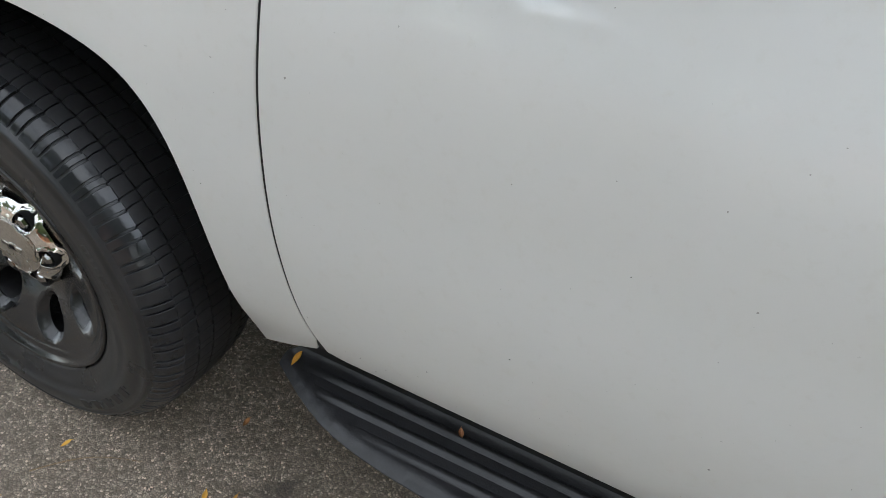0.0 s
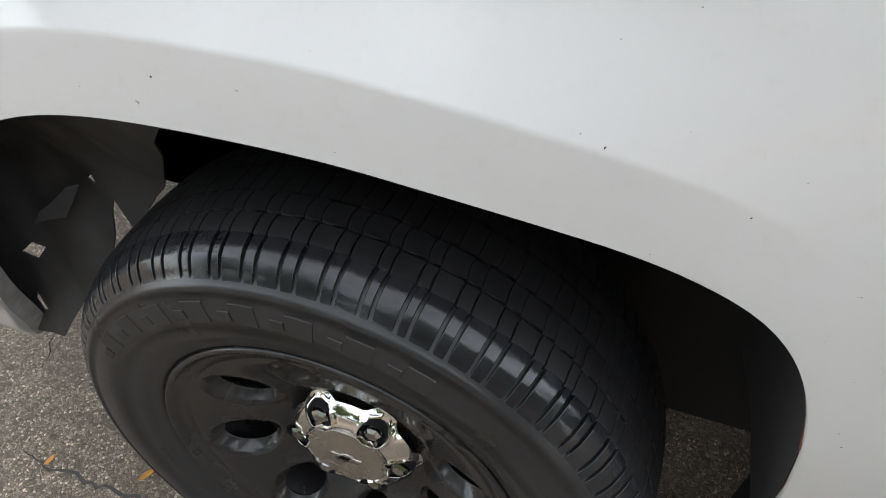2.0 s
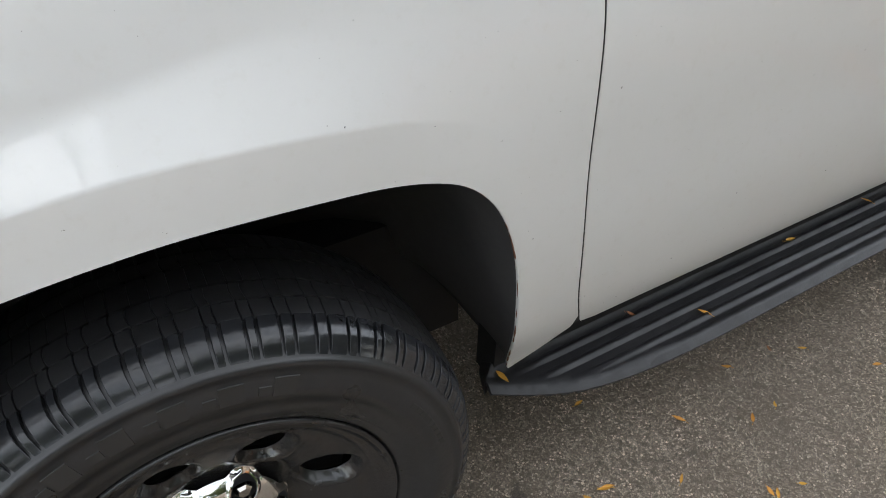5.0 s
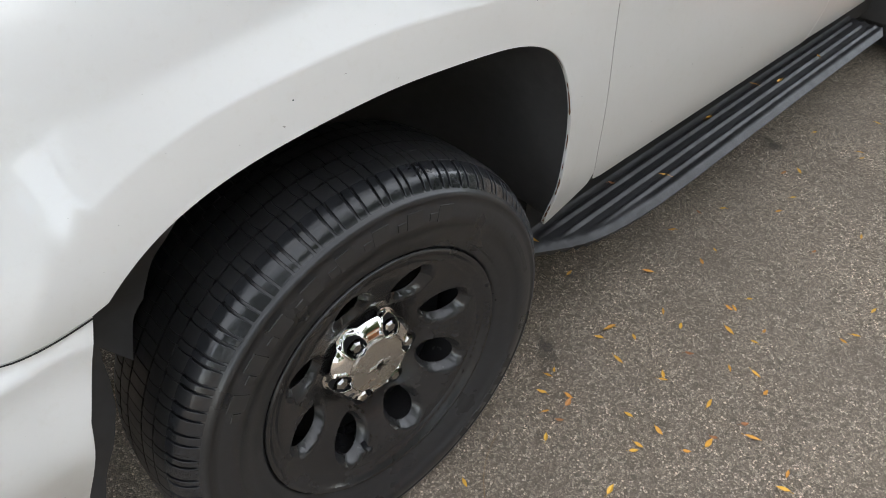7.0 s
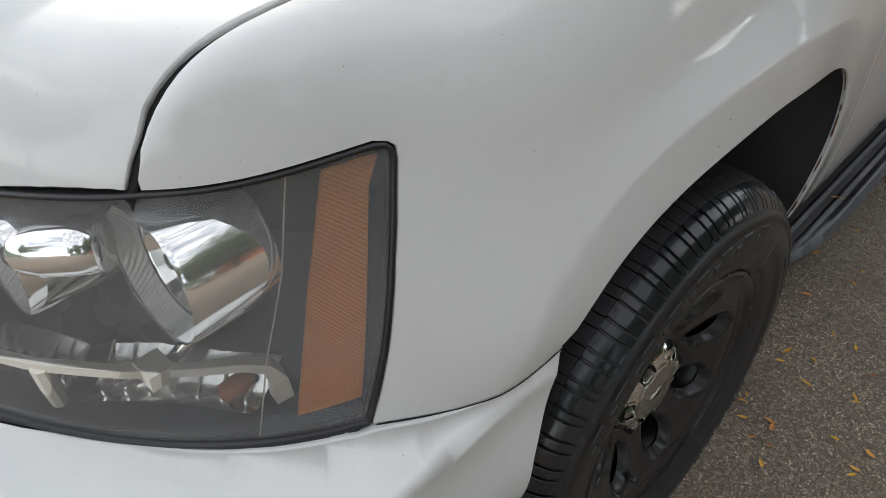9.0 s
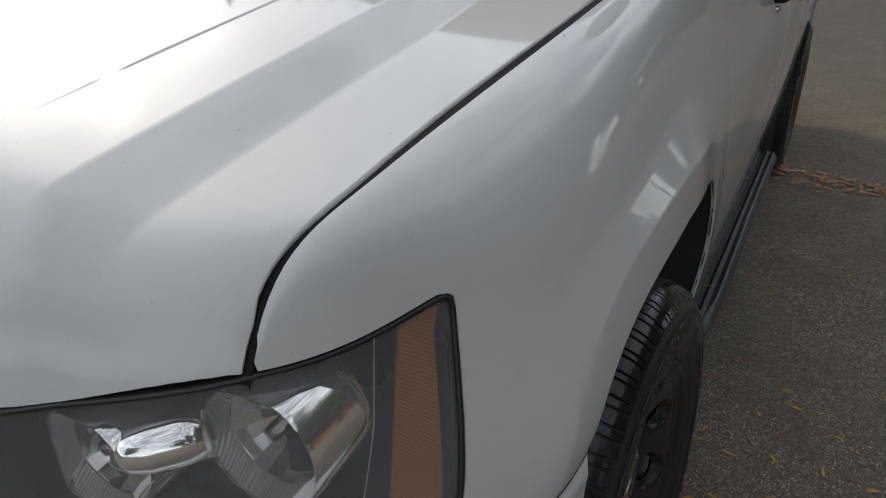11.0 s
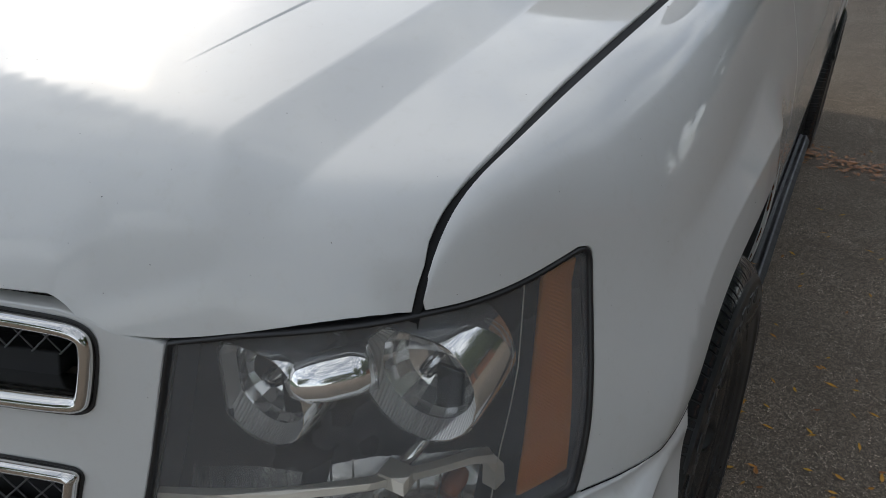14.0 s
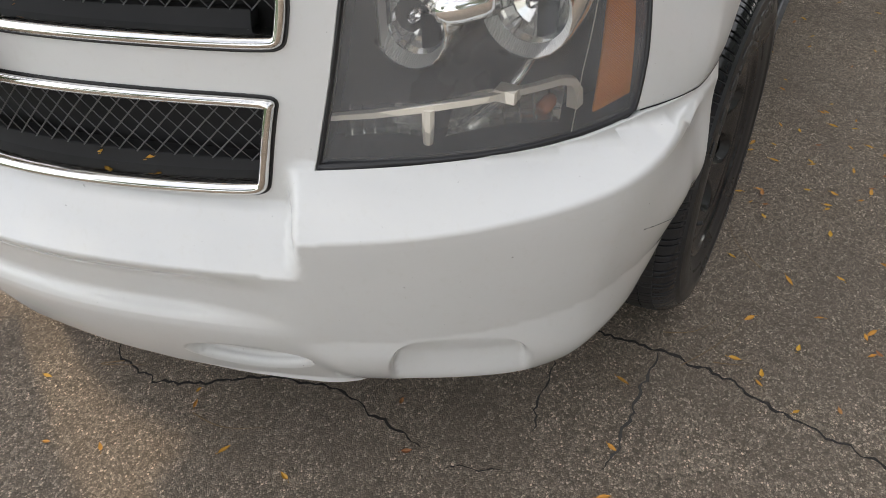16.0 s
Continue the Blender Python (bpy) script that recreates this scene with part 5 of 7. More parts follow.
def headlamp(flip):
    f = (lambda g: other(g)) if flip else (lambda g: g)
    sy = (lambda y: 2 * YC - y) if flip else (lambda y: y)

    def turn(v):
        return [(x, sy(y), z) for x, y, z in v]
    lens = panel("headlamp", shrink(LAMP, 0.002), f(smooth_in(0.004)), M["lens"], truck, step=0.02, edge=0.012, depth=0.006, flip=flip, label="headlamp with a slightly hazed clear lens, veiled pale for mirrored sky")
    lens.visible_shadow = False
    sweep("lamp_seal", LAMP, f(skin), [(-0.002, -0.012), (-0.001, 0.0005), (0.002, 0.001), (0.0038, -0.003), (0.0038, -0.02)] if not flip else [(0.0038, 0.02), (0.0038, 0.003), (0.002, -0.001), (-0.001, -0.0005), (-0.002, 0.012)], M["trim"], lens, "black rubber seal")
    sweep("lamp_carrier", LAMP, f(skin), [(0.006, -0.010), (-0.012, -0.012), (-0.030, -0.020)] if not flip else [(-0.030, 0.020), (-0.012, 0.012), (0.006, 0.010)], M["black"], lens)
    # the dark tub behind the lens
    tub = np.array(resample(shrink(LAMP, 0.004), 0.012))
    n = len(tub)
    rings = [f(smooth_in(d))(tub if k == 0 else np.array(shrink(tub, 0.004 * k))) for k, d in enumerate((0.008, 0.030, 0.060))]
    verts = np.concatenate(rings)
    faces = [(k * n + i, k * n + (i + 1) % n, (k + 1) * n + (i + 1) % n, (k + 1) * n + i) for k in range(2) for i in range(n)]
    mesh_part("tub_wall", verts, faces, M["housing"], lens)
    panel("tub_floor", shrink(LAMP, 0.006), f(smooth_in(0.062)), M["housing"], lens, step=0.03, edge=0.015, depth=0.002, flip=flip)
    # two reflector bowls
    for (x, y, z), r, deep in (((-0.738, 0.283, 0.888), 0.054, 0.05), ((-0.672, 0.158, 0.903), 0.059, 0.05)):
        shape = [(r * 0.98, 0.0), (r, 0.0), (r, 0.003), (r * 0.985, 0.006), (r * 0.90, 0.016), (r * 0.82, 0.022), (r * 0.74, 0.030), (r * 0.58, 0.042), (r * 0.30, deep), (0.0, deep + 0.004)]

        def trim(a, b, r=r):
            return min(a, 0.72 * r if r < 0.056 else r), min(b, 0.86 * r)
        v, q = lathe_x(shape, 20, (x, y, z), trim)
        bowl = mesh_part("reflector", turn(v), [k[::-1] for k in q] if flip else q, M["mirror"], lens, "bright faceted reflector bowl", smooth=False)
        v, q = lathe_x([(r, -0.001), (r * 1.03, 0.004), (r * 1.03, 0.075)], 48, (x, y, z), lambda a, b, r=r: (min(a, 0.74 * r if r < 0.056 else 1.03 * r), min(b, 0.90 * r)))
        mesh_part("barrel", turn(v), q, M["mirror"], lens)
        v, q = lathe_x([(r * 0.985, 0.0025), (r * 0.80, 0.020)], 48, (x, y, z), lambda a, b, r=r: (min(a, 0.70 * r if r < 0.056 else r), min(b, 0.84 * r)))
        mesh_part("fluted_band", turn([(a - 0.0012, b, c) for a, b, c in v]), q, M["facet"], lens)
        v, q = lathe_x([(0.0, -0.004), (0.007, -0.002), (0.008, 0.008), (0.006, 0.03)], 16, (x + 0.018, y, z + 0.004))
        mesh_part("bulb", turn(v), q, M["clear"], lens, "clear glass bulb")
        bm = bmesh.new()
        box(bm, x + 0.030, x + 0.034, sy(y) - 0.030, sy(y) - 0.004, z - 0.045, z + 0.005, None)
        part("shade", bm, M["housing"], lens, smooth=False)
    bm = bmesh.new()
    tube(bm, [(-0.735, sy(0.246), 0.908), (-0.728, sy(0.238), 0.912), (-0.716, sy(0.226), 0.914), (-0.698, sy(0.208), 0.918), (-0.684, sy(0.196), 0.920)], [0.010, 0.0185, 0.022, 0.0235, 0.023], 20)
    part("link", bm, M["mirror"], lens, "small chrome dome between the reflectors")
    # the pale bar with its two legs, and the clear reflectors below
    bm = bmesh.new()
    bar = [(-0.792, 0.372, 0.772), (-0.775, 0.320, 0.780), (-0.748, 0.256, 0.790), (-0.705, 0.192, 0.797), (-0.660, 0.146, 0.801), (-0.630, 0.122, 0.802), (-0.614, 0.112, 0.796), (-0.608, 0.108, 0.780), (-0.607, 0.107, 0.757)]
    tube(bm, [(x, sy(y), z) for x, y, z in bar], [0.0052, 0.0060, 0.0060, 0.0062, 0.0064, 0.0068, 0.0080, 0.0105, 0.0115], 4, up=(0.75, 0.6 if not flip else -0.6, 1))
    tube(bm, [(-0.747, sy(0.252), 0.790), (-0.745, sy(0.254), 0.765), (-0.742, sy(0.257), 0.736)], [0.0085, 0.0085, 0.0070], 8)
    box(bm, -0.695, -0.672, sy(0.172) - 0.014, sy(0.172) + 0.014, 0.790, 0.806)
    part("trim_bar", bm, M["lamp_bar"], lens, "beige plastic trim bar", smooth=False)

    def pan(a, b, z0, z1, out):
        """A slanted prismatic reflector tray between two plan points."""
        vs, fs = [], []
        m = 20
        for i in range(m + 1):
            t = i / m
            for u, dz in ((-0.25, z0 + 0.002), (0.0, z0), (0.35, z0 + (z1 - z0) * 0.30), (1.0, z1)):
                q = t + 0.10 * u
                x, y = a[0] + (b[0] - a[0]) * q, a[1] + (b[1] - a[1]) * q
                k = 0.0008 * (i % 2) * (u >= 0)
                vs.append((x + (0.034 * u + k) * 0.8, sy(y + (0.034 * u + k) * 0.6), dz + 0.006 * math.sin(t * 3.1)))
        for i in range(m):
            for j in range(3):
                q = i * 4 + j
                fs.append((q, q + 4, q + 5, q + 1))
        tray = mesh_part("tray", vs, fs, M["tray"], lens, "prismatic chrome tray")
        for i in range(7):                       # upright fins across the tray
            t = 0.08 + 0.14 * i
            x, y = a[0] + (b[0] - a[0]) * t, a[1] + (b[1] - a[1]) * t
            bm = bmesh.new()
            quad = [(x, sy(y), z0 + 0.002), (x + 0.030, sy(y + 0.020), z1 - 0.004), (x + 0.030, sy(y + 0.020), z1 + 0.003), (x, sy(y), z0 + 0.011)]
            p = [bm.verts.new(q) for q in quad] + [bm.verts.new((q[0] + 0.0016, q[1] - 0.0016, q[2])) for q in quad]
            for q in ((0, 1, 2, 3), (7, 6, 5, 4), (0, 4, 5, 1), (1, 5, 6, 2), (2, 6, 7, 3), (3, 7, 4, 0)):
                bm.faces.new([p[j] for j in q])
            bmesh.ops.recalc_face_normals(bm, faces=bm.faces[:])
            part("fin", bm, M["tray"], tray, smooth=False)
    pan((-0.775, 0.365), (-0.728, 0.265), 0.737, 0.764, 0)
    pan((-0.722, 0.240), (-0.625, 0.120), 0.742, 0.776, 0)
    v, q = lathe_x([(0.0, -0.012), (0.009, -0.008), (0.010, 0.01), (0.007, 0.02)], 16, (-0.640, 0.135, 0.768))
    mesh_part("signal_bulb", turn(v), q, M["bulb"], lens, "orange signal bulb")
    bm = bmesh.new()
    tube(bm, [(-0.700, sy(0.222), 0.752), (-0.664, sy(0.180), 0.788), (-0.640, sy(0.150), 0.845)], [0.006, 0.0075, 0.005], 8)
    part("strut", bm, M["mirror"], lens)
    # amber side reflector
    amb = s_at([(-0.618, 0.757), (-0.573, 0.771), (-0.529, 0.955), (-0.518, 0.9765), (-0.560, 0.9725), (-0.590, 0.88)])
    panel("side_reflector", amb, f(smooth_in(0.010)), M["amber"], lens, step=0.014, edge=0.01, depth=0.006, flip=flip, label="amber honeycomb side reflector")
    seam = s_at([(-0.645, 0.738), (-0.628, 0.82), (-0.604, 0.90), (-0.585, 0.980)])
    bm = bmesh.new()
    tube(bm, [tuple(p) for p in f(smooth_in(0.0065))(np.array(resample(seam, 0.02, False)))], 0.0007, 5)
    part("moulding_line", bm, M["lamp_bar"], lens)
    return lens


headlamp(False)
headlamp(True)

# ---- cab ----


def screen(uv):
    """The windscreen: u is y, v is z."""
    y, z = uv[:, 0], uv[:, 1]
    d = (y - YC) / 0.7
    return np.stack([0.340 + 0.10 * d ** 2 + (z - 1.19) / 0.68, y, z], 1)


def lean(z):
    return 0.162 + 0.27 * (z - 1.19)


zz = np.linspace(1.195, 1.80, 8)
screen_poly = [(float(lean(z)), float(z)) for z in zz[::-1]] + [(float(y), 1.195) for y in np.linspace(0.20, 2 * YC - 0.20, 14)] + [(2 * YC - float(lean(z)), float(z)) for z in zz]
windscreen = panel("windscreen", screen_poly, screen, M["windscreen"], truck, step=0.05, edge=0.03, depth=0.005, flip=True, label="greenish windscreen mirroring the cloudy sky")
windscreen.visible_shadow = False
inner = shrink(screen_poly, 0.042)
for _ in range(3):                               # rounded corners
    inner = [(a[0] * 0.75 + b[0] * 0.25, a[1] * 0.75 + b[1] * 0.25) for p, q in zip(inner, inner[1:] + inner[:1]) for a, b in ((p, q), (q, p))]
panel("screen_border", screen_poly, lambda uv: screen(uv) - (0.0015, 0, -0.001), M["trim"], windscreen, step=0.05, edge=0.03, depth=0.004, holes=[inner], flip=True, label="black edge of the windscreen")
# the dark cabin behind it
bm = bmesh.new()
box(bm, 0.62, 0.95, 0.20, 2 * YC - 0.20, 1.02, 1.16)
rounded(bm, 0.04, 3)
part("dashboard", bm, M["dash"], truck, "dark grey dashboard")
bm = bmesh.new()
box(bm, 1.75, 1.80, 0.20, 2 * YC - 0.20, 0.46, 1.80)
part("bulkhead", bm, M["black"], truck, smooth=False)
for y in (0.50, 1.43):
    bm = bmesh.new()
    box(bm, 1.30, 1.48, y - 0.25, y + 0.25, 0.75, 1.48)
    rounded(bm, 0.06, 3)
    part("seat", bm, M["dash"], truck)
bm = bmesh.new()
tube(bm, [(1.02, 0.50 + 0.19 * math.cos(a), 1.10 + 0.17 * math.sin(a)) for a in np.linspace(0, 2 * math.pi, 25)], 0.015, 8, cap=False)
part("steering_wheel", bm, M["trim"], truck)
# things on the glass
bm = bmesh.new()
line = [(float(a), float(b)) for a, b in zip(np.linspace(0.780, 0.930, 10) + 0.003 * np.sin(np.linspace(0, 4, 10)), np.linspace(1.230, 1.60, 10))]
tube(bm, [tuple(p - (0.002, 0, 0)) for p in screen(np.array(line))], 0.0012, 4)
part("glass_crack", bm, M["ink"], windscreen, "long thin dark crack")


def decal(u0, v0, u1, v1, h, name, mat, off=0.0025, parent=windscreen):
    """A flat strip on the windscreen between two (y, z)."""
    a, b = np.array([u0, v0]), np.array([u1, v1])
    t = (b - a) / np.linalg.norm(b - a)
    nrm = np.array([-t[1], t[0]]) * h / 2
    return panel(name, [tuple(a - nrm), tuple(b - nrm), tuple(b + nrm), tuple(a + nrm)], lambda uv: screen(uv) - (off, 0, -off * 0.6), mat, parent, step=0.05, edge=0.02, depth=0.0006, round_=0.0002, flip=True)


decal(0.335, 1.288, 0.225, 1.252, 0.015, "sticker", M["sticker"])
for i in range(9):
    a, b = 0.06 + i * 0.095, 0.06 + i * 0.095 + 0.07
    decal(0.335 - 0.11 * a, 1.288 - 0.036 * a, 0.335 - 0.11 * b, 1.288 - 0.036 * b, 0.006, "print", M["ink"], 0.0036)
ring = [(1.034 + 0.022 * math.cos(a), 1.429 + 0.017 * math.sin(a)) for a in np.linspace(0, 2 * math.pi, 20, endpoint=False)]
panel("round_sticker", ring, lambda uv: screen(uv) - (0.0025, 0, -0.0015), M["sticker"], windscreen, step=0.05, edge=0.01, depth=0.0006, round_=0.0002, flip=True)


# pillars, roof and side windows
def flank(uv):
    """The upper side: u is x, v from the belt (0) to the roof (1)."""
    x, v = uv[:, 0], uv[:, 1]
    y0, z0 = GAP_Y(x), gap_z(x)
    return np.stack([x, y0 + 0.02 + 0.16 * v + 0.06 * v ** 3, z0 + 0.012 + (1.84 - z0) * v], 1)


def pillar_x(v):
    """Where the windscreen's side lies along the pillar."""
    return 0.585 + 0.66 * v


front_edge = [(float(pillar_x(v)), float(v)) for v in np.linspace(0.0, 0.97, 12)]
flank_poly = front_edge + [(1.35, 1.0), (3.6, 1.0), (4.05, 0.8), (4.15, 0.0)] + [(x, 0.0) for x in np.linspace(4.0, 0.65, 20)]
win1 = [(0.72, 0.06), (1.52, 0.06), (1.55, 0.86), (1.28, 0.86), (0.80, 0.22)]
win2 = [(1.68, 0.06), (2.48, 0.06), (2.56, 0.86), (1.68, 0.86)]
win3 = [(2.70, 0.06), (3.85, 0.06), (3.70, 0.84), (2.72, 0.86)]
for fm, fl in ((flank, False), (other(flank), True)):
    frame_ = panel("upper_side", flank_poly, fm, M["paint"], truck, step=0.05, edge=0.03, depth=0.02, holes=[win1, win2, win3], flip=fl, label="white pillars and window frames")
    for wn in (win1, win2, win3):
        panel("side_window", shrink(wn, -0.012), lambda uv, fm=fm, fl=fl: fm(uv) + (0, -0.010 if fl else 0.010, 0), M["window"], frame_, step=0.06, edge=0.04, depth=0.004, flip=fl, label="dark tinted side window")
        sweep("window_seal", wn, fm, [(-0.012, 0.001), (-0.010, 0.004), (0.0, 0.004), (0.004, -0.008)] if not fl else [(0.004, 0.008), (0.0, -0.004), (-0.010, -0.004), (-0.012, -0.001)], M["trim"], frame_, "black window seal")
    # the pillar's inner face toward the glass
    vs = []
    for v in np.linspace(-0.20, 0.97, 14):
        p = fm(np.array([[pillar_x(v), v]]))[0]
        q = screen(np.array([[lean(p[2]) if not fl else 2 * YC - lean(p[2]), p[2]]]))[0]
        vs += [p, p * 0.65 + q * 0.35 + (-0.010, 0, 0.012), p * 0.25 + q * 0.75 + (-0.006, 0, 0.008), p * 0.25 + q * 0.75 + (-0.009, 0, 0.011), q + (-0.006, 0, 0.004)]
    mesh_part("pillar_face", vs, [(i * 5 + j, i * 5 + j + 1, i * 5 + j + 6, i * 5 + j + 5) for i in range(13) for j in range(2)], M["paint"], frame_, "white windscreen pillar")
    mesh_part("pillar_moulding", vs, [(i * 5 + j, i * 5 + j + 1, i * 5 + j + 6, i * 5 + j + 5) for i in range(13) for j in (3,)], M["trim"], frame_, "black strip beside the glass")
rv, rf = [], []
for i, x in enumerate(np.linspace(1.18, 4.05, 14)):
    for j, y in enumerate(np.linspace(0.33, 2 * YC - 0.33, 11)):
        d = abs(y - YC) / 0.635
        rv.append((x + 0.06 * (1 - d * d) * (-1 if i == 0 else 0), y, 1.84 + 0.07 * (1 - d ** 2.5) + 0.03 * math.sin((x - 1.18) / 2.87 * math.pi)))
rf = [(i * 11 + j, i * 11 + j + 1, (i + 1) * 11 + j + 1, (i + 1) * 11 + j) for i in range(13) for j in range(10)]
mesh_part("roof", rv, rf, M["paint"], truck, "white roof")
bm = bmesh.new()
box(bm, 4.02, 4.12, 0.14, 2 * YC - 0.14, 0.45, 1.86)
rounded(bm, 0.03, 2)
part("tailgate", bm, M["paint"], truck, "white tailgate")

# cowl between bonnet and windscreen
def cowl(uv):
    """u from the bonnet's rear edge (0) to the glass (1), v is y."""
    u, y = uv[:, 0], uv[:, 1]
    ye = YC - np.abs(y - YC)
    xa = HOOD_BACK(np.maximum(ye, 0.10)) - 0.02
    xb = 0.352 + 0.10 * ((y - YC) / 0.7) ** 2
    za = hood_z(xa, ye) - 0.034
    return np.stack([xa + (xb - xa) * u, y, za + (1.199 - za) * u + 0.012 * np.sin(np.clip(u, 0, 1) * 3.14)], 1)


cw = panel("cowl", [(0.0, 0.17), (1.0, 0.17), (1.0, 2 * YC - 0.17), (0.0, 2 * YC - 0.17)], cowl, M["plastic"], truck, step=0.04, edge=0.03, depth=0.03, label="black slatted cowl panel")
for k in range(6):
    bm = bmesh.new()
    tube(bm, [tuple(p + (0, 0, 0.005)) for p in cowl(np.array([(0.26 + 0.10 * k, y) for y in np.linspace(0.52, 2 * YC - 0.52, 24)]))], 0.0042, 6)
    part("slat", bm, M["trim"], cw)
panel("cowl_end", [(0.35, 0.145), (0.98, 0.145), (0.9, 0.24), (0.45, 0.27)], lambda uv: cowl(uv) + (0.0, 0, 0.007), M["greyplastic"], cw, step=0.03, edge=0.02, depth=0.02, label="dull grey cowl end piece")


def wiper(name, path, blade):
    bm = bmesh.new()
    tube(bm, [path[0], path[1]], [0.022, 0.020], 8, flat=0.8)
    tube(bm, path[1:], [0.021, 0.020, 0.019, 0.017, 0.013][:len(path) - 1], 8, flat=0.8)
    ob = part(name, bm, M["plastic"], truck, "black plastic wiper arm with its blade", smooth=False)
    bm = bmesh.new()
    tube(bm, blade, 0.011, 6, flat=1.5)
    part("blade", bm, M["trim"], ob)
    return ob


wiper("wiper", [(0.398, 0.335, 1.188), (0.402, 0.400, 1.208), (0.410, 0.465, 1.234), (0.408, 0.565, 1.260), (0.402, 0.72, 1.256), (0.395, 0.905, 1.248)], [(0.392, 0.54, 1.226), (0.378, 0.74, 1.228), (0.365, 0.92, 1.224), (0.358, 1.12, 1.212)])
wiper("wiper", [(0.322, 1.030, 1.186), (0.330, 1.085, 1.206), (0.345, 1.16, 1.236), (0.352, 1.26, 1.250), (0.372, 1.42, 1.243), (0.410, 1.58, 1.226)], [(0.350, 1.22, 1.218), (0.372, 1.40, 1.216), (0.41, 1.58, 1.208), (0.44, 1.68, 1.204)])


# mirrors
def blob(centre, size, e=2.6, seg=28, ring=16, shift=None):
    """A rounded block: a superellipsoid."""
    vs, fs = [], []

    def p(c, k):
        return math.copysign(abs(c) ** (2 / k), c)
    for i in range(ring + 1):
        b = -math.pi / 2 + math.pi * i / ring
        for j in range(seg):
            a = 2 * math.pi * j / seg
            q = [p(math.cos(b), e) * p(math.cos(a), e), p(math.cos(b), e) * p(math.sin(a), e), p(math.sin(b), e)]
            w = [centre[k] + size[k] * q[k] for k in range(3)]
            vs.append(tuple(shift(q, w) if shift else w))
    for i in range(ring):
        for j in range(seg):
            k = (j + 1) % seg
            fs.append((i * seg + j, i * seg + k, (i + 1) * seg + k, (i + 1) * seg + j))
    return vs, fs


def door_mirror(far):
    sy = (lambda y: 2 * YC - y - 0.05) if far else (lambda y: y)

    def shape(q, w):
        y = w[1]
        return (w[0] + 0.03 * q[1], y, w[2] - 0.012 * q[1] * (1 if q[2] < 0 else 0.4))
    v, f = blob((0.80, -0.078, 1.286), (0.070, 0.128, 0.084), 3.0, shift=shape)
    ob = mesh_part("door_mirror", [(a, sy(b), c) for a, b, c in v], f, M["plastic"], truck, "large textured black door mirror")
    bm = bmesh.new()
    vs = [(0.735, 0.125, 1.262), (0.80, 0.125, 1.262), (0.80, -0.03, 1.264), (0.755, -0.03, 1.264), (0.735, 0.118, 1.160), (0.80, 0.118, 1.160), (0.80, -0.06, 1.196), (0.755, -0.06, 1.196)]
    q = [bm.verts.new((a, sy(b), c)) for a, b, c in vs]
    for k in ((0, 1, 2, 3), (4, 7, 6, 5), (0, 4, 5, 1), (1, 5, 6, 2), (2, 6, 7, 3), (3, 7, 4, 0)):
        bm.faces.new([q[i] for i in k])
    rounded(bm, 0.008, 2)
    part("mirror_arm", bm, M["plastic"], ob)
    bm = bmesh.new()
    vs = [(0.70, 0.11, 1.20), (0.80, 0.10, 1.20), (0.765, 0.062, 1.118), (0.745, 0.066, 1.115), (0.70, 0.145, 1.20), (0.80, 0.14, 1.20), (0.765, 0.11, 1.118), (0.745, 0.11, 1.115)]
    q = [bm.verts.new((a, sy(b), c)) for a, b, c in vs]
    for k in ((0, 1, 2, 3), (4, 7, 6, 5), (0, 4, 5, 1), (1, 5, 6, 2), (2, 6, 7, 3), (3, 7, 4, 0)):
        bm.faces.new([q[i] for i in k])
    part("mirror_foot", bm, M["plastic"], ob, smooth=False)
    bm = bmesh.new()
    vs = [(0.735, 0.128, 1.215), (0.80, 0.128, 1.225), (0.80, 0.150, 1.42), (0.785, 0.150, 1.43)]
    q = [bm.verts.new((a, sy(b), c)) for a, b, c in vs] + [bm.verts.new((a, sy(b + 0.03), c)) for a, b, c in vs]
    for k in ((0, 1, 2, 3), (7, 6, 5, 4), (0, 4, 5, 1), (1, 5, 6, 2), (2, 6, 7, 3), (3, 7, 4, 0)):
        bm.faces.new([q[i] for i in k])
    part("mirror_sail", bm, M["plastic"], ob, smooth=False)
    return ob


door_mirror(False)
door_mirror(True)


def door_handle(x, z):
    yb = float(side(np.array([[x, float(v_of(np.array([x]), np.array([z]))[0])]]))[0, 1])
    bm = bmesh.new()
    tube(bm, [(x - 0.085, yb + 0.004, z), (x - 0.07, yb - 0.024, z), (x, yb - 0.036, z + 0.002), (x + 0.07, yb - 0.026, z), (x + 0.085, yb + 0.004, z)], [0.016, 0.017, 0.015, 0.017, 0.016], 10)
    ob = part("door_handle", bm, M["plastic"], truck, "black plastic door handle")
    v, f = blob((x - 0.02, yb + 0.004, z + 0.002), (0.075, 0.010, 0.036), 2.5, 20, 10)
    mesh_part("handle_cup", v, f, M["trim"], ob)
    v, f = blob((x - 0.060, yb - 0.010, z - 0.034), (0.006, 0.010, 0.010), 2.2, 12, 8)
    mesh_part("key_barrel", v, f, M["chrome"], ob)


door_handle(1.36, 1.030)
door_handle(2.40, 1.035)


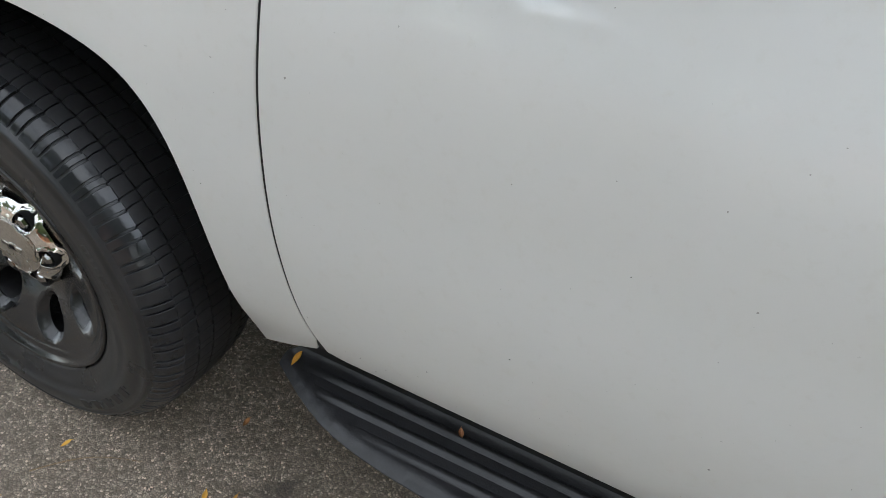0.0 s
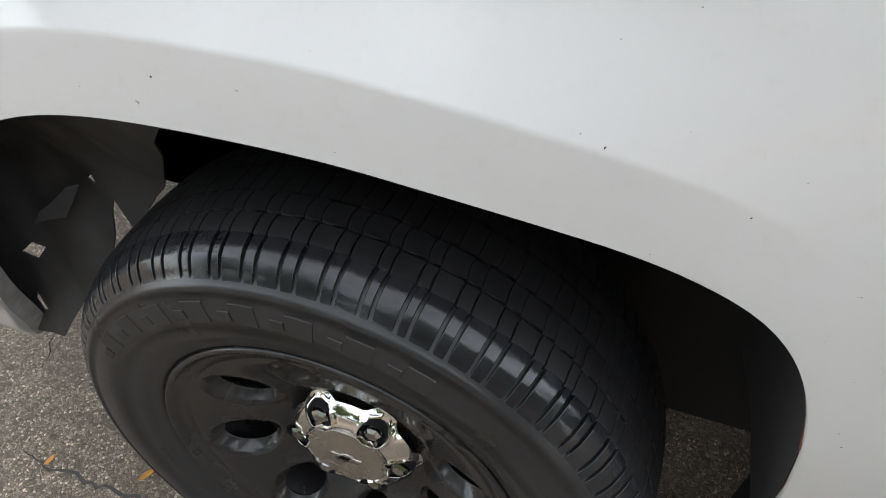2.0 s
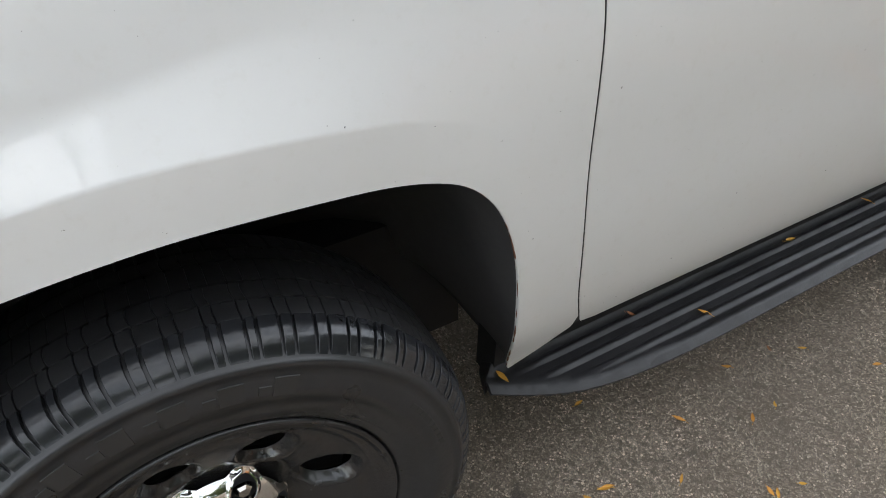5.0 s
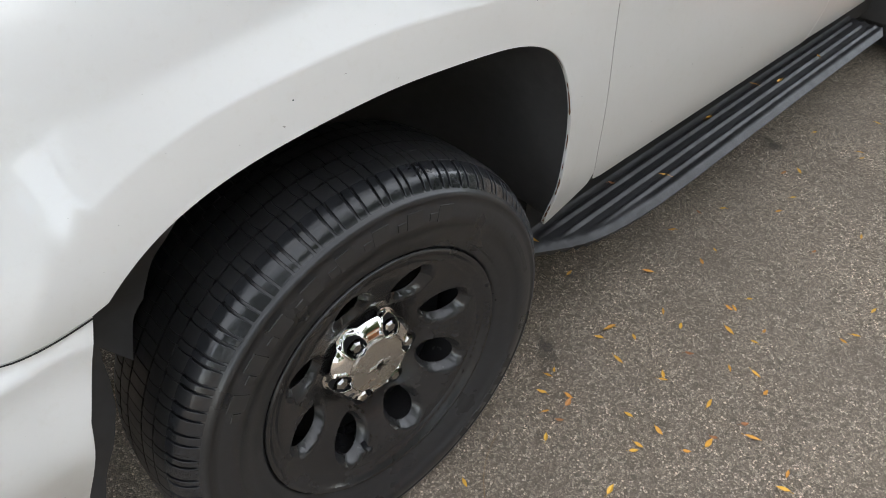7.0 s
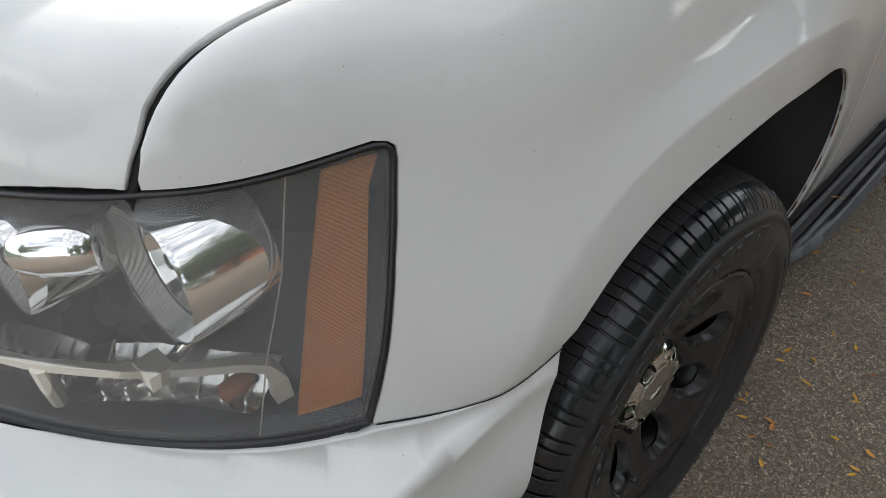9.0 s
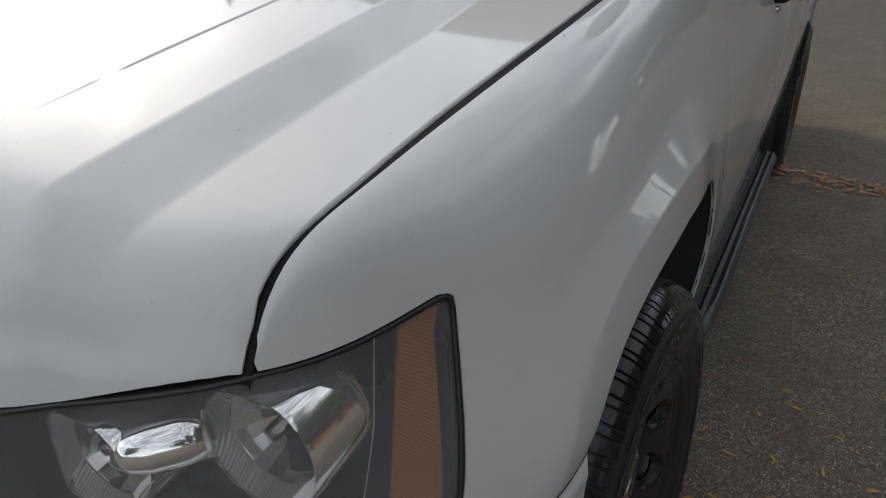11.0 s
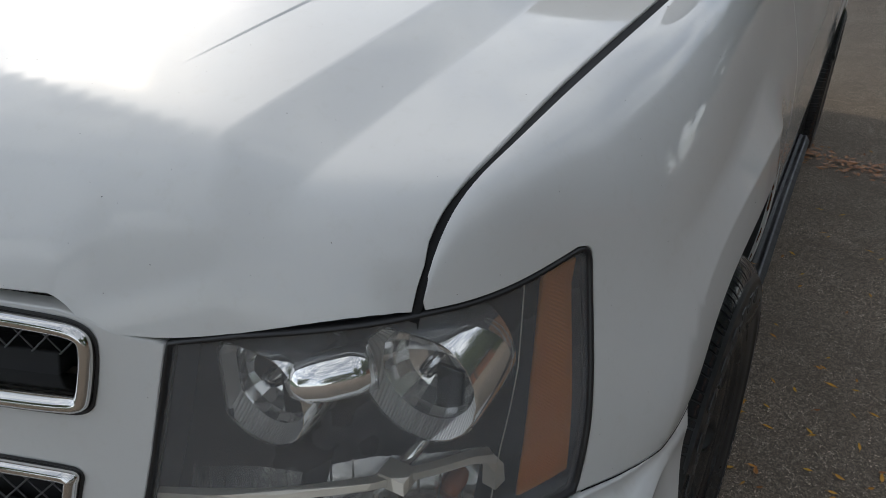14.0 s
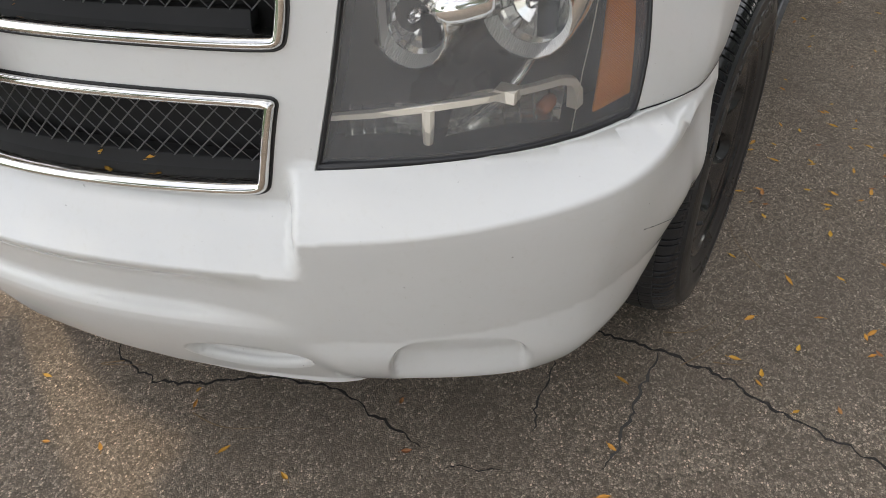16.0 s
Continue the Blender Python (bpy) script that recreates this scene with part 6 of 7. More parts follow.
def spotlight(far):
    sy = (lambda y: 2 * YC - y) if far else (lambda y: y)
    cx, cy, cz, r = (0.60, 0.125, 1.507, 0.069) if not far else (0.53, 0.125, 1.443, 0.068)
    tilt = Euler((0, radians(-10), radians(14 if not far else 10))).to_matrix()

    def place(v):
        return [tuple(Vector((cx, sy(cy), cz)) + tilt @ Vector((a, b, c))) for a, b, c in v]
    v, f = lathe_x([(r * 0.92, -0.030), (r, -0.034), (r * 1.02, -0.024), (r * 1.02, 0.0), (r * 0.95, 0.030), (r * 0.75, 0.058), (r * 0.4, 0.078), (0.0, 0.084)], 36, (0, 0, 0))
    ob = mesh_part("spotlight", place(v), f, M["trim"] if not far else M["greyplastic"], truck, "round pillar spotlight on a chrome arm")
    v, f = lathe_x([(0.0, 0.02), (r * 0.4, 0.006), (r * 0.8, -0.016), (r * 0.92, -0.028)], 36, (0, 0, 0))
    # the near bowl is coloured dark for the dark surroundings it mirrors
    mesh_part("reflector", place(v), f, M["facet"] if far else M["housing"], ob)
    v, f = lathe_x([(0.0, -0.034), (r * 0.5, -0.033), (r * 0.92, -0.029)], 36, (0, 0, 0))
    glassy = mesh_part("front_glass", place(v), f, M["clear"], ob)
    glassy.visible_shadow = False
    bm = bmesh.new()
    base = (0.66, sy(0.200), cz - r - 0.005)
    tube(bm, [base, (0.63, sy(0.165), cz - r - 0.008), (cx + 0.01, sy(cy + 0.01), cz - r - 0.004), (cx, sy(cy), cz - r * 0.9)], [0.011, 0.012, 0.013, 0.016], 10)
    part("arm", bm, M["chrome"], ob)
    bm = bmesh.new()
    tube(bm, [(0.655, sy(0.195), cz - r - 0.005), (0.70, sy(0.225), cz - r + 0.002)], 0.016, 10)
    part("arm_mount", bm, M["trim"], ob)


spotlight(False)
spotlight(True)



# chips and a long scratch in the paint
def chip(p, n, r, owner, k):
    """A small uneven dark chip lying on a surface."""
    rr = random.Random(k)
    n = Vector(n).normalized()
    a = n.orthogonal().normalized()
    b = n.cross(a)
    c = Vector(p) + n * 0.0006
    bm = bmesh.new()
    ring = [bm.verts.new(c + (a * math.cos(t) * 1.4 + b * math.sin(t)) * r * rr.uniform(0.45, 0.9)) for t in np.linspace(0, 2 * math.pi, 9)[:-1]]
    mid = bm.verts.new(c + n * 0.0005)
    for i in range(8):
        bm.faces.new((ring[i], ring[(i + 1) % 8], mid))
    part("paint_chip", bm, M["ink"], owner, smooth=False)


def side_at(x, z):
    q = np.array([[x, float(v_of(np.array([x]), np.array([z]))[0])]])
    p = side(q)[0]
    n = np.cross(side(q + (1e-3, 0))[0] - p, side(q + (0, 1e-3))[0] - p)
    return p, n if n[1] < 0 else -n


for k, (x, z, r, owner) in enumerate(((-0.102, 1.141, 0.0016, fender), (-0.115, 0.906, 0.0012, fender), (0.21, 0.93, 0.0010, fender), (0.31, 0.90, 0.0009, fender), (0.86, 0.62, 0.0016, door_front), (1.10, 0.58, 0.0014, door_front),
                                      (0.76, 0.52, 0.0014, door_front), (0.95, 0.80, 0.0010, door_front), (1.22, 0.72, 0.0012, door_front), (0.66, 0.475, 0.0011, door_front), (0.45, 0.70, 0.0009, fender))):
    p, n = side_at(x, z)
    chip(p, n, r, owner, k)
for k, (x, y, r) in enumerate(((-0.743, 0.429, 0.0012), (-0.498, 0.302, 0.0009), (-0.30, 0.42, 0.0008), (-0.55, 0.62, 0.0009))):
    chip((x, y, float(hood_z(np.array([x]), np.array([y]))[0])), (0, 0, 1), r, bonnet, 40 + k)
bm = bmesh.new()
way_ = curve([(1.024, 0.599), (1.061, 0.585), (1.104, 0.563), (1.150, 0.535)])
way_ = way_[0](np.linspace(0, way_[1], 26))
rnd = random.Random(77)
tube(bm, [tuple(p) for p in skin_in(-0.0003)(way_)], [max(0.0, 0.0012 * rnd.random() - 0.0003) + 0.0001 for _ in way_], 5)
part("scratch", bm, M["ink"], fascia, "thin dark scratch")
# ---- surroundings ----


def leaf_mesh(name, length, width, curl, mat):
    bm = bmesh.new()
    n = 6
    rows = []
    for i in range(n + 1):
        t = i / n
        w = width * math.sin(math.pi * t ** 0.85) * 0.5 + 0.0004
        z = 0.003 + curl * (2 * t - 1) ** 2 * 0.5
        rows.append([bm.verts.new((length * (t - 0.5), -w, z + w * 0.5)), bm.verts.new((length * (t - 0.5), 0, z)), bm.verts.new((length * (t - 0.5), w, z + w * 0.5))])
    for a, b in zip(rows, rows[1:]):
        bm.faces.new((a[0], b[0], b[1], a[1]))
        bm.faces.new((a[1], b[1], b[2], a[2]))
    tube(bm, [(-length * 0.5, 0, 0.003), (-length * 0.72, 0.003, 0.004)], 0.0007, 5)
    me = bpy.data.meshes.new(name)
    bm.to_mesh(me)
    bm.free()
    me.materials.append(mat)
    return me


def leaf_mat(name, a, b):
    k = Nodes(name)
    o = k.n("ObjectInfo")
    v = k.noise(120, 4, 0.6)
    col = k.mix(o.outputs["Random"], a, b)
    col = k.mix(k.ramp(v, [(0.45, 0.0), (0.75, 0.5)]), col, (0.16, 0.06, 0.012))
    k.set(Base_Color=col, Roughness=0.55)
    return k.m


M["leaf_y"] = leaf_mat("yellow_leaf", (0.72, 0.42, 0.05), (0.60, 0.27, 0.045))
M["leaf_b"] = leaf_mat("brown_leaf", (0.36, 0.15, 0.06), (0.52, 0.25, 0.08))
LEAVES = [leaf_mesh("leaf_form", 0.034, 0.012, 0.006, M["leaf_y"]), leaf_mesh("leaf_form", 0.028, 0.011, 0.010, M["leaf_y"]), leaf_mesh("leaf_form", 0.040, 0.011, 0.004, M["leaf_y"]),
          leaf_mesh("leaf_form", 0.030, 0.013, 0.014, M["leaf_b"])]
spots = [(0.94, -0.35), (0.95, -0.25), (0.88, -0.29), (0.74, -0.26), (0.77, -0.35), (0.80, -0.40), (0.63, -0.26), (1.21, -0.51), (1.53, -0.15), (1.05, -0.50), (0.65, -0.45), (0.63, -0.48), (0.57, -0.42), (0.50, -0.33), (0.49, -0.26), (0.40, -0.09), (0.42, -0.15), (0.56, -0.58), (0.31, -0.34), (0.69, -0.14), (0.68, -0.08), (0.76, 0.11), (0.92, -0.03), (1.12, 0.02), (1.25, 0.01), (1.32, -0.03), (1.63, -0.07), (1.68, -0.10), (1.95, -0.03), (1.94, -0.19)]
spots_front = [(-0.95, 1.14), (-1.07, 1.00), (-1.03, 0.89), (-0.92, 0.66), (-0.66, 0.40), (-0.68, -0.05), (-0.32, -0.34), (-0.28, -0.42), (-0.25, -0.26), (-0.04, -0.45), (-0.02, -0.46), (-0.08, -0.48), (-0.02, -0.35), (0.45, -0.07), (0.63, -0.08), (1.06, -0.11), (1.43, -0.15), (0.14, -0.38), (0.08, -0.27), (0.42, -0.32), (0.55, -0.42), (0.89, -0.35), (0.96, -0.26)]
more = [(-0.40, 0.0), (0.37, 0.07), (0.82, -0.14), (1.13, -0.11), (1.02, -0.27), (0.44, -0.32), (0.47, -0.07), (0.67, -0.08), (-0.83, 0.81), (-0.76, 0.33), (-0.14, -0.32), (-0.23, -0.20), (-0.57, -0.03), (-0.86, 0.79), (-0.28, -0.26)]
rnd = random.Random(11)
scatter = [(rnd.uniform(-0.3, 3.2), -0.12 - abs(rnd.gauss(0, 0.75))) for _ in range(70)] + [(rnd.uniform(-1.7, -0.9), rnd.uniform(-0.8, 1.2)) for _ in range(10)]


def drop_leaf(x, y, z, tilt=10):
    me = rnd.choices(LEAVES, (4, 3, 3, 2))[0]
    ob = new("leaf", me)
    ob.matrix_world = pose(x, y, z, rnd.uniform(-tilt, tilt), rnd.uniform(-tilt, tilt), rnd.uniform(0, 360))
    k = rnd.uniform(0.55, 0.9)
    ob.scale = (k, k, k)
    return tagged(ob, "small fallen yellow leaf on the asphalt" if me is not LEAVES[3] else "small curled brown leaf on the asphalt", "leaf", "fallen leaves")


for x, y in spots + spots_front + more + scatter:
    drop_leaf(x, y, 0.001)
for x, y, z in ((0.93, 0.0, 0.292), (1.25, 0.062, 0.297), (1.52, 0.07, 0.299), (1.60, 0.03, 0.296), (0.503, 0.062, 0.293), (1.85, 0.02, 0.296), (0.80, 0.065, 0.296)):
    tagged(drop_leaf(x, y, z, 6), "small fallen yellow leaf on the running board")
for y, z, d in ((0.78, 0.891, 0.035), (0.62, 0.688, 0.03), (0.70, 0.685, 0.03)):
    p = smooth_in(d)(np.array(y_at([(y, z)])))[0]
    tagged(drop_leaf(p[0], p[1], p[2], 25), "dry brown leaf caught in the grille")
for x, y, z in ((0.30, 0.545, 1.196), (0.36, 0.915, 1.262), (0.30, 0.70, 1.200)):
    tagged(drop_leaf(x, y, z, 25), "dry leaf lying on the cowl")


def litter():
    """The drift of leaves across the road."""
    verts, faces = [], []
    r = random.Random(3)
    for _ in range(900):
        t = r.random()
        y = -0.02 - 2.6 * t
        x = 2.90 + 0.10 * math.sin(y * 2.3) + r.gauss(0, 0.07) + 0.05 * y
        a, l, w = r.uniform(0, 6.3), r.uniform(0.012, 0.03), r.uniform(0.005, 0.010)
        z = 0.002 + abs(r.gauss(0, 0.006))
        k = len(verts)
        c, s = math.cos(a), math.sin(a)
        for u, v, h in ((-l, 0, 0.0), (0, -w, 0.003), (l, 0, 0.004), (0, w, 0.001)):
            verts.append((x + c * u - s * v, y + s * u + c * v, z + h + r.uniform(0, 0.003)))
        faces += [(k, k + 1, k + 2), (k, k + 2, k + 3)]
    ob = mesh_part("leaf_litter", verts, faces, M["leaf_b"], smooth=False)
    tagged(ob, "drift of dry brown leaves across the asphalt", "leaves", kind="stuff")


litter()


def twig(points, r, label="thin dry twig lying on the asphalt"):
    bm = bmesh.new()
    c, length = curve(points)
    tube(bm, [tuple(p) for p in c(np.linspace(0, length, 12))], [r * (1 - 0.06 * i) for i in range(12)], 5)
    tagged(part("twig", bm, M["twig"]), label, "twig", "twigs")


M["twig"] = plain("dry_twig", (0.30, 0.19, 0.09), 0.7, grain=100)
twig([(-0.84, 1.02, 0.002), (-0.87, 1.06, 0.003), (-0.83, 0.97, 0.003)], 0.0014)
twig([(-0.88, 0.78, 0.002), (-0.88, 0.70, 0.003), (-0.84, 0.62, 0.002)], 0.0012)
twig([(-0.22, -0.04, 0.002), (-0.19, -0.10, 0.003), (-0.13, -0.14, 0.002)], 0.0012)
twig([(0.10, -0.20, 0.002), (0.17, -0.13, 0.003), (0.26, -0.09, 0.002)], 0.0011)
twig([(-0.26, -0.16, 0.002), (-0.25, -0.20, 0.004), (-0.23, -0.24, 0.002)], 0.0012)
twig([(-0.30, -0.10, 0.002), (-0.20, -0.16, 0.002), (-0.08, -0.20, 0.003)], 0.0009)


def crack(points, width, seed, depth_mat):
    """A jagged flat ribbon laid on the asphalt as a crack."""
    r = random.Random(seed)
    c, length = curve(points)
    n = max(8, int(length / 0.011))
    p = c(np.linspace(0, length, n))
    verts, faces = [], []
    side_ = 0.0
    for i in range(n):
        t = p[min(i + 1, n - 1)] - p[max(i - 1, 0)]
        t /= np.linalg.norm(t)
        m = np.array([-t[1], t[0]])
        side_ = 0.72 * side_ + r.gauss(0, 0.0045)
        w = width * (0.35 + 0.9 * r.random()) * (min(i, n - 1 - i, 6) / 6 * 0.8 + 0.2)
        a, b = p[i] + m * (side_ + w / 2), p[i] + m * (side_ - w / 2)
        verts += [(a[0], a[1], 0.0012), (b[0], b[1], 0.0012)]
    faces = [(2 * i, 2 * i + 1, 2 * i + 3, 2 * i + 2) for i in range(n - 1)]
    return mesh_part("crack", verts, faces, depth_mat, GROUND, "dark open crack in the asphalt", smooth=False)


# the shade inside open cracks, put into the ribbon's colour
M["crack"] = plain("crack_shadow", (0.022, 0.019, 0.017), 0.95, grain=300, amount=0.6, dark=2.0)
M["seam"] = plain("old_seam", (0.085, 0.078, 0.070), 0.95, grain=300, amount=0.7, dark=0.6)
crack([(-0.24, 0.35), (-0.27, 0.15), (-0.281, 0.08), (-0.281, -0.045), (-0.284, -0.163), (-0.344, -0.335), (-0.376, -0.511), (-0.43, -0.80), (-0.46, -1.25)], 0.008, 1, M["crack"])
crack([(-0.80, 1.091), (-0.846, 0.964), (-0.79, 0.80), (-0.725, 0.694), (-0.709, 0.525), (-0.73, 0.346), (-0.74, 0.30)], 0.0065, 2, M["crack"])
crack([(-0.70, 0.12), (-0.718, 0.163), (-0.745, 0.21), (-0.773, 0.258)], 0.003, 3, M["crack"])
crack([(-0.281, -0.045), (-0.42, -0.040), (-0.576, -0.035), (-0.63, -0.03)], 0.007, 4, M["seam"])
crack([(-0.369, 0.142), (-0.50, 0.142), (-0.634, 0.139)], 0.004, 5, M["seam"])

# ---- kerb, lawn and house ----
M["grass"] = plain("lawn", (0.055, 0.105, 0.022), 0.85, grain=14, amount=0.8, dark=0.5)
M["concrete"] = plain("kerb_concrete", (0.40, 0.38, 0.35), 0.85, grain=40, amount=0.5, bump=0.2)
M["brick"] = plain("brown_brick", (0.34, 0.15, 0.075), 0.85, grain=9, amount=0.5, bump=0.2)
M["whitepaint"] = plain("white_paint", (0.66, 0.65, 0.62), 0.5, grain=30)
M["darkframe"] = plain("dark_metal_frame", (0.03, 0.03, 0.032), 0.4)
M["roofing"] = plain("shingle_roof", (0.11, 0.09, 0.08), 0.9, grain=20, amount=0.6)
M["bark"] = plain("bark", (0.10, 0.075, 0.055), 0.9, grain=18, amount=0.7, bump=0.5)


def foliage(name, a, b):
    k = Nodes(name)
    g = k.n("NewGeometry")
    col = k.mix(g.outputs["Random Per Island"], a, b)
    k.set(Base_Color=col, Roughness=0.6)
    return k.m


M["foliage"] = foliage("tree_leaves", (0.035, 0.065, 0.016), (0.085, 0.115, 0.03))
bm = bmesh.new()
box(bm, -60, 160, 2.55, 2.70, -0.05, 0.13)
rounded(bm, 0.02, 2)
tagged(part("kerb", bm, M["concrete"]), "pale concrete kerb beside the road", "kerb", kind="structure")


def lawn_z(x, y):
    return 0.125 + 0.80 * float(S((y - 2.7) / 10.5)) + 0.02 * math.sin(x * 1.7 + y)


lv, lf = [], []
xs, ys = np.linspace(-60, 160, 90), np.concatenate([np.linspace(2.69, 14, 16), [20, 40, 120]])
for x in xs:
    for y in ys:
        lv.append((x, y, lawn_z(x, y)))
lf = [(i * len(ys) + j, (i + 1) * len(ys) + j, (i + 1) * len(ys) + j + 1, i * len(ys) + j + 1) for i in range(len(xs) - 1) for j in range(len(ys) - 1)]
tagged(mesh_part("lawn", lv, lf, M["grass"]), "shaded green lawn rising towards a house", "lawn", kind="structure")
gv, gf = [], []
for _ in range(16000):
    x, y = rnd.uniform(1.0, 11.0), rnd.uniform(2.75, 13.0)
    z, a, h = lawn_z(x, y), rnd.uniform(0, 6.3), rnd.uniform(0.04, 0.09)
    k = len(gv)
    c, s = math.cos(a) * 0.008, math.sin(a) * 0.008
    gv += [(x - c, y - s, z), (x + c, y + s, z), (x + rnd.gauss(0, 0.02), y + rnd.gauss(0, 0.02), z + h)]
    gf.append((k, k + 1, k + 2))
tagged(mesh_part("grass", gv, gf, M["foliage"], smooth=False), "blades of grass on the lawn", "grass", kind="stuff")


def house(x0, x1, y, z, deep, high, name_label, door_x=None):
    h = empty("house", name_label, "house", Matrix.Translation((0, 0, 0)))
    sgn = 1 if deep > 0 else -1
    bm = bmesh.new()
    if door_x:
        box(bm, x0, door_x - 0.5, y, y + 0.25 * sgn, z - 0.9, z + high)
        box(bm, door_x + 0.5, x1, y, y + 0.25 * sgn, z - 0.9, z + high)
        box(bm, door_x - 0.5, door_x + 0.5, y, y + 0.25 * sgn, z + 2.1, z + high)
        box(bm, door_x - 0.5, door_x + 0.5, y, y + 0.25 * sgn, z - 0.9, z)
    else:
        box(bm, x0, x1, y, y + 0.25 * sgn, z - 0.9, z + high)
    box(bm, x0, x0 + 0.25, y + 0.25 * sgn, y + deep, z - 0.9, z + high)
    box(bm, x1 - 0.25, x1, y + 0.25 * sgn, y + deep, z - 0.9, z + high)
    box(bm, x0, x1, y + deep, y + deep + 0.25 * sgn, z - 0.9, z + high)
    part("wall", bm, M["brick"], h, "brown brick wall", smooth=False)
    bm = bmesh.new()
    a = [bm.verts.new(p) for p in ((x0 - 0.4, y - 0.4 * sgn, z + high), (x1 + 0.4, y - 0.4 * sgn, z + high), (x1 + 0.4, y + deep + 0.4 * sgn, z + high), (x0 - 0.4, y + deep + 0.4 * sgn, z + high), (x0 + 1.5, y + deep / 2, z + high + 2.2), (x1 - 1.5, y + deep / 2, z + high + 2.2))]
    for q in ((0, 1, 5, 4), (1, 2, 5), (2, 3, 4, 5), (3, 0, 4), (0, 3, 2, 1)):
        bm.faces.new([a[i] for i in q])
    part("roof", bm, M["roofing"], h, "dark shingle roof", smooth=False)
    if door_x:
        bm = bmesh.new()
        box(bm, door_x - 0.5, door_x - 0.42, y - 0.03, y + 0.08, z, z + 2.1)
        box(bm, door_x + 0.42, door_x + 0.5, y - 0.03, y + 0.08, z, z + 2.1)
        box(bm, door_x - 0.42, door_x + 0.42, y - 0.03, y + 0.08, z + 2.02, z + 2.1)
        box(bm, door_x - 0.42, door_x + 0.42, y - 0.03, y + 0.08, z + 1.30, z + 1.38)
        fr = part("door_frame", bm, M["darkframe"], h, "dark metal door frame", smooth=False)
        bm = bmesh.new()
        box(bm, door_x - 0.42, door_x + 0.42, y + 0.02, y + 0.06, z, z + 2.02)
        d = part("door", bm, M["whitepaint"], h, "white barred security door", smooth=False)
        for i in range(7):
            bm = bmesh.new()
            box(bm, door_x - 0.39 + 0.125 * i, door_x - 0.375 + 0.125 * i, y - 0.005, y + 0.015, z + 0.05, z + 2.0)
            part("bar", bm, M["darkframe"], d, smooth=False)
        bm = bmesh.new()
        box(bm, door_x - 1.0, door_x + 1.4, y - 1.1, y - 0.005, z - 0.85, z - 0.04)
        part("porch", bm, M["concrete"], h, "concrete porch step", smooth=False)
    return h


house(4.6, 10.2, 14.0, 0.95, 8.0, 2.9, "brown brick house with a white barred door", 7.95)
house(2.0, 12.0, -15.0, 0.3, -7.0, 2.9, "low brick house across the street", None)


def tree(height, spread, seed, leaves=2600, size=0.16, trunk=0.18):
    r = random.Random(seed)
    t = empty("tree", "broad leafy tree with a dark crown", "tree", Matrix.Identity(4), "street trees")
    bm = bmesh.new()
    tube(bm, [(0, 0, -0.1), (0.03, 0.02, height * 0.18), (0.0, 0.05, height * 0.36), (0.08, 0.0, height * 0.6)], [trunk * 1.3, trunk, trunk * 0.8, trunk * 0.4], 9)
    ends = []
    for i in range(9):
        a = i * 2.4 + r.uniform(-0.4, 0.4)
        z0 = height * r.uniform(0.25, 0.5)
        e = (math.cos(a) * spread * r.uniform(0.5, 0.95), math.sin(a) * spread * r.uniform(0.5, 0.95), height * r.uniform(0.48, 0.92))
        m = (e[0] * 0.45, e[1] * 0.45, (z0 + e[2]) / 2 + 0.2)
        tube(bm, [(0, 0, z0), m, e], [trunk * 0.45, trunk * 0.28, trunk * 0.08], 6)
        ends += [e, m]
    ends.append((0, 0, height * 0.95))
    part("trunk", bm, M["bark"], t, "tapered brown trunk with limbs")
    vs, fs = [], []
    for _ in range(leaves):
        e = r.choice(ends)
        s = spread * 0.24
        p = Vector((e[0] + r.gauss(0, s), e[1] + r.gauss(0, s), e[2] + r.gauss(0, s * 0.7)))
        if p.z < height * 0.2:
            continue
        u = Vector((r.gauss(0, 1), r.gauss(0, 1), r.gauss(0, 0.6))).normalized()
        v = u.cross(Vector((r.gauss(0, 1), r.gauss(0, 1), r.gauss(0, 1)))).normalized()
        w = size * r.uniform(0.6, 1.5)
        k = len(vs)
        vs += [p - u * w, p - v * w * 0.45, p + u * w, p + v * w * 0.45]
        fs += [(k, k + 1, k + 2, k + 3)]
    mesh_part("crown", vs, fs, M["foliage"], t, "uneven crown of small dark green leaves", smooth=False)
    return t


big = tree(9.0, 3.6, 5, 9000, 0.20)
big.location = (13.8, 19.0, 0.9)
big.scale = (0.76, 0.76, 0.76)
for x, y, k, a in ((18.0, 14.5, 1.05, 40), (23.0, 19.5, 1.15, 250), (10.5, 23.5, 0.74, 100), (24.0, 12.0, 1.0, 200), (30.0, 17.0, 1.25, 300), (4.0, 26.0, 0.8, 20), (-4.0, 24.0, 0.9, 70), (38.0, 9.5, 1.1, 150), (52.0, 7.0, 1.3, 60), (64.0, 12.0, 1.4, 10), (70.0, -2.5, 1.5, 80), (62.0, -11.0, 1.4, 250), (46.0, -12.0, 1.2, 30), (14.3, 13.2, 0.62, 80)):
    c = copy_thing(big, Matrix.Translation((x, y, 0.5)) @ Matrix.Rotation(radians(a), 4, "Z"))
    c.scale = (k, k, k)
for x, y, k, a in ((-9.0, -16.0, 1.1, 15), (0.5, -18.5, 1.2, 120), (15.0, -15.0, 1.15, 260), (26.0, -14.0, 1.2, 310), (-18.0, -13.0, 1.2, 200), (-20.0, 6.0, 1.2, 45)):
    c = copy_thing(big, Matrix.Translation((x, y, 0.0)) @ Matrix.Rotation(radians(a), 4, "Z"))
    c.scale = (k, k, k)


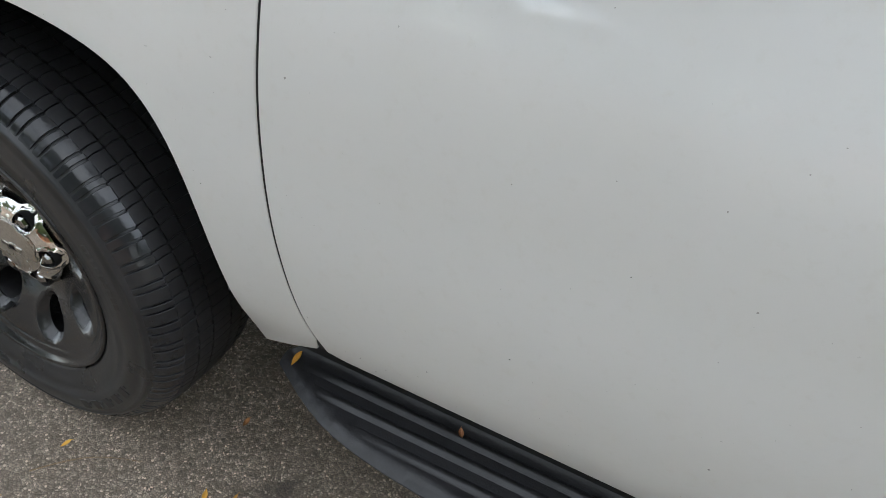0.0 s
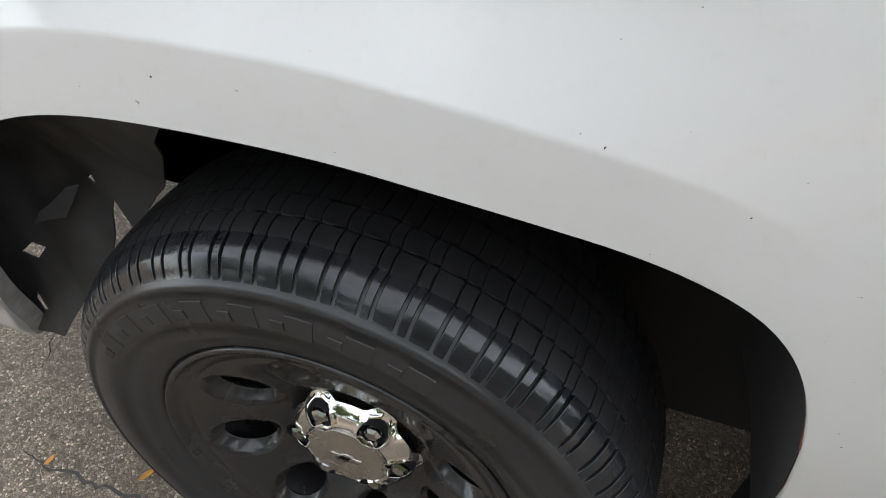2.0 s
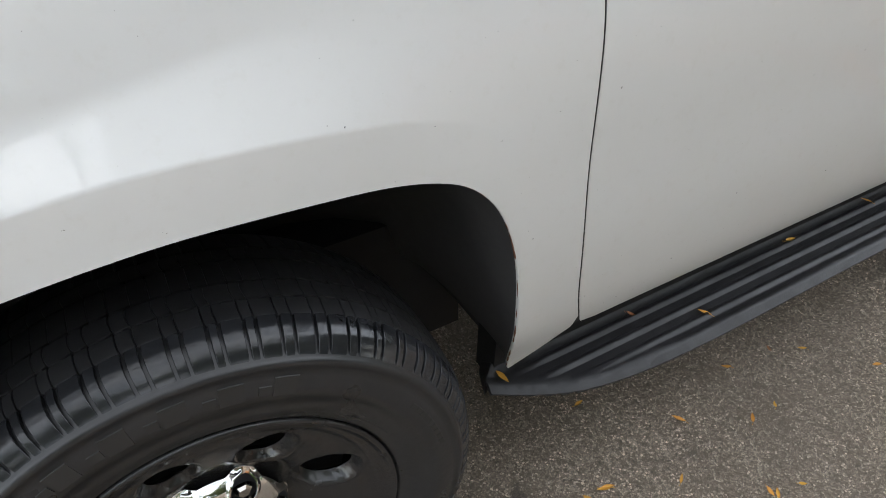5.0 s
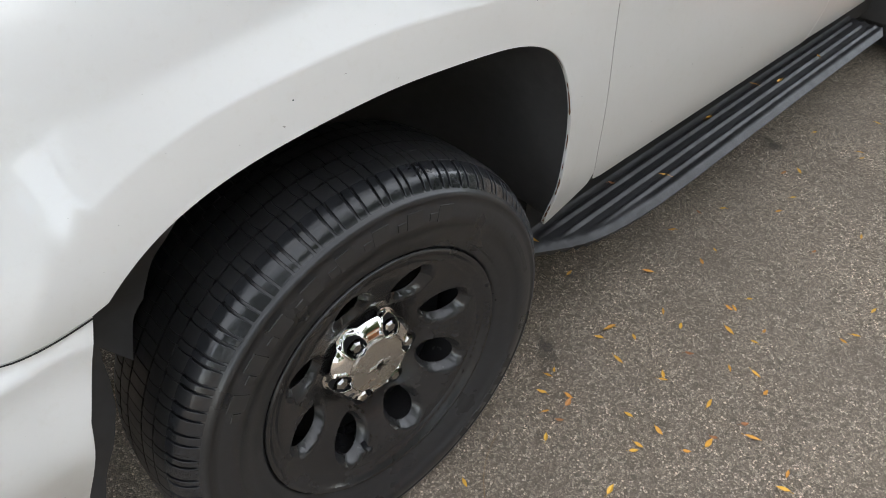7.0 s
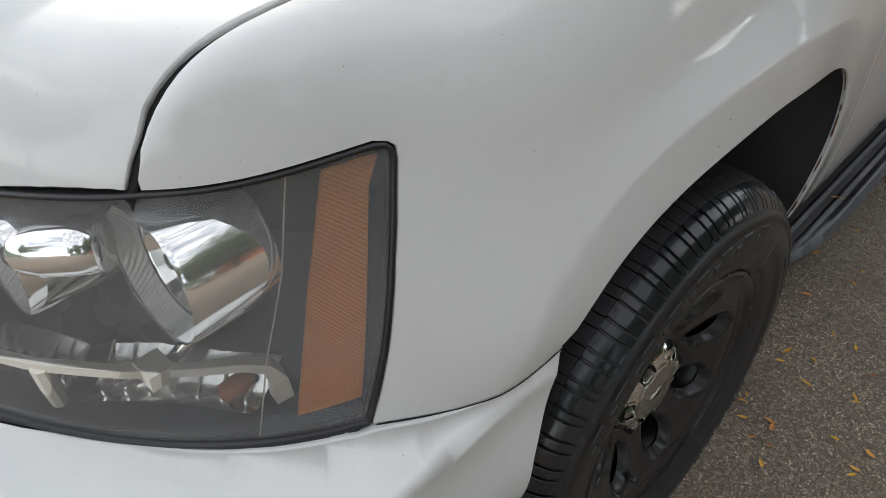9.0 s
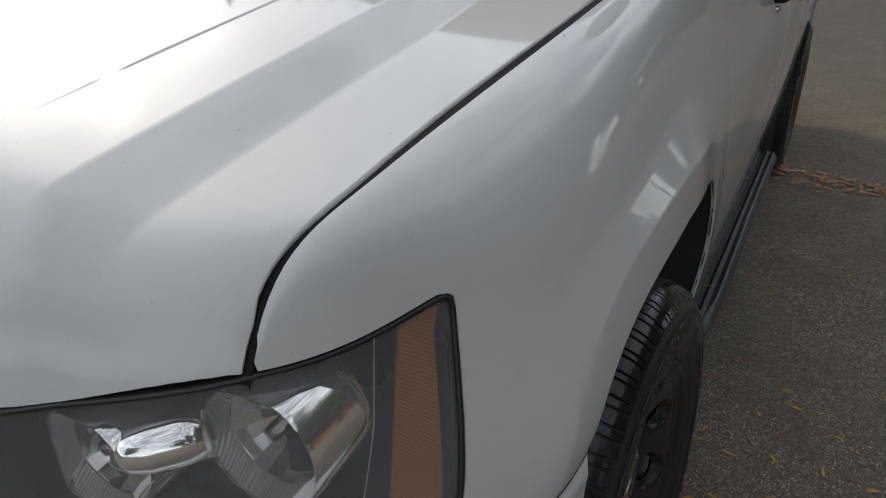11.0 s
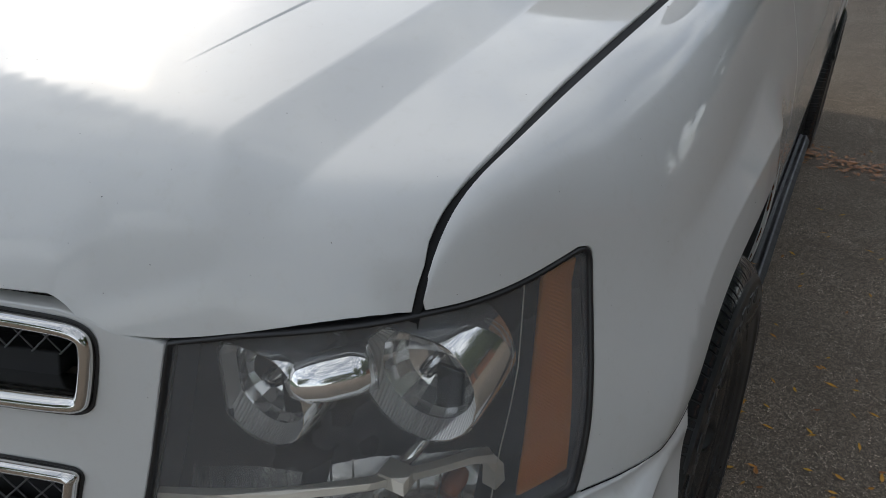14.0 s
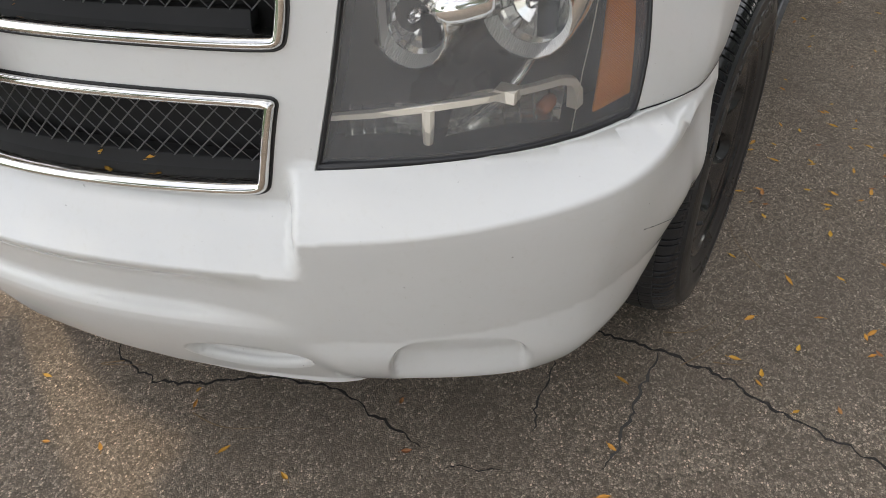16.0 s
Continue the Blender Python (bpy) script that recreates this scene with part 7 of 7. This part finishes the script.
# unseen trees across the street, added to darken what the body side mirrors
for x, y, k, a in ((-7.0, -12.0, 1.1, 75), (2.5, -13.0, 1.2, 200), (16.0, -14.5, 0.8, 330), (5.5, -11.0, 1.0, 160), (12.5, -11.0, 1.1, 330), (21.0, -11.0, 1.2, 110), (36.0, -11.0, 1.3, 20)):
    c = copy_thing(big, Matrix.Translation((x, y, 0.0)) @ Matrix.Rotation(radians(a), 4, "Z"))
    c.scale = (k, k, k)
for i in range(13):                             # the far end of the street
    c = copy_thing(big, Matrix.Translation((96.0 + 9.0 * (i % 3), -46.0 + 8.0 * i, 0.0)) @ Matrix.Rotation(i * 1.7, 4, "Z"))
    c.scale = (1.7, 1.7, 1.25)


for x, y, k, a in ((19.5, 25.0, 0.9, 15), (26.0, 27.0, 1.0, 95), (16.0, 29.0, 0.85, 185), (9.0, 30.0, 0.8, 275), (22.0, 15.5, 0.6, 55), (33.0, 24.0, 1.0, 130)):
    c = copy_thing(big, Matrix.Translation((x, y, 0.6)) @ Matrix.Rotation(radians(a), 4, "Z"))
    c.scale = (k, k, k)


def far_woods(x0, x1, y0, y1, high, count, size, seed, label):
    """Dark woods that close the view."""
    r = random.Random(seed)
    vs, fs = [], []
    for _ in range(count):
        x, y = r.uniform(x0, x1), r.uniform(y0, y1)
        k = x if x1 - x0 > y1 - y0 else y
        p = Vector((x, y, high * (0.72 + 0.16 * math.sin(k * 0.31) + 0.12 * math.sin(k * 0.83)) * r.random() ** 0.8))
        u = Vector((r.gauss(0, 0.6), r.gauss(0, 1), r.gauss(0, 1))).normalized()
        v = u.orthogonal().normalized()
        w = size * r.uniform(0.6, 1.4)
        k = len(vs)
        vs += [p - u * w, p - v * w * 0.6, p + u * w, p + v * w * 0.6]
        fs.append((k, k + 1, k + 2, k + 3))
    tagged(mesh_part("far_woods", vs, fs, M["foliage"], smooth=False), label, "trees", kind="stuff")


far_woods(112, 120, -70, 70, 7.5, 9000, 0.55, 21, "distant dark trees closing the street")
# this band stays out of view; it evens the reflections on the body side
far_woods(-50, 45, -38, -33, 11.0, 12000, 0.5, 23, "unseen band of dark trees added across the street")
far_woods(10, 60, 31, 36, 8.5, 12000, 0.45, 22, "dark trees behind the house")


def shrub(x, y, z, s, seed):
    r = random.Random(seed)
    vs, fs = [], []
    for _ in range(900):
        d = Vector((r.gauss(0, 1), r.gauss(0, 1), r.gauss(0, 1))).normalized() * r.random() ** 0.4 * s
        p = Vector((x + d.x * 0.8, y + d.y * 0.7, z + s * 0.9 + d.z * 1.1))
        u = Vector((r.gauss(0, 1), r.gauss(0, 1), r.gauss(0, 1))).normalized()
        v = u.orthogonal().normalized()
        k = len(vs)
        w = 0.07 * r.uniform(0.6, 1.4)
        vs += [p - u * w, p - v * w * 0.6, p + u * w, p + v * w * 0.6]
        fs.append((k, k + 1, k + 2, k + 3))
    tagged(mesh_part("shrub", vs, fs, M["foliage"], smooth=False), "dark leafy shrub beside the house door", "shrub", "shrubs")


shrub(6.95, 13.2, 0.85, 0.62, 1)
shrub(9.6, 13.2, 0.85, 0.8, 2)
shrub(10.9, 12.8, 0.85, 1.0, 3)


# ---- far road: parked cars, pole, sign ----
M["carwhite"] = plain("pale_car_paint", (0.62, 0.64, 0.66), 0.25, coat=0.6, grain=6)
M["cardark"] = plain("dark_car_paint", (0.03, 0.035, 0.045), 0.25, coat=0.6, grain=6)


def far_car(mat, label):
    t = empty("car", label, "car", Matrix.Identity(4), "parked cars")
    prof = [(-2.2, 0.35), (-2.25, 0.62), (-2.1, 0.80), (-1.1, 0.92), (1.9, 0.95), (2.2, 0.80), (2.25, 0.5), (2.2, 0.32)]

    def loft(pts, w0, w1, name, m, z_top):
        vs, fs = [], []
        n = len(pts)
        for y, k in ((-1, 1), (1, 1)):
            for x, z in pts:
                vs.append((x, y * (w0 + (w1 - w0) * max(0, (z - pts[0][1])) / z_top), z))
        fs.append(tuple(range(n)))
        fs.append(tuple(range(2 * n - 1, n - 1, -1)))
        for i in range(n):
            j = (i + 1) % n
            fs.append((i, n + i, n + j, j))
        bm = bmesh.new()
        q = [bm.verts.new(v) for v in vs]
        for f in fs:
            bm.faces.new([q[i] for i in f])
        bmesh.ops.recalc_face_normals(bm, faces=bm.faces[:])
        rounded(bm, 0.06, 2)
        return part(name, bm, m, t)
    loft(prof, 0.88, 0.90, "body", mat, 0.6)
    cab = [(-1.15, 0.90), (-0.45, 1.42), (1.1, 1.45), (1.85, 0.92)]
    loft(cab, 0.82, 0.62, "cabin", mat, 0.55)
    loft([(-1.06, 0.94), (-0.47, 1.38), (1.08, 1.40), (1.72, 0.95)], 0.835, 0.650, "glazing", M["window"], 0.5)
    for x in (-1.4, 1.35):
        for y in (-0.82, 0.82):
            v, f = lathe([(0.0, -0.09), (0.17, -0.09), (0.20, -0.11), (0.31, -0.10), (0.325, -0.05), (0.325, 0.05), (0.31, 0.10), (0.0, 0.09)], 20, (x, y, 0.325))
            mesh_part("wheel", v, f, M["rubber"], t)
    return t


c1 = far_car(M["carwhite"], "pale parked car beside the road")
c1.location = (24.0, 1.55, 0)
copy_thing(c1, Matrix.Translation((30.0, 1.50, 0)))
c2 = far_car(M["cardark"], "dark parked car beside the road")
c2.location = (36.0, 1.4, 0)
copy_thing(c2, Matrix.Translation((60.0, -6.0, 0)))
copy_thing(c1, Matrix.Translation((68.0, -6.0, 0)))
copy_thing(c1, Matrix.Translation((76.0, -6.2, 0)))
bm = bmesh.new()
tube(bm, [(0, 0, 0), (0.05, 0.02, 4.0), (0.10, 0.03, 8.5)], [0.13, 0.11, 0.08], 10)
pole = part("utility_pole", bm, M["concrete"])
pole.location = (46.0, 3.0, 0.1)
tagged(pole, "pale weathered utility pole beside the road", "pole")
sign = empty("street_sign", "bare back of an octagonal sign on a post", "sign", Matrix.Translation((60.0, 2.75, 0.1)))
bm = bmesh.new()
tube(bm, [(0.03, 0, 0), (0.03, 0, 2.3)], 0.03, 6)
part("post", bm, M["concrete"], sign)
bm = bmesh.new()
bmesh.ops.create_cone(bm, cap_ends=True, segments=8, radius1=0.40, radius2=0.40, depth=0.01, matrix=Matrix.Translation((0, 0, 2.0)) @ Euler((radians(22.5), radians(90), 0)).to_matrix().to_4x4())
part("plate", bm, M["whitepaint"], sign, "pale octagonal plate", smooth=False)
